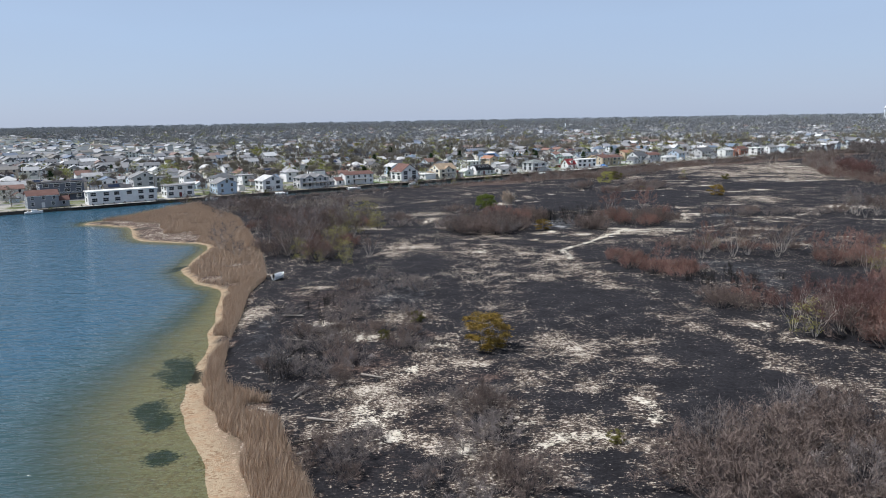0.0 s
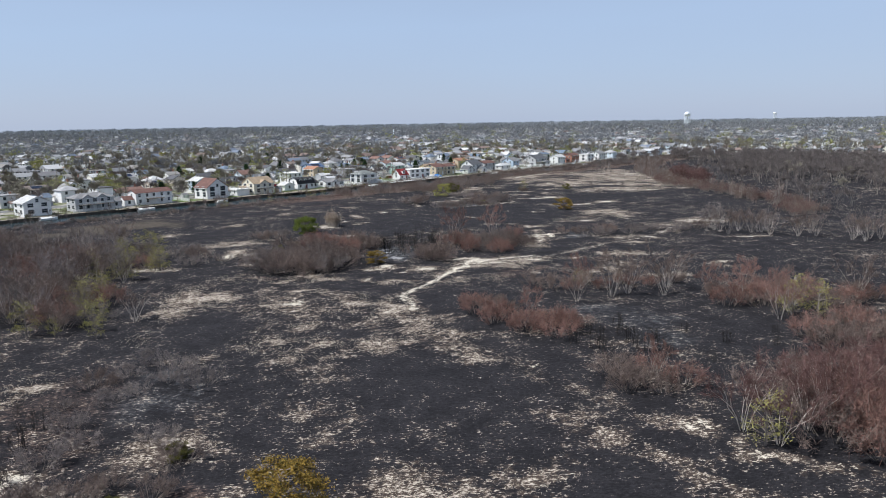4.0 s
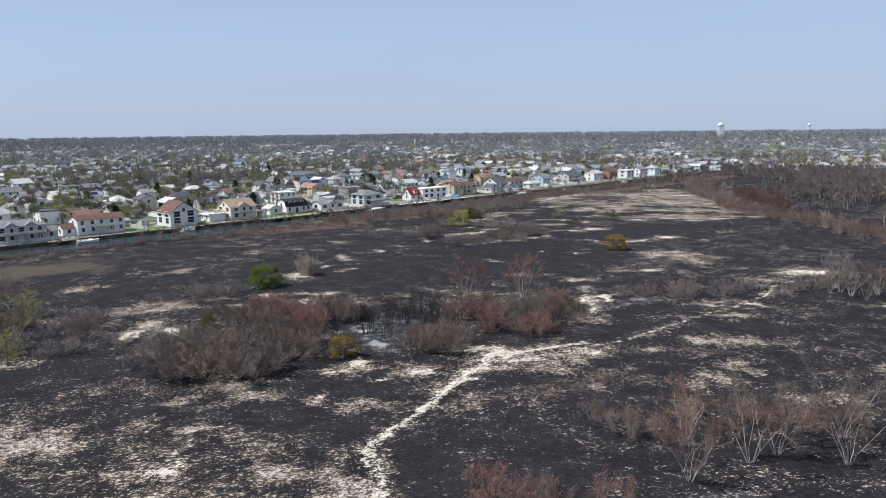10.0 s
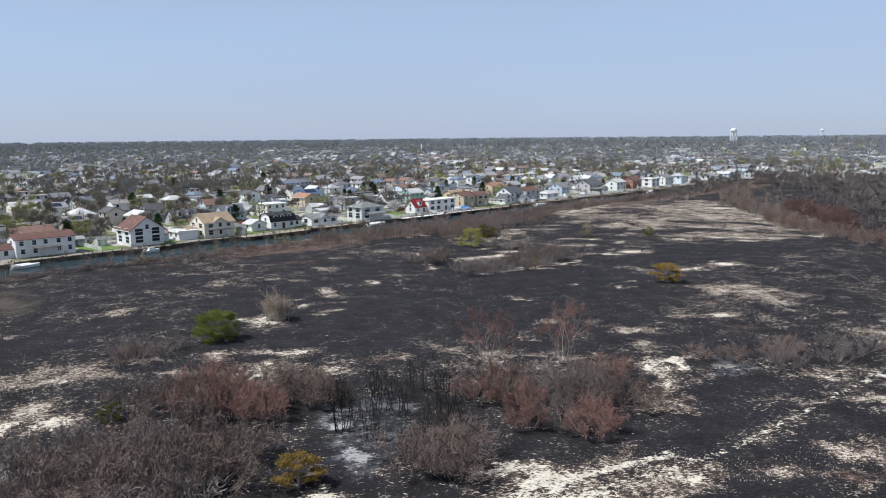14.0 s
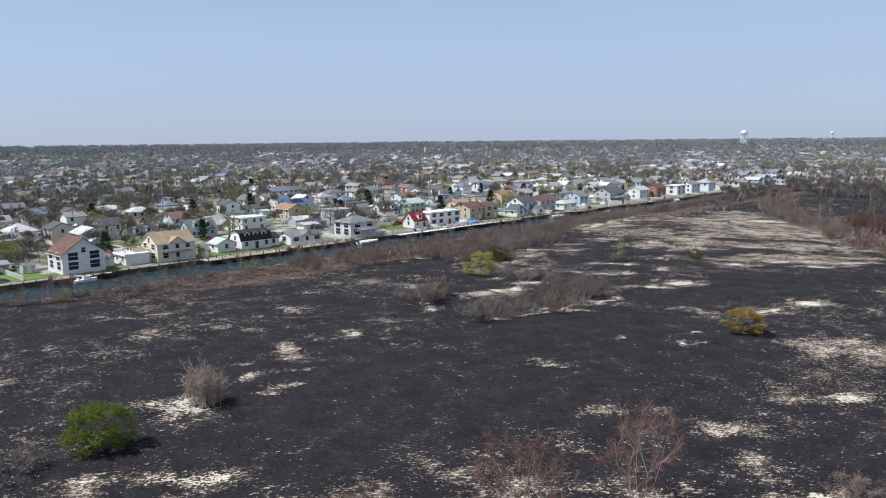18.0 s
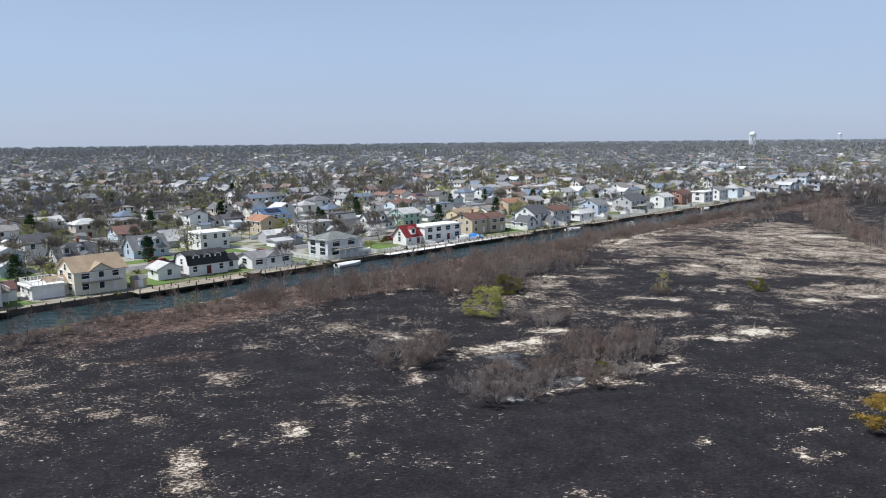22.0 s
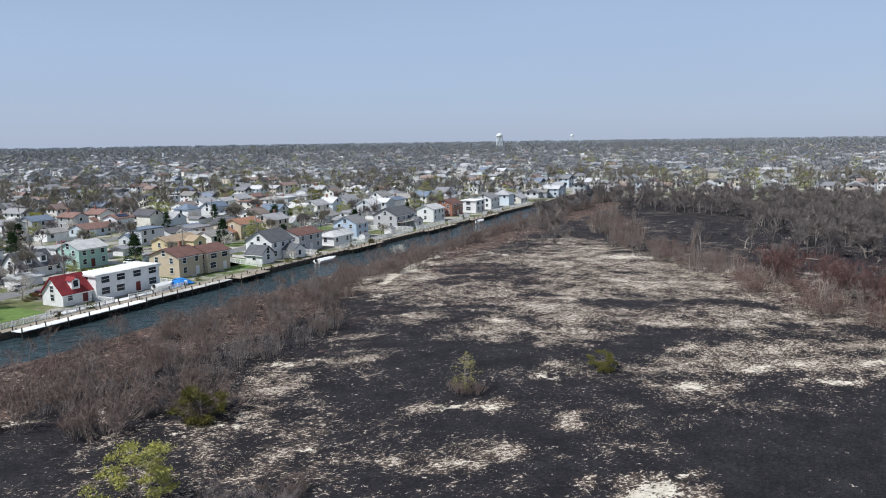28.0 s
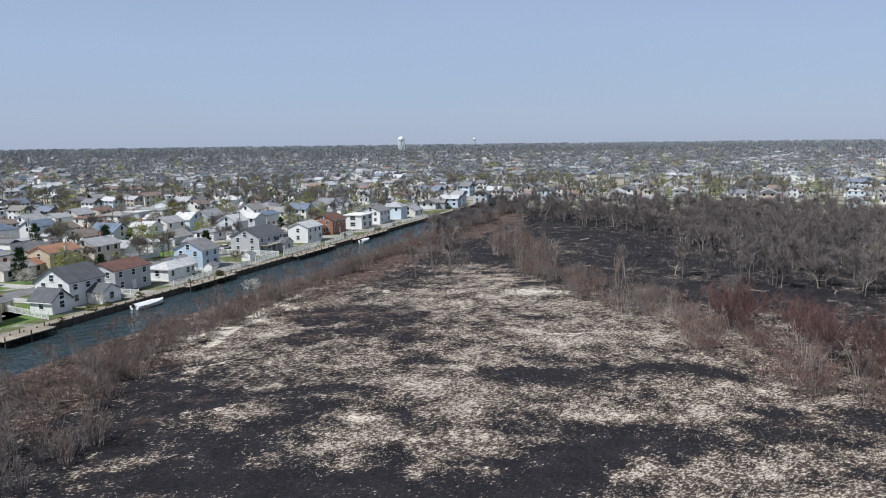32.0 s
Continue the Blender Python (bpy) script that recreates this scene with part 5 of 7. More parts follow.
# trees that stand by themselves
for kind, x, y, size, text, cat in (
    ("ochre", 6, 116, 1.3, "yellow-scorched juniper bush on patchy sand", "bush"), ("sparse", 58, 118, 1.1, "yellow-olive scorched tree beside the burnt thicket", "bush"),
    ("pine", 17.5, 302, 1.12, "green pine spared by the fire", "tree"), ("ochre", 32, 240, 0.85, "yellow-green juniper beside grey ash", "bush"),
    ("ochre", 121, 334, 1.15, "orange-scorched juniper on black ground", "bush"), ("willow", 88, 406, 1.0, "yellow-green budding willow on the heath", "tree"),
    ("olive", 98, 426, 1.15, "dark olive cedar bush beside brown shrubs", "bush"), ("olive", 156, 417, 0.75, "dark olive cedar bush on bleached grass", "bush"),
    ("sparse", 133, 419, 0.95, "small yellow-green sapling with dead grass", "bush"), ("olive", -5, 132, 0.5, "small olive bush on charred sand", "bush"),
    ("olive", -10, 121, 0.4, "small olive bush on charred sand", "bush"), ("olive", 96, 364, 0.5, "small dark cedar among grey shrubs", "bush"), ("olive", 8, 264, 0.6, "small ochre cedar in brown shrubs", "bush"),
    ("sparse", 98, 166, 1.3, "yellow-green budding birch among red shrubs", "tree"), ("sparse", 101, 163, 1.2, "yellow-green budding birch among red shrubs", "tree"),
    ("sparse", -24, 186, 0.6, "yellow budding bush at the thicket edge", "bush"), ("sparse", 72, 203, 0.6, "yellow-green sapling beside pale birches", "tree"), ("olive", 19, 80, 0.35, "small yellow-green bush on pale sand", "bush")):
    put(GREEN[kind], x, y, size * (1.1 if kind == "ochre" else 1), None, 0.74 if kind == "ochre" else 0.9 if kind == "pine" else 0.88 if kind == "willow" else 1, text, cat)
for _ in range(34):
    put(GREEN["sparse"], -30 + rs.normal(0, 5), rs.uniform(188, 285), rs.uniform(0.6, 1.15), None, 1, "yellow-green budding sapling at the thicket edge", "tree", "saplings")
for x, y, size, k in ((74, 190, 1.1, 1), (78, 191, 1.0, 1), (70, 197, 0.9, 0), (88, 193, 1.0, 1), (74, 276, 1.15, 0), (61, 272, 1.2, 0), (94, 164, 1.1, 0), (99, 168, 1.0, 1), (58, 142, 0.7, 0), (46, 240, 0.6, 1), (95, 178, 0.9, 0), (84, 187, 0.9, 1), (93, 185, 0.8, 0), (65, 187, 0.8, 1), (104, 188, 0.8, 0), (119, 174, 1.0, 1), (52, 178, 0.7, 0)):
    put(BIRCH[k], x, y, size, None, 1, "white-stemmed birch clump with bare red-brown twigs", "tree", "birches")
for _ in range(14):
    put(BIRCH[3], 74 + rs.normal(0, 6), 122 + rs.normal(0, 6), rs.uniform(0.8, 1.15), None, 1, "red-twigged birch clump in the burnt thicket", "tree", "birches")
for _ in range(30):
    put(BIRCH[rs.integers(1, 3)], -40 + rs.normal(0, 9), rs.uniform(190, 300), rs.uniform(0.6, 1.0), None, 1, "slender pale-stemmed birch in the shore thicket", "tree", "birches")
for _ in range(44):
    s = rs.uniform()
    put(BIRCH[rs.integers(1, 3)], -98 + 66 * s + rs.normal(0, 6), 322 - 95 * s + rs.normal(0, 7), rs.uniform(0.65, 1.0), None, 1, "slender pale-stemmed birch behind the reeds", "tree", "birches")
for _ in range(30):  # red birches at the foot of the burnt wood
    s = rs.uniform()
    put(BIRCH[3], 219 + 16 * s + rs.uniform(0, 9), 398 + 54 * s + rs.normal(0, 3), rs.uniform(0.8, 1.2), None, 1, "white-stemmed birch with dark red twigs at the wood edge", "tree", "birches")
for _ in range(34):
    s = rs.uniform()
    put(BIRCH[rs.integers(1, 3)], 144 + 50 * s + rs.normal(0, 3), 266 - 50 * s + rs.normal(0, 4), rs.uniform(0.6, 1.0), None, 1, "slender pale-stemmed birch in a bare row", "tree", "birches")

# belt between the heath and the canal, fringe of the wood: too dense to count
BARK_SOOT = plain("sooty_grey_bark", (0.2, 0.177, 0.163), 0.95, 3, 0.45)
BELT_BROWN = fibre("brown_bank_twigs", [(0.13, 0.094, 0.08), (0.195, 0.146, 0.126), (0.08, 0.058, 0.05)])
BELT_GREY = fibre("grey_bank_twigs", [(0.155, 0.13, 0.121), (0.225, 0.195, 0.185), (0.1, 0.083, 0.078)])
BELT_RED = fibre("red_bank_twigs", [(0.12, 0.07, 0.062), (0.17, 0.104, 0.092), (0.078, 0.047, 0.042)])
BELT_MATS = [BARK_GREY, BELT_BROWN, BELT_GREY, BELT_RED, BARK_PALE, TWIG_WOOD, BARK_SOOT]
belt_kinds = []
for wood, fine in ((0, 1), (0, 2), (0, 3), (0, 1)):
    s = shrub_shape(rs, 3.5, 2.5, 12, 420, 0.055, 0.75, 0.014)
    belt_kinds.append(stack((*s[0], wood), (*s[1], fine)))
s = shrub_shape(rs, 7.0, 2.6, 9, 380, 0.06, 0.5)
belt_kinds.append(stack((*s[0], 4), (*s[1], 1)))
s = tree_shape(rs, 10.0, 1.1, 260, 0.04, 0.24, 3, 4, 0.0095)
belt_kinds.append(stack((*s[0], 0), (*s[1], 1)))
rows, which = [], []
for u in np.arange(-150, 440, 1.9):
    inner = -36 if u < 25 else -45 if u < 60 else -56 if u < 125 else -44 if u < 150 else -36 if u < 205 else -30
    for _ in range(2 if u < -30 or u > 205 else 2 if u < 25 else 4 if u < 150 else 3):
        v = rs.uniform(-27, -20) if u < -30 else rs.uniform(inner, -20.5)
        x, y = town(u + rs.uniform(-2, 2), v)
        low = (0.42 if u < 25 else 0.4 + 0.6 * float(smooth(-v, 21, 31)))
        kind = rs.choice([0, 1, 2, 3, 5], p=[0.38, 0.3, 0.08, 0.12, 0.12])
        high = rs.uniform(0.75, 1.1) if kind == 5 else low * rs.uniform(0.8, 1.5)
        rows.append((x, y, float(ground_z(x, y)) - 0.05, rs.uniform(0, 6.28), rs.uniform(0.7, 1.3) * (0.8 if low < 0.6 else 1), high))
        which.append(kind)
# thin trees on the canal bank itself
for u in np.concatenate([np.arange(-60, 80, 7.0), np.arange(80, 420, 4.5)]):
    x, y = town(u + rs.uniform(-2, 2), rs.uniform(-27, -21.5))
    rows.append((x, y, float(ground_z(x, y)) - 0.05, rs.uniform(0, 6.28), rs.uniform(0.6, 1.0), rs.uniform(0.6, 1.0)))
    which.append(5)
FRINGE = [(288, 583), (275, 565), (262, 545), (251, 526), (240, 495), (233, 472), (217, 430), (213, 409), (212, 380), (208, 345), (200, 310), (190, 285)]
for (x0, y0), (x1, y1) in zip(FRINGE[:-1], FRINGE[1:]):
    for _ in range(int(math.hypot(x1 - x0, y1 - y0) * 1.0)):
        s = rs.uniform()
        x, y = x0 + (x1 - x0) * s + rs.uniform(-1, 16), y0 + (y1 - y0) * s + rs.uniform(-2, 2)
        rows.append((x, y, float(ground_z(x, y)) - 0.05, rs.uniform(0, 6.28), rs.uniform(0.8, 1.4), rs.uniform(0.9, 1.5)))
        which.append(rs.choice([0, 1, 2, 4], p=[0.42, 0.28, 0.22, 0.08]) if y > 455 else rs.choice([2, 0, 4], p=[0.66, 0.28, 0.06]))
tagged(new("shrub_belt", spread_mesh("shrub_belt", belt_kinds, np.array(rows), np.array(which), BELT_MATS, rs)), "dense bare red-brown shrubs along canal and wood", "shrubs", kind="stuff")

# burnt wood east of the heath
wood_text = ("bare brown tree of the burnt wood", "bare grey tree of the burnt wood", "bare pale-barked tree of the burnt wood", "charred bare tree of the burnt wood")
count, rows, which = 0, [], []
while count < 1100:
    x, y = rs.uniform(215, 470), rs.uniform(300, 720)
    u, v = uv_of(x, y)
    clear = inside(np.array(x), np.array(y), [(258, 500), (300, 490), (345, 560), (335, 628), (300, 618), (262, 560)])
    if v > -20 or (v > -48 and u < 310) or u > 452 or clear or float(near_line(np.array(x), np.array(y), FRINGE)) < 14:
        continue
    if x < 292 - 0.25 * (y - 430) and y < 520 and rs.uniform() < 0.8:
        continue
    k = rs.integers(4)
    if math.hypot(x - 200, y - 430) < 200 and count % 9 == 0:
        put(BARE[k], x, y, rs.uniform(1.0, 1.4), None, 1, wood_text[k], "tree", "burnt wood trees")
    else:
        rows.append((x, y, float(ground_z(x, y)), rs.uniform(0, 6.28), rs.uniform(0.8, 1.15), rs.uniform(0.8, 1.2)))
        which.append(k % 3)
    count += 1
wood_kinds = []
for w, t in ((6, 5), (4, 5), (6, 5)):
    s = tree_shape(rs, 17.0, 1.05, 430, 0.1, 0.2, 3, 4, 0.0085)
    wood_kinds.append(stack((*s[0], w), (*s[1], t)))
tagged(new("burnt_wood", spread_mesh("burnt_wood", wood_kinds, np.array(rows), np.array(which), BELT_MATS, rs)), "dense bare grey-brown trees of the burnt wood", "woods", kind="stuff")

# reeds on the shore
n = 620000
at = np.column_stack([rs.uniform(-132, -10, n), rs.uniform(50, 342, n)])
at = np.concatenate([at, np.column_stack([rs.uniform(-48, -8, 240000), rs.uniform(50, 175, 240000)])])
at = at[inside(at[:, 0], at[:, 1], REEDS) & (near_line(at[:, 0], at[:, 1], SHORE) > 0.5 + 2.4 * (1 - smooth(at[:, 1], 92, 106)) + 0.9 * wobble(at[:, 0], at[:, 1], 4))]
at = at[(wobble(at[:, 0], at[:, 1], 5, 3) > -0.55)]
at = at[(at[:, 0] > -76) | (near_line(at[:, 0], at[:, 1], SHORE[:-8]) > 9 + 3 * wobble(at[:, 0], at[:, 1], 6, 1))]  # a low wrack flat lies before the reeds on the point
foot = np.column_stack([at, ground_z(at[:, 0], at[:, 1])])
way = np.column_stack([rs.normal(0.2, 0.3, len(at)), rs.normal(0.05, 0.3, len(at)), rs.uniform(0.9, 2.0, len(at)) * (1 + 0.25 * wobble(at[:, 0], at[:, 1], 6))])
tagged(new("reed_bed", tri_mesh("reed_bed", *slivers(foot, way, rs.uniform(0.04, 0.09, len(at)), rs), REED)), "dry tan reeds along the sandy shore", "reeds", kind="stuff")

# tufts of bleached grass that the fire left
n = 520000
at = np.column_stack([rs.uniform(-40, 215, n), rs.uniform(65, 520, n)])
tu, tv = uv_of(at[:, 0], at[:, 1])
bent = at + np.column_stack([1.2 * wobble(at[:, 0], at[:, 1], 2.2, 1), 1.2 * wobble(at[:, 0], at[:, 1], 2.2, 7)])
weight = patches(bent[:, 0], bent[:, 1], STRAW_PATCHES) * (1 - patches(bent[:, 0], bent[:, 1], BLACK))
at = at[(tv < -50) & (weight * 0.8 + 0.25 * wobble(at[:, 0], at[:, 1], 1.3, 2) > rs.uniform(0.25, 1.0, n)) & ~inside(at[:, 0], at[:, 1], BAY)]
foot = np.column_stack([at, ground_z(at[:, 0], at[:, 1]) + 0.02])
way = np.column_stack([rs.normal(0, 0.12, len(at)), rs.normal(0, 0.12, len(at)), rs.uniform(0.05, 0.2, len(at))])
tagged(new("grass_tufts", tri_mesh("grass_tufts", *slivers(foot, way, rs.uniform(0.03, 0.08, len(at)), rs), STRAW)), "bleached dead grass tufts on the burnt heath", "grass", kind="stuff")

# fallen and charred trunks
LOGS = [mesh("fallen_log", *join(tube((0, 0, 0.14), (4.2, 0.3, 0.3), 0.17, 0.09, 7), tube((2.2, 0.15, 0.2), (3.6, -0.9, 0.7), 0.07, 0.03, 5), tube((3.0, 0.2, 0.25), (4.4, 1.2, 0.6), 0.06, 0.025, 5)), m) for m in (BARK_PALE, BARK_CHAR)]
for i, (x, y) in enumerate(((-20, 95), (-15, 78), (-24, 98), (-30, 137), (-17, 88), (-24, 112), (-12, 104), (-22, 120), (262, 505), (275, 470), (285, 455), (300, 520), (310, 560), (268, 520), (-14, 82), (240, 490))):
    o = tagged(new("fallen_log", LOGS[1 if i % 3 == 2 else 0]), "charred fallen trunk on burnt ground" if i % 3 == 2 else "bleached fallen trunk with broken branches", "log", "fallen trunks")
    o.matrix_basis = pose(x, y, float(ground_z(x, y)), 0, 0, rs.uniform(0, 360))


# ---- the town ----
def chevron(w, h, rh, ov=0.45, th=0.22):
    k = rh / (w / 2)
    return [(-w / 2 - ov, h - ov * k), (0, h + rh), (w / 2 + ov, h - ov * k), (w / 2 + ov, h - ov * k + th), (0, h + rh + th * 1.25), (-w / 2 - ov, h - ov * k + th)]


def gable_walls(l, w, h, rh):
    return extrude([(-w / 2, -0.4), (w / 2, -0.4), (w / 2, h), (0, h + rh), (-w / 2, h)], -l / 2, l / 2)


def hip_roof(l, w, h, rh, ov=0.5, th=0.2):
    a, b, r = l / 2 + ov, w / 2 + ov, max(0.2, l / 2 - w / 2)
    v = [(-a, -b, h), (a, -b, h), (a, b, h), (-a, b, h), (-a, -b, h + th), (a, -b, h + th), (a, b, h + th), (-a, b, h + th), (-r, 0, h + rh + th), (r, 0, h + rh + th)]
    return v, [(3, 2, 1, 0), (0, 1, 5, 4), (1, 2, 6, 5), (2, 3, 7, 6), (3, 0, 4, 7), (4, 5, 9, 8), (6, 7, 8, 9), (5, 6, 9), (7, 4, 8)]


def window_mesh(w, h):
    fr = join(box(-w / 2 - 0.1, w / 2 + 0.1, -0.07, 0, h, h + 0.12), box(-w / 2 - 0.16, w / 2 + 0.16, -0.12, 0, -0.12, 0), box(-w / 2 - 0.1, -w / 2, -0.07, 0, 0, h), box(w / 2, w / 2 + 0.1, -0.07, 0, 0, h), box(-w / 2, w / 2, -0.06, 0, h * 0.48, h * 0.53))
    return mesh("window", *fr, TRIM), mesh("pane", *box(-w / 2, w / 2, -0.03, 0, 0, h), GLASS)


WIN = {"small": (window_mesh(1.15, 1.4), 1.15), "wide": (window_mesh(2.2, 1.5), 2.2), "glass": (window_mesh(2.6, 2.1), 2.6)}
fr_, gl_ = box(-0.69, 0.69, -0.06, 0, -0.12, 1.52), box(-0.57, 0.57, -0.075, -0.06, 0, 1.4)
WHOLE = mesh("window", *join(fr_, gl_), [TRIM, GLASS], [0] * 6 + [1] * 6)
DOOR_ME = {c: mesh("door", *join(box(-0.5, 0.5, -0.06, 0, 0, 2.05), box(-0.62, -0.5, -0.09, 0, 0, 2.15), box(0.5, 0.62, -0.09, 0, 0, 2.15), box(-0.62, 0.62, -0.09, 0, 2.05, 2.17)), m) for c, m in (("white", TRIM), ("dark", plain("dark_red_door", (0.16, 0.03, 0.03), 0.5)))}
GARAGE_ME = mesh("garage_door", *join(*[box(-1.3, 1.3, -0.05 - 0.015 * (i % 2), 0, 0.54 * i, 0.54 * i + 0.52) for i in range(4)]), TRIM)
CHIMNEY_ME = mesh("chimney", *join(box(-0.4, 0.4, -0.3, 0.3, -1.6, 1.1), box(-0.47, 0.47, -0.37, 0.37, 1.1, 1.25)), plain("chimney_brick", (0.3, 0.15, 0.11), 0.9, 4, 0.35))
SOLAR = plain("solar_cells", (0.02, 0.03, 0.06), 0.2, 0.5, 0.2)


def house(u, v, l, w, floors, wall, roof, kind="gable", along=0, rise=0.42, label="", glass="small", chimney=False, porch=None, dormer=0, pane=True, group="", garage=False, turn=0.0, z=None, wing=None, solar=False, gables=0, terrace=False):
    """A house: walls, roof, each window and door, with what it has of chimney, dormers, porch and garage door."""
    x, y = town(u, v)
    ob = new("house")
    ob.matrix_basis = pose(x, y, TOWN_Z if z is None else z, 0, 0, TOWN_TURN + along + turn)
    l, w = 0.86 * l, 0.88 * w
    h = 0.3 + 2.55 * floors
    if kind == "flat":
        rh = 0.0
        part("wall", mesh("wall", *box(-l / 2, l / 2, -w / 2, w / 2, -0.4, h), siding(wall)), ob)
        part("roof", mesh("roof", *join(box(-l / 2 - 0.4, l / 2 + 0.4, -w / 2 - 0.4, w / 2 + 0.4, h, h + 0.35), box(-l / 2 - 0.15, l / 2 + 0.15, -w / 2 - 0.15, w / 2 + 0.15, h + 0.35, h + 0.4)), shingle(roof)), ob)
    elif kind == "hip":
        rh = w / 2 * rise
        part("wall", mesh("wall", *box(-l / 2, l / 2, -w / 2, w / 2, -0.4, h), siding(wall)), ob)
        part("roof", mesh("roof", *hip_roof(l, w, h - 0.02, rh), shingle(roof)), ob)
    elif kind == "gambrel":
        rh = w * 0.42
        prof = [(-w / 2, h), (-w * 0.36, h + rh * 0.72), (0, h + rh), (w * 0.36, h + rh * 0.72), (w / 2, h)]
        part("wall", mesh("wall", *extrude([(-w / 2, -0.4), (w / 2, -0.4)] + prof[::-1], -l / 2, l / 2), siding(wall)), ob)
        out = [(yy * 1.07, zz + 0.02 if i in (0, 4) else zz + 0.2) for i, (yy, zz) in enumerate(prof)]
        part("roof", mesh("roof", *extrude(prof + out[::-1], -l / 2 - 0.35, l / 2 + 0.35), shingle(roof)), ob)
    else:
        rh = w / 2 * rise
        part("wall", mesh("wall", *gable_walls(l, w, h, rh), siding(wall)), ob)
        part("roof", mesh("roof", *extrude(chevron(w, h, rh), -l / 2 - 0.4, l / 2 + 0.4), shingle(roof)), ob)
    rnd = np.random.default_rng(int(abs(u) * 131 + abs(v) * 17 + 5))
    (fr, gl), ww = WIN[glass]

    def opening(me, child, m, label=""):
        me = me if pane or child is None else WHOLE
        o = part(me.name.split(".")[0], me, ob, label, m)
        if child is not None and pane:
            part("pane", child, o)

    for fl in range(floors):
        zz = 0.3 + 2.55 * fl + 0.85
        for side in (-1, 1):
            k = max(1, int(l / (ww + 2.0)))
            for i in range(k):
                px = (i + 0.5) / k * l - l / 2 + rnd.uniform(-0.3, 0.3)
                if fl == 0 and side == -1 and i == k // 2:
                    opening(DOOR_ME["white" if rnd.uniform() < 0.6 else "dark"], None, pose(px, -w / 2, 0.25))
                elif pane or rnd.uniform() < 0.6:
                    opening(fr, gl, pose(px, side * w / 2, zz, 0, 0, 0 if side < 0 else 180))
            k = max(1, int(w / 4.2))
            for i in range(k):
                py = (i + 0.5) / k * w - w / 2
                if fl == 0 and garage and side == -1 and i == 0:
                    opening(GARAGE_ME, None, pose(-l / 2, py, 0.05, 0, 0, -90))
                elif pane or rnd.uniform() < 0.5:
                    opening(fr, gl, pose(side * l / 2, py, zz, 0, 0, 90 * side))
    if kind in ("gable", "gambrel") and rh > 1.8:
        for side in (-1, 1):
            opening(WIN["small"][0][0], WIN["small"][0][1], pose(side * l / 2, 0, h + 0.15, 0, 0, 90 * side))
    if wing:
        side, wl, ww_ = wing
        m = {"e": pose(l / 2 + wl / 2 - 0.03, w * 0.1, 0), "w": pose(-l / 2 - wl / 2 + 0.03, w * 0.1, 0), "s": pose(l * 0.22, -w / 2 - wl / 2 + 0.03, 0, 0, 0, 90), "n": pose(-l * 0.2, w / 2 + wl / 2 - 0.03, 0, 0, 0, 90)}[side]
        wg = part("wing", mesh("wing", *gable_walls(wl, ww_, 2.7, ww_ * 0.26), siding(wall)), ob, "", m)
        part("wing_roof", mesh("wing_roof", *extrude(chevron(ww_, 2.7, ww_ * 0.26, 0.3, 0.16), -wl / 2 - 0.25, wl / 2 + 0.25), shingle(roof)), wg)
        for k in (-1, 1) if pane else (-1,):
            part("window", WHOLE, wg, "", pose(k * wl / 2, 0, 0.95, 0, 0, 90 * k))
        part("window", WHOLE, wg, "", pose(0, -ww_ / 2, 0.95))
    if pane and kind in ("gable", "hip", "flat"):
        e = 0.42 if kind != "hip" else 0.5
        z0 = h - 0.42 * rise - 0.04 if kind == "gable" else h - 0.05
        part("fascia", mesh("fascia", *join(*[box(-l / 2 - e, l / 2 + e, sd * (w / 2 + e) - 0.05, sd * (w / 2 + e) + 0.05, z0 - 0.12, z0 + 0.1) for sd in (-1, 1)]), TRIM), ob)
    for i in range(gables):  # cross gables over the canal front
        gw, px = w * 0.5, ((i + 0.5) / gables - 0.5) * l * 0.75
        gb = part("cross_gable", mesh("cross_gable", *gable_walls(w * 0.5, gw, h + 0.02, gw * 0.3), siding(wall)), ob, "", pose(px, -w * 0.29, 0, 0, 0, -90))
        part("cross_gable_roof", mesh("cross_gable_roof", *extrude(chevron(gw, h + 0.02, gw * 0.3, 0.3, 0.18), -w * 0.25, w * 0.25 + 0.35), shingle(roof)), gb)
        for fl in range(floors):
            part("window", WHOLE, gb, "", pose(w * 0.25, 0, 1.15 + 2.55 * fl, 0, 0, 90))
    if terrace:
        rails = [box(-l / 2, l / 2, sd * w / 2 - 0.05, sd * w / 2 + 0.05, h + 1.25, h + 1.35) for sd in (-1, 1)] + [box(sd * l / 2 - 0.05, sd * l / 2 + 0.05, -w / 2, w / 2, h + 1.25, h + 1.35) for sd in (-1, 1)]
        rails += [box(p - 0.05, p + 0.05, sd * w / 2 - 0.05, sd * w / 2 + 0.05, h + 0.35, h + 1.3) for p in np.linspace(-l / 2, l / 2, 12) for sd in (-1, 1)]
        rails += [box(sd * l / 2 - 0.05, sd * l / 2 + 0.05, p - 0.05, p + 0.05, h + 0.35, h + 1.3) for p in np.linspace(-w / 2, w / 2, 10) for sd in (-1, 1)]
        part("railing", mesh("railing", *join(*rails), TRIM), ob)
    if solar and kind == "gable":
        tilt = math.degrees(math.atan(rise))
        part("solar_panel", mesh("solar_panel", *box(-l * 0.3, l * 0.3, -w * 0.16, w * 0.16, 0, 0.08), SOLAR), ob, "", pose(0, -w * 0.26, h + rh * 0.48 + 0.34, tilt, 0, 0))
    if pane:
        part("step", mesh("step", *join(box(-0.8, 0.8, -w / 2 - 0.7, -w / 2, -0.4, 0.22), box(-0.8, 0.8, -w / 2 - 1.1, -w / 2 - 0.7, -0.4, 0.08)), CONCRETE), ob)
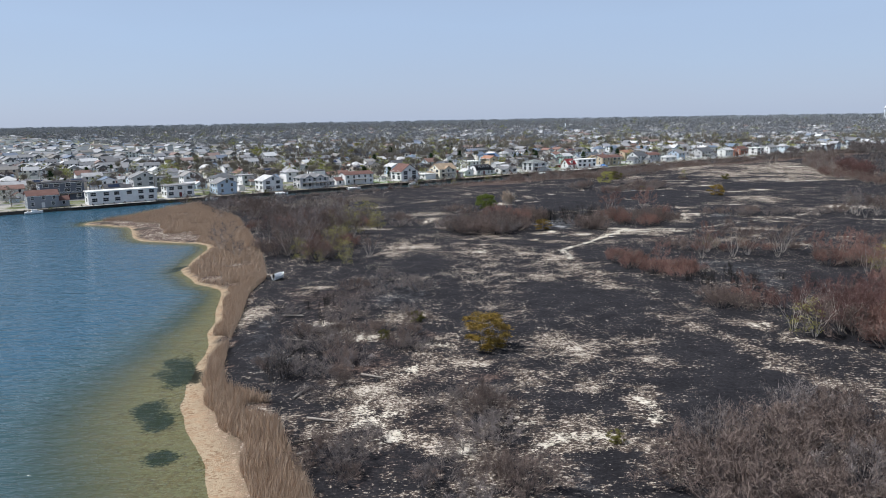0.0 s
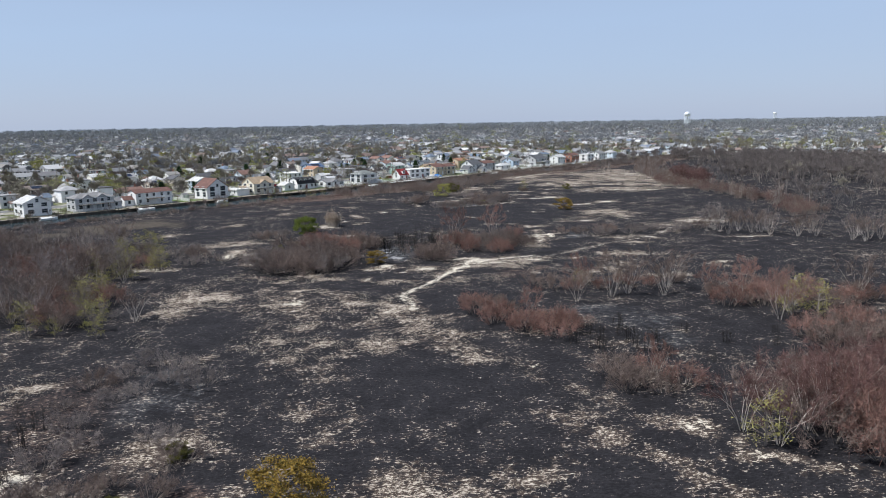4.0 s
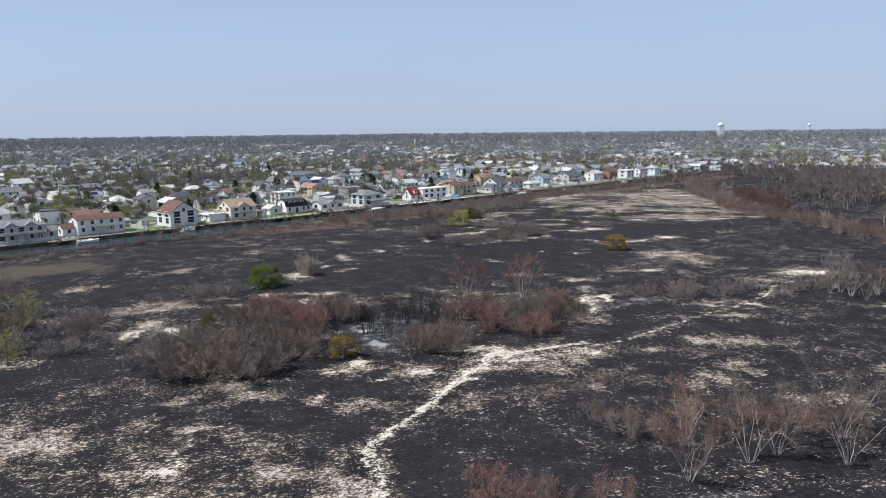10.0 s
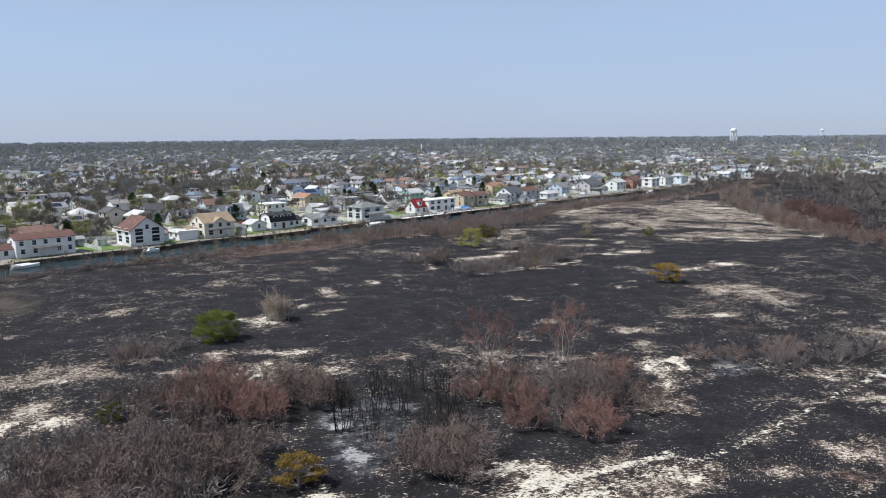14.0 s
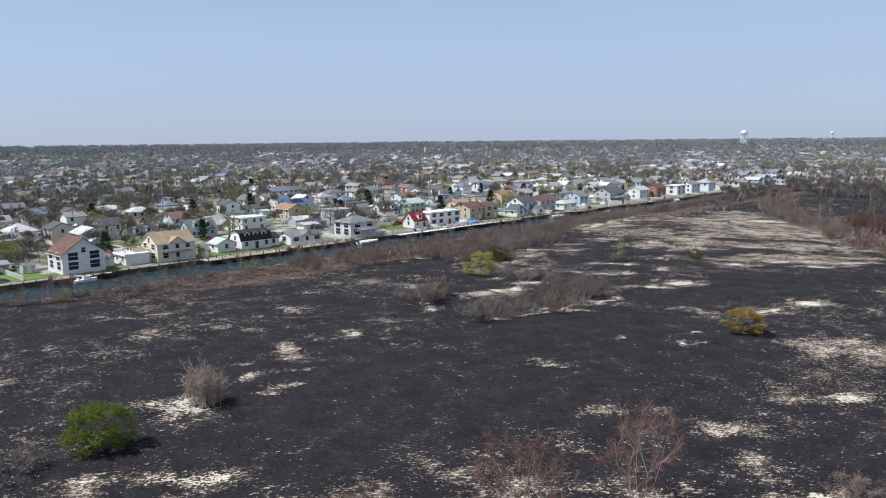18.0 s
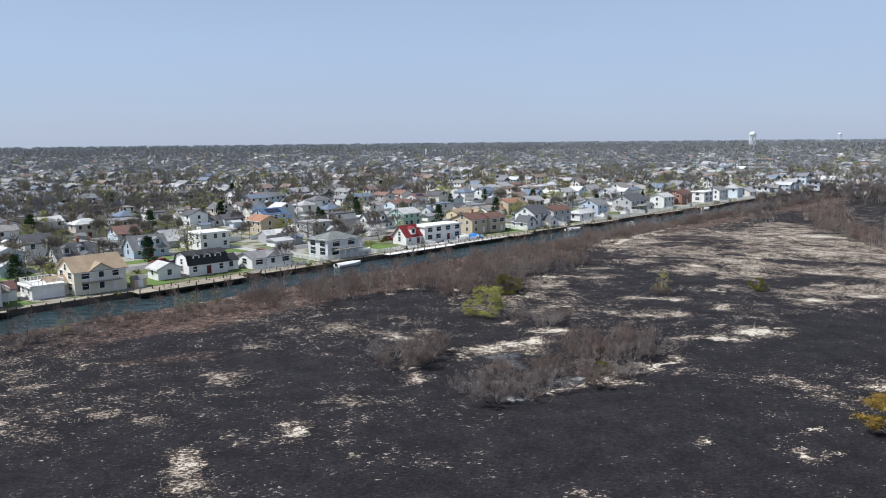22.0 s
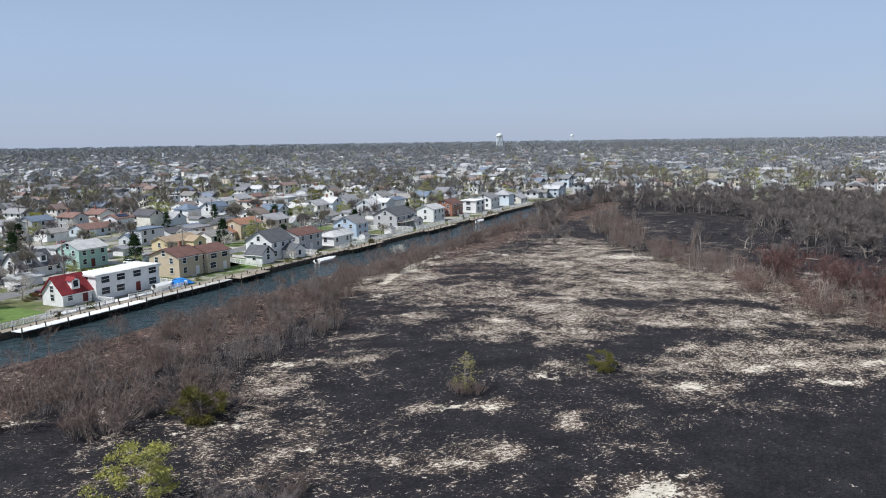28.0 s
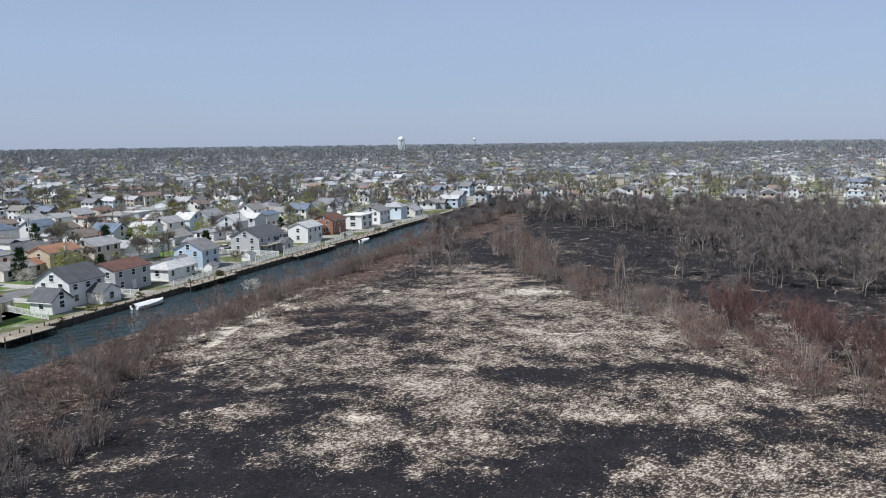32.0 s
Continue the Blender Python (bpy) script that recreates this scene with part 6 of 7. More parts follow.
    if chimney:
        part("chimney", CHIMNEY_ME, ob, "", pose(l * 0.22, 0.4, h + rh + 0.2))
    for i in range(dormer):
        px = ((i + 0.5) / dormer - 0.5) * l * 0.85
        d = part("dormer", mesh("dormer", *gable_walls(2.6, 2.0, 1.5, 0.6), siding(wall)), ob, "", pose(px, -w * 0.27, h + rh * 0.28, 0, 0, -90))
        part("dormer_roof", mesh("dormer_roof", *extrude(chevron(2.0, 1.5, 0.6, 0.2, 0.12), -1.3, 1.5), shingle(roof)), d)
        part("pane", gl if glass == "small" else WIN["small"][0][1], d, "", pose(1.3, 0, 0.1, 0, 0, 90))
    if porch:
        deep, wide = porch
        part("deck", mesh("deck", *box(-wide / 2, wide / 2, -w / 2 - deep, -w / 2, 2.75, 2.95), TIMBER), ob)
        for i in range(4):
            part("post", mesh("post", *box(-0.08, 0.08, -0.08, 0.08, -0.4, 2.75), TRIM), ob, "", pose(((i + 0.5) / 4 - 0.5) * (wide - 0.4), -w / 2 - deep + 0.15, 0))
        rail = [box(-wide / 2, wide / 2, -w / 2 - deep, -w / 2 - deep + 0.07, 3.85, 3.95)] + [box(p - 0.03, p + 0.03, -w / 2 - deep, -w / 2 - deep + 0.06, 2.95, 3.85) for p in np.linspace(-wide / 2 + 0.05, wide / 2 - 0.05, int(wide / 0.45))]
        part("railing", mesh("railing", *join(*rail), TRIM), ob)
    return tagged(ob, label, "house", group)


WHITE, CREAM, TANW, GREYW, TEAL, BLUEW, SLATE, BRICK, YELLOW = (0.8, 0.8, 0.79), (0.76, 0.71, 0.58), (0.56, 0.47, 0.34), (0.5, 0.5, 0.51), (0.42, 0.6, 0.54), (0.47, 0.57, 0.68), (0.28, 0.3, 0.33), (0.34, 0.16, 0.11), (0.68, 0.56, 0.35)
R_DARK, R_GREY, R_RED, R_BROWN, R_TAN, R_ORANGE, R_LIGHT, R_BLACK, R_BLUE, R_PALE = (0.12, 0.125, 0.135), (0.23, 0.23, 0.235), (0.25, 0.045, 0.05), (0.16, 0.095, 0.083), (0.36, 0.28, 0.2), (0.34, 0.19, 0.13), (0.5, 0.5, 0.5), (0.05, 0.05, 0.055), (0.1, 0.15, 0.25), (0.72, 0.72, 0.7)
HOMES = [
    dict(u=-205, v=9, l=14, w=10, floors=2, wall=SLATE, roof=R_BROWN, label="dark two-storey house with brown roof above the bulkhead"),
    dict(u=-192, v=43, l=22, w=12, floors=3, wall=(0.13, 0.145, 0.18), roof=R_BLACK, kind="flat", glass="wide", porch=(2.5, 16), label="tall navy flat-roofed house with balconies"),
    dict(u=-152, v=52, l=11, w=13, floors=3, wall=GREYW, roof=R_GREY, along=90, glass="wide", label="tall grey gabled house above its neighbours"),
    dict(u=-112, v=46, l=14, w=11, floors=2, wall=WHITE, roof=R_DARK, kind="hip", porch=(2.5, 11), glass="wide", label="white porch house with dark hipped roof"),
    dict(u=-173, v=7, l=34, w=9, floors=2, wall=WHITE, roof=R_PALE, kind="flat", glass="wide", label="long white flat-roofed house with window bands on the bay"),
    dict(u=-146, v=13, l=15, w=10, floors=2, wall=WHITE, roof=R_GREY, kind="flat", glass="wide", label="white flat-roofed house at the canal mouth"),
    dict(u=-124, v=12, l=12, w=11, floors=2, wall=BLUEW, roof=R_GREY, along=90, label="pale blue gabled house beside the canal"),
    dict(u=-101, v=10, l=12, w=12, floors=2, wall=WHITE, roof=R_LIGHT, along=90, glass="wide", label="white gabled house with light grey roof"),
    dict(u=-78, v=9, l=19, w=10, floors=2, wall=GREYW, roof=R_GREY, kind="hip", porch=(2.5, 14), glass="wide", gables=2, label="grey two-storey house with porch and hipped roof"),
    dict(u=-50, v=11, l=20, w=9, floors=2, wall=WHITE, roof=R_BROWN, rise=0.35, porch=(2.5, 8), label="long white house with dark brown roof"),
    dict(u=-19, v=10, l=13, w=13, floors=2, wall=WHITE, roof=R_BROWN, along=90, rise=0.7, glass="glass", porch=(2, 9), label="white house with brown-red roof and glazed gable"),
    dict(u=-3, v=11, l=9.5, w=8, floors=1, wall=WHITE, roof=R_PALE, kind="flat", along=90, garage=True, terrace=True, label="white garage with railed flat roof terrace"),
    dict(u=8, v=10, l=14, w=12, floors=2, wall=CREAM, roof=R_TAN, rise=0.55, porch=(1.6, 9), gables=1, glass="wide", label="cream house with tan roof and canal porch"),
    dict(u=27, v=12, l=7, w=7, floors=1, wall=WHITE, roof=R_LIGHT, along=90, label="low white house wing with light roof"),
    dict(u=37.5, v=12, l=13, w=9, floors=1, wall=WHITE, roof=R_BLACK, kind="gambrel", dormer=3, label="white house with black gambrel roof and dormers"),
    dict(u=56, v=10, l=15, w=9, floors=1, wall=WHITE, roof=R_GREY, gables=1, rise=0.35, glass="wide", label="low white ranch house with grey hipped roof"),
    dict(u=80, v=9, l=14, w=11, floors=2, wall=(0.66, 0.67, 0.68), roof=(0.2, 0.215, 0.21), kind="hip", porch=(2.6, 10), glass="glass", label="grey two-storey house with hipped roof at the bulkhead"),
    dict(u=114, v=12.5, l=8.4, w=7.5, floors=1, wall=WHITE, roof=R_RED, rise=1.0, dormer=1, label="small white cottage with bright red gable roof"),
    dict(u=127, v=11.5, l=21, w=8, floors=2, wall=WHITE, roof=R_PALE, kind="flat", glass="wide", label="long white house with flat white roof above the dock"),
    dict(u=150.5, v=17, l=10, w=12, floors=2, wall=TANW, roof=R_BROWN, rise=0.35, chimney=True, label="tan house with brown-red roof by the canal"),
    dict(u=159.5, v=15, l=10, w=10, floors=2, wall=TANW, roof=R_BROWN, rise=0.35, glass="wide", label="tan canal-side house wing with brown-red roof"),
    dict(u=184, v=13, l=12, w=11, floors=2, wall=WHITE, roof=R_DARK, rise=0.6, label="white gabled house with dark grey roof"),
    dict(u=174.5, v=9, l=7, w=6, floors=1, wall=WHITE, roof=R_DARK, along=90, rise=0.8, label="small white garage with dark roof"),
    dict(u=200, v=14, l=14, w=10, floors=2, wall=GREYW, roof=R_BROWN, rise=0.35, label="grey house with dark red roof by the canal"),
    dict(u=216, v=12, l=11, w=8, floors=1, wall=WHITE, roof=R_LIGHT, kind="hip", label="low white bungalow with light roof"),
    dict(u=233, v=16, l=9, w=11, floors=2, wall=BLUEW, roof=R_GREY, rise=0.5, label="pale blue gabled house beside the canal"),
    dict(u=266, v=17, l=17, w=12, floors=2, wall=GREYW, roof=R_DARK, rise=0.5, porch=(3, 14), label="large grey house with dark roof and long porch"),
    dict(u=292, v=14, l=12, w=9, floors=2, wall=WHITE, roof=R_LIGHT, label="white house with light roof by the canal"),
    dict(u=318, v=18, l=13, w=10, floors=2, wall=BRICK, roof=R_BROWN, label="red-brown brick house with brown roof"),
    dict(u=336, v=14, l=12, w=9, floors=2, wall=WHITE, roof=R_PALE, kind="flat", glass="wide", label="white flat-roofed house by the canal"),
    dict(u=356, v=15, l=13, w=10, floors=2, wall=WHITE, roof=R_GREY, label="white house with grey roof by the canal"),
    dict(u=151, v=54, l=11, w=10, floors=2, wall=TEAL, roof=R_LIGHT, label="mint-green two-storey house with light grey roof"),
    dict(u=134, v=54, l=12, w=9, floors=1, wall=WHITE, roof=R_DARK, rise=0.9, dormer=2, label="white cape house with dark grey roof and dormers"),
    dict(u=219, v=54, l=13, w=9, floors=2, wall=TANW, roof=R_ORANGE, label="tan two-storey house with orange roof"),
    dict(u=188, v=56, l=16, w=8, floors=1, wall=YELLOW, roof=R_TAN, label="low yellow ranch house with tan roof"),
    dict(u=41, v=54, l=13, w=9, floors=1, wall=BLUEW, roof=R_GREY, rise=0.9, dormer=2, label="pale blue cape house with grey roof"),
    dict(u=1, v=54, l=11, w=9, floors=2, wall=BLUEW, roof=R_LIGHT, along=90, label="pale blue gabled house with light roof"),
    dict(u=19, v=55, l=12, w=9, floors=1, wall=GREYW, roof=R_DARK, rise=0.8, chimney=True, dormer=2, label="grey cape house with dark roof and chimney"),
    dict(u=63, v=55, l=12, w=10, floors=2, wall=WHITE, roof=R_PALE, kind="flat", label="white boxy two-storey house with flat roof"),
    dict(u=97, v=76, l=12, w=9, floors=2, wall=TANW, roof=R_ORANGE, along=90, label="tan house with orange tiled roof"),
    dict(u=113, v=96, l=13, w=11, floors=2, wall=BLUEW, roof=R_BLUE, label="dark blue roofed house among bare trees"),
]
WINGS = ("e", "w", "s", None, "w", "s", "e", None)
for i, row in enumerate(HOMES):
    big = min(row["l"], row["w"]) > 7.5
    house(**row, wing=(WINGS[i % 8], 4.5, 5.5) if big and WINGS[i % 8] and row.get("kind") != "flat" else None, solar=row["u"] in (41, 113))
taken = [(r["u"], r["v"], 0.5 * max(r["l"], r["w"]) + 7) for r in HOMES]
STREETS = [33 + 63 * k for k in range(60)]
rt = np.random.default_rng(21)
WORD_W = dict(zip(SIDING_COLOURS, ("white", "off-white", "light grey", "cream", "grey", "tan", "pale blue", "white", "beige", "dark grey", "grey-green")))
WORD_R = dict(zip(ROOF_COLOURS, ("dark grey", "grey", "grey", "black", "brown", "blue-grey", "grey-brown", "red-brown", "light grey", "white")))
far_rows = []


def in_sight(x, y):
    return math.degrees(math.atan2(x - 114, y - 368)) < 72 and math.degrees(math.atan2(x + 10, y + 40)) > -36


def drift(x, y):
    k = min(1.0, math.hypot(x - 90, y - 340) / 900)
    return x + k * (45 * float(wobble(x, y, 150, 1)) + rt.normal(0, 5)), y + k * (45 * float(wobble(x, y, 130, 6)) + rt.normal(0, 5))


for si, sv in enumerate(STREETS):
    for off in (-21, 21):
        v = sv + off
        u = -260.0 - 8 * (si % 3) - 0.45 * v
        while u < 3600 and v < 3400:
            u += rt.uniform(12.5, 16)
            if (u + 35 * (si % 4)) % 205 < 13:
                continue
            vv, uu = v + rt.uniform(-2.5, 2.5), u
            x, y = town(uu, vv)
            if not in_sight(x, y) or any(math.hypot(uu - a, vv - b) < c for a, b, c in taken):
                continue
            reach = math.hypot(x - 90, y - 340)
            if v < 30 and uu < 365:
                continue
            if v < 150 and -245 < uu < 400:
                wall, roof = SIDING_COLOURS[rt.integers(len(SIDING_COLOURS))], ROOF_COLOURS[rt.integers(len(ROOF_COLOURS))]
                fl, kind = (2 if rt.uniform() < 0.68 else 1), ("gable", "gable", "gable", "gable", "gable", "gable", "gable", "flat", "hip")[rt.integers(9)]
                word = ("low one-storey" if fl == 1 else "two-storey")
                house(uu, vv, rt.uniform(8.5, 12.5), rt.uniform(8, 10), fl, wall, roof, kind, (0, 0, 90)[rt.integers(3)], rt.uniform(0.32, 0.6), f"{WORD_W[wall]} {word} house with {WORD_R[roof]} roof", chimney=rt.uniform() < 0.3, wing=((None, "e", "w", "s", "s")[rt.integers(5)] or "n", rt.uniform(3, 5), rt.uniform(4.5, 6.5)) if rt.uniform() < 0.6 else None, solar=rt.uniform() < 0.1, pane=False, group="town houses")
            elif rt.uniform() < (1.0 if reach < 600 else max(0.0, 0.95 - (reach - 600) / 2100)) * (1 if reach < 450 else 0.35 + 0.65 * float(smooth(wobble(x, y, 60, 4), -0.35, 0.1))):
                far_rows.append((*drift(x, y), TOWN_Z, radians(TOWN_TURN) + (0, math.pi / 2)[rt.integers(2)] + 0.5 * float(wobble(x, y, 240, 2)) * min(1, reach / 700), rt.uniform(0.8, 1.15), rt.uniform(0.85, 1.2)))
for sv in np.arange(-40, -1500, -63):
    for off in (-21, 21):
        u = 455.0 + rt.uniform(0, 20)
        while u < 2600:
            u += rt.uniform(14, 19)
            x, y = town(u, sv + off)
            if in_sight(x, y) and y > 120 and rt.uniform() < 0.75:
                far_rows.append((*drift(x, y), 0.2, radians(TOWN_TURN) + (0, math.pi / 2)[rt.integers(2)] + 0.6 * float(wobble(x, y, 200, 2)), rt.uniform(0.8, 1.15), rt.uniform(0.85, 1.2)))


def far_house(l, w, floors, kind, rich=True):
    h = 0.3 + 2.55 * floors
    rh = w / 2 * 0.45
    if kind == "hip":
        wl, rf = box(-l / 2, l / 2, -w / 2, w / 2, -0.4, h), hip_roof(l, w, h, rh)
    elif kind == "flat":
        wl, rf = box(-l / 2, l / 2, -w / 2, w / 2, -0.4, h), box(-l / 2 - 0.3, l / 2 + 0.3, -w / 2 - 0.3, w / 2 + 0.3, h, h + 0.3)
    else:
        wl, rf = gable_walls(l, w, h, rh), extrude(chevron(w, h, rh), -l / 2 - 0.4, l / 2 + 0.4)
    wins = []
    for fl in range(floors if rich else 0):
        z0, z1 = 1.4 + 2.75 * fl, 2.8 + 2.75 * fl
        for side in (-1, 1):
            e = side * 0.05
            wins += [([(p - 0.6, side * w / 2 + e, z0), (p + 0.6, side * w / 2 + e, z0), (p + 0.6, side * w / 2 + e, z1), (p - 0.6, side * w / 2 + e, z1)], [(0, 1, 2, 3)]) for p in (-l * 0.33, 0, l * 0.33)]
            wins += [([(side * l / 2 + e, p - 0.6, z0), (side * l / 2 + e, p + 0.6, z0), (side * l / 2 + e, p + 0.6, z1), (side * l / 2 + e, p - 0.6, z1)], [(0, 1, 2, 3)]) for p in (-w * 0.22, w * 0.22)]
    if not rich:
        return stack((wl[0], tris_of(wl[1]), 0), (rf[0], tris_of(rf[1]), 1))
    wn_ = join(*wins)
    g1, g2 = gable_walls(l * 0.5, w * 0.6, 2.7, w * 0.2), extrude(chevron(w * 0.6, 2.7, w * 0.2, 0.3, 0.2), -l * 0.27, l * 0.27)
    place_ = lambda q: [(-y + l * 0.2, x - w * 0.62, z) for x, y, z in q]
    wl = join(wl, (place_(g1[0]), g1[1]))
    rf = join(rf, (place_(g2[0]), g2[1]))
    return stack((wl[0], tris_of(wl[1]), 0), (rf[0], tris_of(rf[1]), 1), (wn_[0], tris_of(wn_[1]), 2))


far_rows = np.array(far_rows)
plans = ((10.5, 8, 2, "gable"), (11, 7.5, 1, "gable"), (9.5, 8, 2, "gable"), (9.5, 7.5, 1, "gable"), (12, 7, 2, "gable"), (11, 8, 2, "flat"), (9, 8, 2, "gable"))
kinds = [far_house(*p, True) for p in plans] + [far_house(*p, False) for p in plans]
far_kind = rt.integers(0, 7, len(far_rows)) + 7 * (np.hypot(far_rows[:, 0] - 90, far_rows[:, 1] - 340) > 620)
tagged(new("far_houses", spread_mesh("far_houses", kinds, far_rows, far_kind, [FAR_SIDING, HAZED_ROOF, GLASS], rt)), "rows of small white and grey suburban houses", "houses", kind="stuff")

# garages, sheds and white fences of the back yards, too many to count
hut = [far_house(4.5, 3.6, 1, "gable", False), far_house(3.2, 2.8, 1, "gable", False), far_house(6.0, 4.5, 1, "gable", False)]
pale_fence = box(-5.5, 5.5, -0.05, 0.05, -0.1, 1.75)
hut.append(stack((pale_fence[0], tris_of(pale_fence[1]), 2)))
rows, which = [], []
for _ in range(5200):
    u, v = rt.uniform(-250, 900), rt.uniform(24, 420)
    k = (v - 33) % 63
    if not (26 < k < 37 or 8 < k < 13 or 50 < k < 55) or any(math.hypot(u - a, v - b) < c - 1 for a, b, c in taken) or not in_sight(*town(u, v)):
        continue
    i = rt.integers(4)
    rows.append((*town(u, v), TOWN_Z, radians(TOWN_TURN) + math.pi / 2 * rt.integers(2), rt.uniform(0.8, 1.2), rt.uniform(0.75, 1.0) * (0.85 if i < 3 else 1)))
    which.append(i)
tagged(new("yard_sheds", spread_mesh("yard_sheds", hut, np.array(rows), np.array(which), [FAR_SIDING, HAZED_ROOF, TRIM], rt)), "small sheds, garages and white fences in back yards", "sheds", kind="stuff")

# streets and driveways
road_p = [join(*[(lambda a, b: ([(*town(a[0], a[1]), TOWN_Z + 0.03), (*town(b[0], a[1]), TOWN_Z + 0.03), (*town(b[0], b[1]), TOWN_Z + 0.03), (*town(a[0], b[1]), TOWN_Z + 0.03)], [(0, 1, 2, 3)]))((-900 + 300 * i, sv - 3.6), (-600 + 300 * i, sv + 3.6)) for i in range(9)]) for sv in STREETS[:22]]
tagged(new("road", mesh("road", *join(*road_p), ASPHALT)), "grey asphalt residential streets", "road", kind="structure")
drives = []
for u, v, c in taken:
    sv = min(STREETS, key=lambda s: abs(s - v))
    a, b = sorted((v, sv + (3.6 if v > sv else -3.6)))
    p = [(*town(u + du, vv), TOWN_Z + 0.02) for du, vv in ((5, a), (9, a), (9, b), (5, b))]
    drives.append((p, [(0, 1, 2, 3)]))
tagged(new("pavement_driveways", mesh("driveway", *join(*drives), CONCRETE)), "pale concrete driveways between the houses", "pavement", kind="structure")

# trees among the houses
for _ in range(560):
    u, v = rt.uniform(-240, 420), rt.uniform(20, 260)
    if any(abs(v - s) < 5 for s in STREETS) or any(math.hypot(u - a, v - b) < c - 2 for a, b, c in taken) or abs((v - 33) % 63 - 21) < 6 or abs((v - 33) % 63 - 42) < 6:
        continue
    x, y = town(u, v)
    p = rt.uniform()
    if p < 0.58:
        put(BARE[rt.integers(3)], x, y, rt.uniform(0.7, 1.15), None, 1, "bare leafless yard tree between houses", "tree", "town trees", TOWN_Z)
    elif p < 0.74:
        put(GREEN["spring"], x, y, rt.uniform(0.7, 1.2), None, 1, "yard tree in fresh yellow-green leaf", "tree", "town trees", TOWN_Z)
    elif p < 0.88:
        put(GREEN["cone"], x, y, rt.uniform(0.6, 1.1), None, 1, "dark green conifer in a yard", "tree", "town trees", TOWN_Z)
    else:
        put(GREEN["blossom"], x, y, rt.uniform(0.6, 1.0), None, 1, "white blossoming yard tree", "tree", "town trees", TOWN_Z)
rf_ = np.random.default_rng(5)
# denser growth of the back yards, too many to count
s1, s2, s3 = tree_shape(rf_, 16.0, 1.15, 800, 0.12, 0.2, 3, 4, 0.009), tree_shape(rf_, 13.0, 1.25, 700, 0.12, 0.2, 3, 4, 0.009), leafy_shape(rf_, 8.5, 3.6, 40, 560, 0.42, 0.2)
yard_kinds = [stack((*s1[0], 0), (*s1[1], 1)), stack((*s2[0], 0), (*s2[1], 2)), stack((*s3[0], 0), (*s3[1], 3)), stack((*s3[0], 0), (*s3[1], 4))]
rows, which = [], []
for _ in range(2600):
    u, v = rf_.uniform(-245, 420), rf_.uniform(18, 262)
    woody = 0.2 + 0.75 * math.exp(-((u + 30) / 70) ** 2) * smooth(v, 25, 60)
    if rf_.uniform() > woody or any(abs(v - s) < 4.5 for s in STREETS) or any(math.hypot(u - a, v - b) < c - 3 for a, b, c in taken) or abs((v - 33) % 63 - 21) < 5 or abs((v - 33) % 63 - 42) < 5:
        continue
    rows.append((*town(u, v), TOWN_Z, rf_.uniform(0, 6.28), rf_.uniform(0.7, 1.3), rf_.uniform(0.7, 1.25)))
    which.append(rf_.choice(4, p=[0.38, 0.38, 0.09, 0.15]))
tagged(new("yard_growth", spread_mesh("yard_growth", yard_kinds, np.array(rows), np.array(which), [BARK_GREY, LEAF_HAZE, TWIG_GREY, LEAF_SPRING, LEAF_HAZE], rf_)), "bare and budding trees filling the back yards", "trees", kind="stuff")



def small_tree(n, size, w, leaf):
    if leaf in (1, 2):
        s = leafy_shape(rf_, 8.5, 3.8, 14, n, size, 0.2)
    else:
        s = tree_shape(rf_, 16.0, 1.2, n, w, 0.28, 2, 4, 0.011)
    return stack((*s[0], 0), (*s[1], 1 + leaf))


def coarse(leaf, n, size):
    s = leafy_shape(rf_, 10.5, 5.2, 12, n, size, 0.15)
    return stack((*prisms([((0, 0, -0.3), (0, 0, 6), 0.25, 0.1)]), 0), (*s[1], 1 + leaf))


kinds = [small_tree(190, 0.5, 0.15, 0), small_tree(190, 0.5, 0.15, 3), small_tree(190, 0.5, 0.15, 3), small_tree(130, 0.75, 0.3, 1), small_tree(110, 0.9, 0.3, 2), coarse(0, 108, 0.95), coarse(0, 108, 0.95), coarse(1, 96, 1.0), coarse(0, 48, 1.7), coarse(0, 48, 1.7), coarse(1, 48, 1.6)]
rows = []
for _ in range(30000):
    d, a = 240 + 2900 * rf_.uniform() ** 1.25, radians(rf_.uniform(-36, 72))
    x, y = 90 + d * math.sin(a), 340 + d * math.cos(a)
    u, v = uv_of(x, y)
    if not in_sight(x, y) or not (v > 150 or (v > 5 and (u < -245 or u > 400)) or u > 455):
        continue
    # trees crowd where the houses stand apart
    if rf_.uniform() > (0.2 + 0.8 * float(smooth(-wobble(x, y, 60, 4), -0.25, 0.4))) * (0.55 + 0.45 * min(1, d / 1200)):
        continue
    s = rf_.uniform(0.65, 1.35) * (1 + d / 6000)
    rows.append((x, y, TOWN_Z, rf_.uniform(0, 6.28), s, s * rf_.uniform(0.8, 1.1)))
rows = np.array(rows)
far_d = np.hypot(rows[:, 0] - 90, rows[:, 1] - 340)
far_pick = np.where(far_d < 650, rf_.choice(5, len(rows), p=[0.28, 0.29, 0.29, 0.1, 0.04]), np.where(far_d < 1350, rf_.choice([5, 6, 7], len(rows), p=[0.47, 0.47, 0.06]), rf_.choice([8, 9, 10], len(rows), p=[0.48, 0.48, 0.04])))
tagged(new("far_trees", spread_mesh("far_trees", kinds, rows, far_pick, [BARK_GREY, TWIG_HAZED, LEAF_SPRING, LEAF_DARK, LEAF_HAZE], rf_)), "bare and freshly leafing trees among far houses", "trees", kind="stuff")

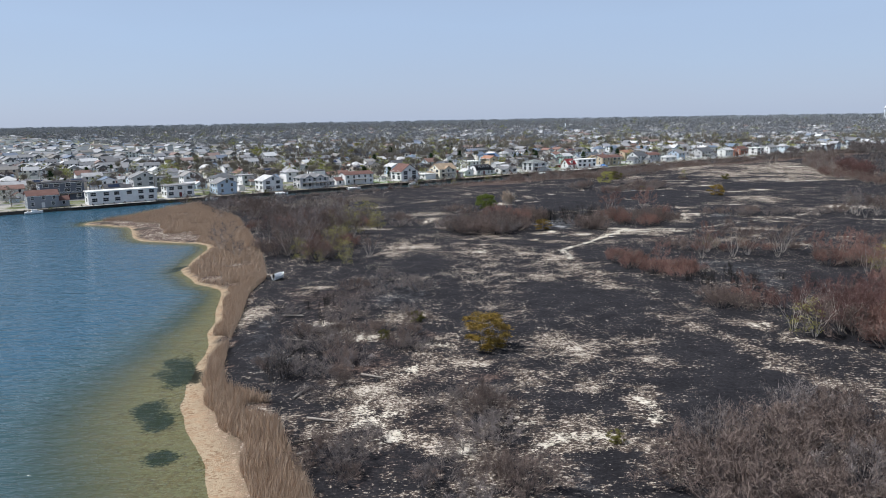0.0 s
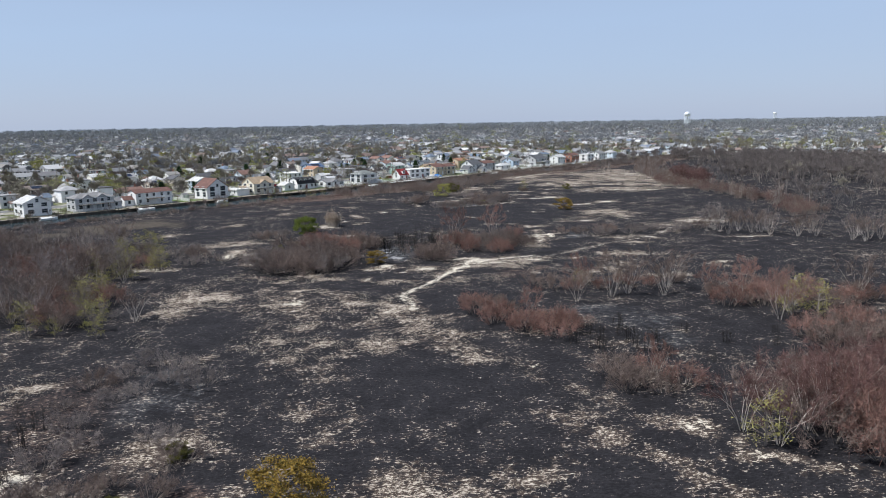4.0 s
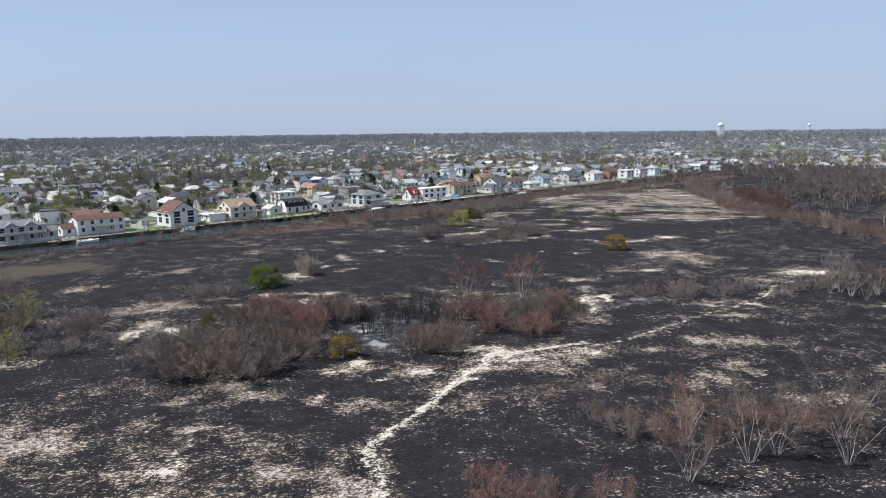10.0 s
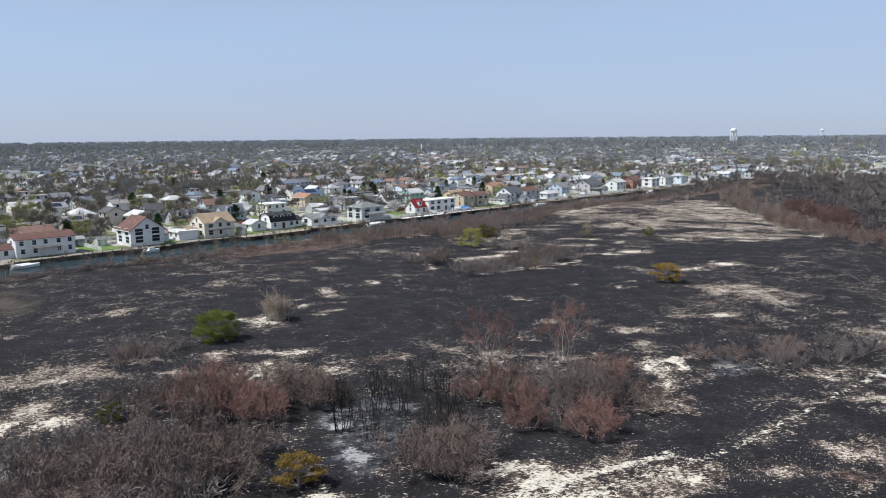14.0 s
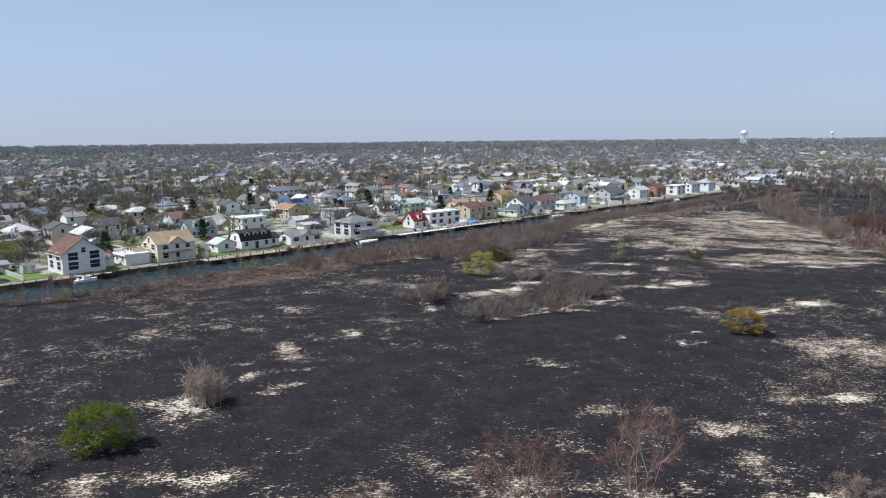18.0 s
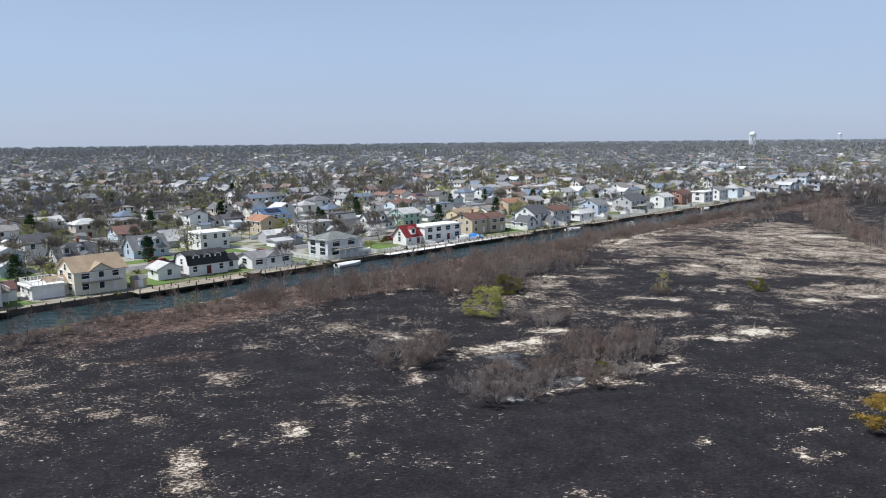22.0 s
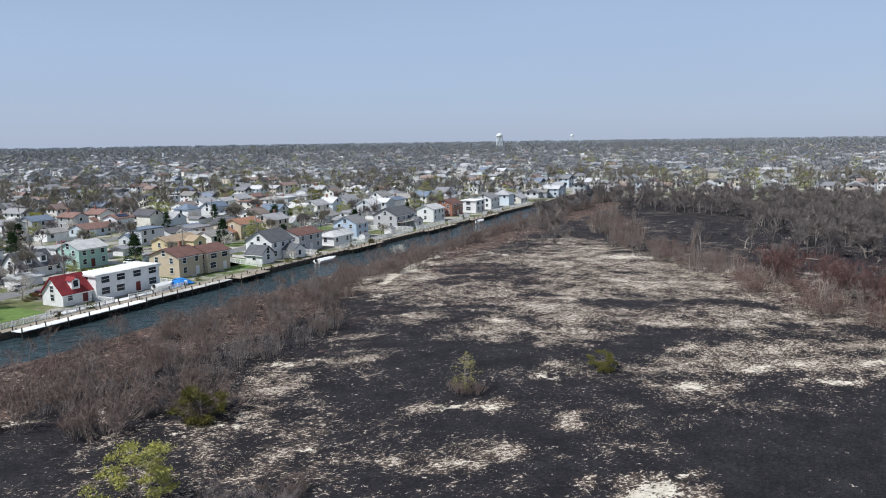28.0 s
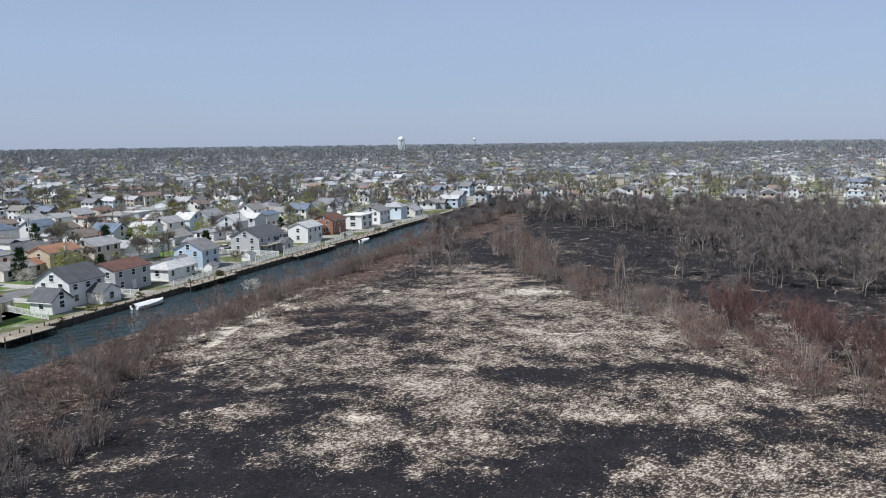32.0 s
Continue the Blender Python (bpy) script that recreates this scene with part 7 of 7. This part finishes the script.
# wooded distance up to the horizon
crown = leafy_shape(rf_, 9, 13, 12, 40, 5.0, 0.1)[1]
n = 6400
d, a = 2300 + 2400 * rf_.uniform(0, 1, n) ** 0.75, np.radians(rf_.uniform(-40, 76, n))
rows = np.column_stack([90 + d * np.sin(a), 340 + d * np.cos(a), np.full(n, TOWN_Z), rf_.uniform(0, 6.28, n), rf_.uniform(0.9, 1.5, n), rf_.uniform(0.9, 1.15, n) * (1 + 0.75 * smooth(d, 3300, 4500))])
rows = rows[np.hypot(rows[:, 0] - 114, rows[:, 1] - 368) < 4700]
# aerial haze is painted into the crowns' blue-grey base colour
DISTANT_HAZED = fibre("distant_bare_woods", [(0.2, 0.22, 0.245), (0.26, 0.28, 0.305), (0.23, 0.25, 0.265)])
tagged(new("far_woods", spread_mesh("far_woods", [(crown[0], crown[1], 0)], rows, np.zeros(len(rows), int), [DISTANT_HAZED], rf_)), "wooded horizon, blue-grey with painted haze", "woods", kind="stuff")

# water towers and a stack over the roofs
def water_tower(x, y, high, wide, label):
    ob = new("water_tower")
    ob.matrix_basis = pose(x, y, TOWN_Z)
    r = wide / 2
    part("tank", mesh("tank", *lathe([(0.1, high), (r * 0.5, high - r * 0.12), (r * 0.85, high - r * 0.4), (r, high - r * 0.8), (r * 0.9, high - r * 1.2), (r * 0.5, high - r * 1.5), (0.1, high - r * 1.6)], 20), STEEL, None, True), ob)
    part("riser", mesh("riser", *tube((0, 0, 0), (0, 0, high - r * 1.5), r * 0.18, r * 0.18, 10), STEEL), ob)
    for i in range(8):
        a = 2 * math.pi * i / 8
        part("leg", mesh("leg", *tube((r * math.cos(a), r * math.sin(a), -0.3), (r * 0.92 * math.cos(a), r * 0.92 * math.sin(a), high - r), r * 0.07, r * 0.07, 6), STEEL), ob)
    part("catwalk", mesh("catwalk", *lathe([(r * 1.0, high - r * 0.95), (r * 1.1, high - r * 0.95), (r * 1.1, high - r * 0.85), (r * 1.0, high - r * 0.85)], 20), STEEL), ob)
    return tagged(ob, label, "water tower")


for u, v, l, w in ((416, 1000, 90, 42), (500, 985, 70, 40), (330, 1180, 80, 40)):
    house(u, v, l, w, 1, WHITE, R_PALE, "flat", 0, label="long low white commercial building with flat roof", pane=False, glass="wide")
water_tower(1426, 2452, 52, 21, "white water tower on legs above the roofs")
water_tower(2710, 3733, 52, 17, "distant white water tower on the horizon")
stack_ob = tagged(new("radio_mast", mesh("radio_mast", *tube((0, 0, -0.3), (0, 0, 19), 1.6, 1.3, 8), STEEL)), "slim white mast above the distant trees", "mast")
stack_ob.matrix_basis = pose(266, 1641, TOWN_Z)

# bulkhead, its piles and the walk behind it
bulk = new("bulkhead")
part("sheeting", mesh("sheeting", *join(*[([(*town(a, -0.15), -2.2), (*town(b, -0.15), -2.2), (*town(b, 0.3), -2.2), (*town(a, 0.3), -2.2), (*town(a, -0.15), TOWN_Z), (*town(b, -0.15), TOWN_Z), (*town(b, 0.3), TOWN_Z), (*town(a, 0.3), TOWN_Z)], box(0, 1, 0, 1, 0, 1)[1]) for a, b in ((-700, 900),)]), DARKWOOD), bulk)
pile_me = mesh("pile", *tube((0, 0, -2.2), (0, 0, 1.2), 0.16, 0.15, 7), DARKWOOD)
for u in np.arange(-225, 365, 3.0):
    part("pile", pile_me, bulk, "", pose(*town(u, -0.35), 0))
tagged(bulk, "dark timber bulkhead along the canal", "bulkhead", kind="structure")
plank_ob = tagged(new("pavement_boardwalk", mesh("boardwalk", *([(*town(a, v), z) for z in (TOWN_Z - 0.1, TOWN_Z + 0.06) for a, v in ((-700, -0.2), (900, -0.2), (900, 2.3), (-700, 2.3))], box(0, 1, 0, 1, 0, 1)[1]), TIMBER)), "weathered timber walk on top of the bulkhead", "boardwalk", kind="structure")



# ---- docks, boats, cars and small things along the canal ----
GRASS = plain("mown_lawn", (0.1, 0.16, 0.04), 0.95, 0.8, 0.35)
lawn_me = []
for u0, u1, v0, v1 in ((22, 48, 41, 47), (16, 26, 4, 20), (93, 106, 8, 22), (141, 160, 40, 47), (160, 172, 6, 20), (186, 206, 41, 47), (-12, -8, 3, 16), (242, 258, 40, 47), (165, 178, 12, 22), (-38, -28, 4, 22), (205, 214, 38, 44), (60, 72, 40, 46), (-8, 12, 40, 46), (220, 228, 5, 20), (44, 48, 5, 22)):
    lawn_me.append(([(*town(a, b), TOWN_Z + 0.015) for a, b in ((u0, v0), (u1, v0), (u1, v1), (u0, v1))], [(0, 1, 2, 3)]))
tagged(new("ground_lawns", mesh("lawn", *join(*lawn_me), GRASS)), "green mown lawns between the canal houses", "lawn", kind="structure")


def at_town(u, v, turn=0.0, z=TOWN_Z):
    return pose(*town(u, v), z, 0, 0, TOWN_TURN + turn)


post_me = mesh("post", *tube((0, 0, -2.2), (0, 0, 1.3), 0.14, 0.13, 6), DARKWOOD)


def dock(u0, u1, v0, v1, top, label, posts=True):
    """A timber dock: deck boards on piles."""
    ob = new("dock")
    ob.matrix_basis = at_town((u0 + u1) / 2, (v0 + v1) / 2, 0, 0)
    l, w = u1 - u0, v1 - v0
    n = max(2, int(l / 1.2))
    for i in range(n):
        a = -l / 2 + l * i / n
        part("plank", mesh("plank", *box(a + 0.02, a + l / n - 0.02, -w / 2, w / 2, TOWN_Z - 0.05 + 0.012 * (i % 2), TOWN_Z + 0.1 + 0.012 * (i % 2)), top), ob)
    for i in range(max(2, int(l / 4))):
        for s in (-1, 1):
            part("post", post_me, ob, "", pose(-l / 2 + 0.3 + (l - 0.6) * i / (max(2, int(l / 4)) - 1), s * (w / 2 - 0.05), 0.4))
    return tagged(ob, label, "dock", "docks")


for u0, u1, v0, v1, top in ((13, 42, -4.2, -0.4, TIMBER), (92, 122, -3.2, -0.4, TRIM), (122, 150, -2.6, -0.4, CONCRETE), (104, 139, 2.5, 5.0, TRIM), (-30, -14, -2.4, -0.4, TIMBER), (48, 68, -2.4, -0.4, TIMBER), (152, 164, -3.4, -0.4, TIMBER), (206, 226, -2.2, -0.4, TIMBER), (258, 284, -2.4, -0.4, TIMBER), (-72, -62, -3.0, -0.4, TIMBER), (-196, -160, -2.2, -0.4, CONCRETE), (300, 330, -2.2, -0.4, TIMBER)):
    dock(u0, u1, v0, v1, top, "white-topped dock along the canal" if top is TRIM else "pale concrete-topped dock along the canal" if top is CONCRETE else "weathered timber dock along the canal")


def boat(u, v, length, turn, cover, label):
    """A moored motor boat: hull, deck, cabin or cover, windscreen, outboard engine."""
    ob = new("motor_boat")
    ob.matrix_basis = at_town(u, v, turn, WATER_Z)
    st, w = [], length * 0.17
    for k, (x, half, keel) in enumerate(((-0.5, 0.9, -0.25), (-0.2, 1.0, -0.3), (0.15, 0.95, -0.28), (0.38, 0.55, -0.12), (0.5, 0.04, 0.5))):
        st.append([(x * length, -half * w, 0.75 + 0.1 * k), (x * length, -half * w * 0.75, 0.1), (x * length, 0, keel), (x * length, half * w * 0.75, 0.1), (x * length, half * w, 0.75 + 0.1 * k)])
    v_ = [p for r in st for p in r]
    f_ = [(5 * i + j, 5 * i + 5 + j, 5 * i + 6 + j, 5 * i + 1 + j) for i in range(4) for j in range(4)] + [(0, 1, 2, 3, 4)] + [(5 * i + 4, 5 * i + 9, 5 * i + 5, 5 * i) for i in range(4)]
    part("hull", mesh("hull", v_, f_, GELCOAT), ob)
    if cover:
        part("cover", mesh("cover", *extrude([(-w * 0.95, 0.85), (w * 0.95, 0.85), (w * 0.45, 1.2), (0, 1.4), (-w * 0.45, 1.2)], -length * 0.48, length * 0.18), GELCOAT), ob, "white shrink-wrap cover")
    else:
        part("cabin", mesh("cabin", *join(extrude([(-w * 0.65, 0.9), (w * 0.65, 0.9), (w * 0.5, 1.7), (-w * 0.5, 1.7)], -length * 0.12, length * 0.2)), GELCOAT), ob)
        part("windscreen", mesh("windscreen", *box(length * 0.2, length * 0.215, -w * 0.5, w * 0.5, 1.05, 1.6), GLASS), ob)
        part("seat", mesh("seat", *box(-length * 0.35, -length * 0.28, -w * 0.6, w * 0.6, 0.8, 1.25), TRIM), ob)
    part("outboard", mesh("outboard", *join(box(-length * 0.56, -length * 0.5, -0.2, 0.2, 0.6, 1.3), box(-length * 0.54, -length * 0.52, -0.07, 0.07, -0.3, 0.6)), RUBBER), ob)
    return tagged(ob, label, "boat", "moored boats")


for u, v, length, turn, cover in ((76, -3.2, 9.5, 4, True), (190, -3.2, 9, -3, True), (-60, -4.6, 8, 3, True), (-22, -3.8, 6, 0, False), (-100, -2.6, 7, 0, True), (-135, -2.6, 6.5, 0, False), (304, -3.8, 7, 0, True), (-210, -2.6, 7, 0, False)):
    boat(u, v, length, turn, cover, "white motor boat under winter cover at the bulkhead" if cover else "open white motor boat moored at the bulkhead")
for u, v, length in ((90, 7, 6.5), (134, 4.6, 6.5)):
    o = boat(u, v, length, 0, True, "white covered boat stored on the dock")
    o.matrix_basis = at_town(u, v, 8, TOWN_Z + 0.35)

# cars
CAR_PAINT = plain("car_paint", (0.5, 0.5, 0.5), 0.3)
nt = CAR_PAINT.node_tree
oi = nt.nodes.new("ShaderNodeObjectInfo")
nt.links.new(ramp(nt, oi.outputs["Random"], [(0.0, (0.75, 0.75, 0.75)), (0.22, (0.03, 0.03, 0.035)), (0.4, (0.3, 0.31, 0.32)), (0.58, (0.75, 0.75, 0.74)), (0.72, (0.28, 0.02, 0.02)), (0.8, (0.04, 0.08, 0.2)), (0.9, (0.5, 0.5, 0.5))], True), nt.nodes["Principled BSDF"].inputs["Base Color"])
TAIL_RED = plain("tail_lamp_red", (0.35, 0.02, 0.02), 0.3)
CAR = new("car")
part("body", mesh("body", *join(extrude([(-0.88, 0.35), (0.88, 0.35), (0.92, 0.6), (0.86, 0.95), (-0.86, 0.95), (-0.92, 0.6)], -2.25, 2.25), extrude([(-0.7, 1.42), (0.7, 1.42), (0.62, 1.5), (-0.62, 1.5)], -1.3, 0.6)), CAR_PAINT), CAR)
cabin_v = [(-1.75, -0.82, 0.95), (1.15, -0.82, 0.95), (1.15, 0.82, 0.95), (-1.75, 0.82, 0.95), (-1.3, -0.68, 1.43), (0.5, -0.68, 1.43), (0.5, 0.68, 1.43), (-1.3, 0.68, 1.43)]
part("glasshouse", mesh("glasshouse", cabin_v, box(0, 1, 0, 1, 0, 1)[1], GLASS), CAR)
wheel_me = mesh("wheel", *tube((0, -0.1, 0), (0, 0.1, 0), 0.33, 0.33, 12), RUBBER)
for x in (-1.4, 1.4):
    for y in (-0.82, 0.82):
        part("wheel", wheel_me, CAR, "", pose(x, y, 0.33))
        part("headlight" if x > 0 else "taillight", mesh("lamp", *box(-0.03, 0.03, -0.15, 0.15, 0.65, 0.82), TRIM if x > 0 else TAIL_RED), CAR, "", pose(2.25 if x > 0 else -2.25, y * 0.75, 0))
rc = np.random.default_rng(3)
spots = [(116, 24, 90), (119, 36.5, 0), (172, 29.8, 0), (214, 46, 90), (217, 47, 0), (-6, 22, 0), (-63, 26, 90), (-90, 24, 90), (160, 27, 0), (60, 24, 90), (40, 25, 90), (90, 26, 90)]
for sv in STREETS[:4]:
    for _ in range(14):
        spots.append((rc.uniform(-230, 390), sv + rc.choice((-2.7, 2.7)), 0))
for u, v, c in taken[:38]:
    if rc.uniform() < 0.5:
        spots.append((u + 7, v + (c if v < 33 else -c) * 0.9, 90))
for u, v, turn in spots:
    o = copy_thing(CAR, Matrix.Identity(4))
    o.matrix_basis = at_town(u, v, turn + rc.choice((0, 180)) + rc.uniform(-2, 2), TOWN_Z + 0.035)
    tagged(o, "parked car on the residential street" if turn == 0 else "parked car in a house driveway", "car", "parked cars")


def fence(u0, v0, u1, v1, high, label, m=TRIM):
    """A vinyl fence: posts, and panels of pickets between two rails."""
    ob = new("fence")
    length = math.hypot(u1 - u0, v1 - v0)
    ob.matrix_basis = at_town(u0, v0, math.degrees(math.atan2(v1 - v0, u1 - u0)))
    n = max(1, round(length / 2.4))
    for i in range(n + 1):
        part("post", mesh("post", *box(-0.07, 0.07, -0.07, 0.07, -0.2, high + 0.12), m), ob, "", pose(length * i / n, 0, 0))
    for i in range(n):
        a, b = length * i / n + 0.07, length * (i + 1) / n - 0.07
        k = int((b - a) / 0.24)
        tagged(part("picket_panel", mesh("picket_panel", *join(box(a, b, -0.03, 0.03, 0.15, 0.25), box(a, b, -0.03, 0.03, high - 0.2, high - 0.1), *[box(p - 0.05, p + 0.05, -0.02, 0.02, 0.08, high) for p in np.linspace(a + 0.1, b - 0.1, k)]), m), ob), kind="stuff")
    return tagged(ob, label, "fence", "fences")


for row in ((92, 2.6, 118, 2.6, 1.2), (92, 2.6, 92, 22, 1.3), (118, 2.6, 118, 8, 1.2), (48, 2.6, 66, 2.6, 1.0), (168, 3, 172, 20, 1.5), (222, 4, 224, 22, 1.8), (243, 3, 256, 3, 1.8), (256, 3, 256, 24, 1.8), (302, 5, 312, 5, 2.0), (-88, 2.8, -66, 2.8, 1.1), (70, 3, 70, 22, 1.5), (-35, 3, -35, 22, 1.4), (140, 3, 140, 12, 1.2), (194, 3, 194, 20, 1.4)):
    fence(*row, "white vinyl picket fence beside a canal house")

for row in ((206, 2.6, 240, 2.6, 1.5), (258, 2.6, 282, 2.6, 1.9), (286, 2.6, 300, 2.6, 1.2), (322, 2.6, 350, 2.6, 1.6), (356, 2.6, 384, 2.6, 1.4), (70, 2.6, 91, 2.6, 1.4), (122, 2.6, 139, 2.6, 1.1)):
    fence(*row, "solid white vinyl fence along the bulkhead")

POLE = new("utility_pole")
part("pole", mesh("pole", *tube((0, 0, -0.3), (0, 0, 10.5), 0.16, 0.11, 7), TIMBER), POLE)
part("crossarm", mesh("crossarm", *box(-1.1, 1.1, -0.06, 0.06, 9.6, 9.75), TIMBER), POLE)
part("transformer", mesh("transformer", *tube((0.35, 0, 7.6), (0.35, 0, 8.6), 0.26, 0.26, 8), CONCRETE), POLE)
for sv in STREETS[:3]:
    for u in np.arange(-230, 400, 40):
        o = copy_thing(POLE, Matrix.Identity(4))
        o.matrix_basis = at_town(u + rc.uniform(-4, 4), sv + 5.2, 90)
        tagged(o, "wooden utility pole with crossarm along the street", "utility pole", "utility poles")


def shed(u, v, l, w, m, label):
    ob = new("garden_shed")
    ob.matrix_basis = at_town(u, v)
    part("wall", mesh("wall", *gable_walls(l, w, 2.1, 0.7), m), ob)
    part("roof", mesh("roof", *extrude(chevron(w, 2.1, 0.7, 0.2, 0.1), -l / 2 - 0.15, l / 2 + 0.15), shingle(R_GREY)), ob)
    part("door", DOOR_ME["white"], ob, "", pose(0, -w / 2, 0.02))
    return tagged(ob, label, "shed", "sheds")


for u, v, l, w, c in ((17, 5, 3, 2.6, TANW), (62, 17, 3, 3, WHITE), (-30, 16, 3, 3, GREYW), (226, 6, 3, 2.5, WHITE), (172, 20, 3, 3, TANW), (95, 26, 3, 2.6, GREYW), (247, 8, 3.2, 3, WHITE), (-112, 20, 3, 3, WHITE)):
    shed(u, v, l, w, siding(c), "small pale garden shed behind a canal house")
# blue tarpaulin over a boat or pool on the dock
tv_, tf_ = [], []
for i in range(9):
    for j in range(7):
        x, y = (i - 4) / 4, (j - 3) / 3
        tv_.append((x * 3.6, y * 2.4, 1.5 * max(0.0, 1 - 0.75 * (x * x + y * y)) + 0.12 * math.sin(5 * x + 3 * y) + 0.14))
tf_ = [(i * 7 + j, i * 7 + j + 7, i * 7 + j + 8, i * 7 + j + 1) for i in range(8) for j in range(6)]
o = tagged(new("tarpaulin", mesh("tarpaulin", tv_, tf_, TARP)), "bright blue tarpaulin draped over a stack on the dock", "tarpaulin")
o.matrix_basis = at_town(139.5, 5.4)
# a white dinghy washed up behind the reeds
o = boat(0, 0, 4.2, 0, True, "small white dinghy lying behind the reeds")
o.matrix_basis = pose(-38, 171, float(ground_z(-38, 171)) + 0.3, 8, 0, 70)
# yard trees that stand out
for kind, u, v, size in (("spring", 22, 70, 1.2), ("spring", 4, 27, 0.9), ("cone", -3, 30, 0.9), ("willow", 101, 66, 0.9), ("willow", 55, 82, 0.7), ("cone", 150, 84, 1.0), ("blossom", 243, 42, 1.0), ("blossom", 215, -14, 0.7), ("blossom", 182, 3.4, 0.5), ("willow", 96, 12, 0.35), ("spring", 262, 60, 1.4), ("spring", 140, 44, 0.5), ("cone", 89, 199, 1.3), ("spring", 36, 137, 1.3), ("willow", 161, 236, 1.2), ("willow", 205, 150, 1.1), ("willow", 60, 215, 1.4), ("spring", -20, 120, 1.5), ("spring", -60, 90, 1.4), ("spring", -48, 62, 1.2), ("willow", 300, 190, 1.3), ("spring", 120, 160, 1.4), ("spring", 250, 130, 1.5), ("willow", 340, 110, 1.2), ("spring", 390, 70, 1.4), ("spring", -110, 150, 1.5), ("willow", 10, 300, 1.5), ("willow", 130, 330, 1.6), ("willow", 270, 350, 1.5)):
    put(GREEN[kind], *town(u, v), size, None, 1, {"spring": "tree in fresh yellow-green leaf beside a house", "cone": "dark green conifer beside a house", "willow": "bright yellow-green budding tree in a yard", "blossom": "white blossoming tree near the canal"}[kind], "tree", "yard trees", TOWN_Z if v > 0 else None)
for _ in range(26):
    put(BARE[rc.integers(3)], *town(rc.normal(52, 30), rc.normal(178, 26)), rc.uniform(1.0, 1.5), None, 1, "tall bare tree in a stand between houses", "tree", "town trees", TOWN_Z)
for u, v in ((-22, 31), (-55, 27), (-36, 28), (70, 20), (92, 24), (60, 6), (118, 60), (200, 80), (236, 5)):
    put(BARE[rc.integers(3)], *town(u, v), rc.uniform(0.7, 1.1), None, 1, "bare yard tree close to the canal houses", "tree", "town trees", TOWN_Z)
for u, v in ((18, -22), (-12, -28), (-36, -28), (22, -24), (14, -23)):
    put(GREEN["sparse"], *town(u, v), 0.7, None, 0.8, "yellow budding shrub on the canal bank", "shrub", "canal bank shrubs")
for _ in range(70):
    a, b, c = taken[rc.integers(len(HOMES))]
    put(GREEN["olive"], *town(a + rc.uniform(-c, c), b + rc.choice((-1, 1)) * (c - 1.2)), rc.uniform(0.25, 0.45), None, rc.uniform(0.8, 1.1), "small clipped evergreen bush beside a house wall", "bush", "yard bushes", TOWN_Z)
for o in (CAR, POLE):
    for c in list(o.children_recursive) + [o]:
        bpy.data.objects.remove(c)

# the plants that the copies were taken from are no longer needed
for o in PROTOTYPES:
    for c in list(o.children_recursive) + [o]:
        bpy.data.objects.remove(c)
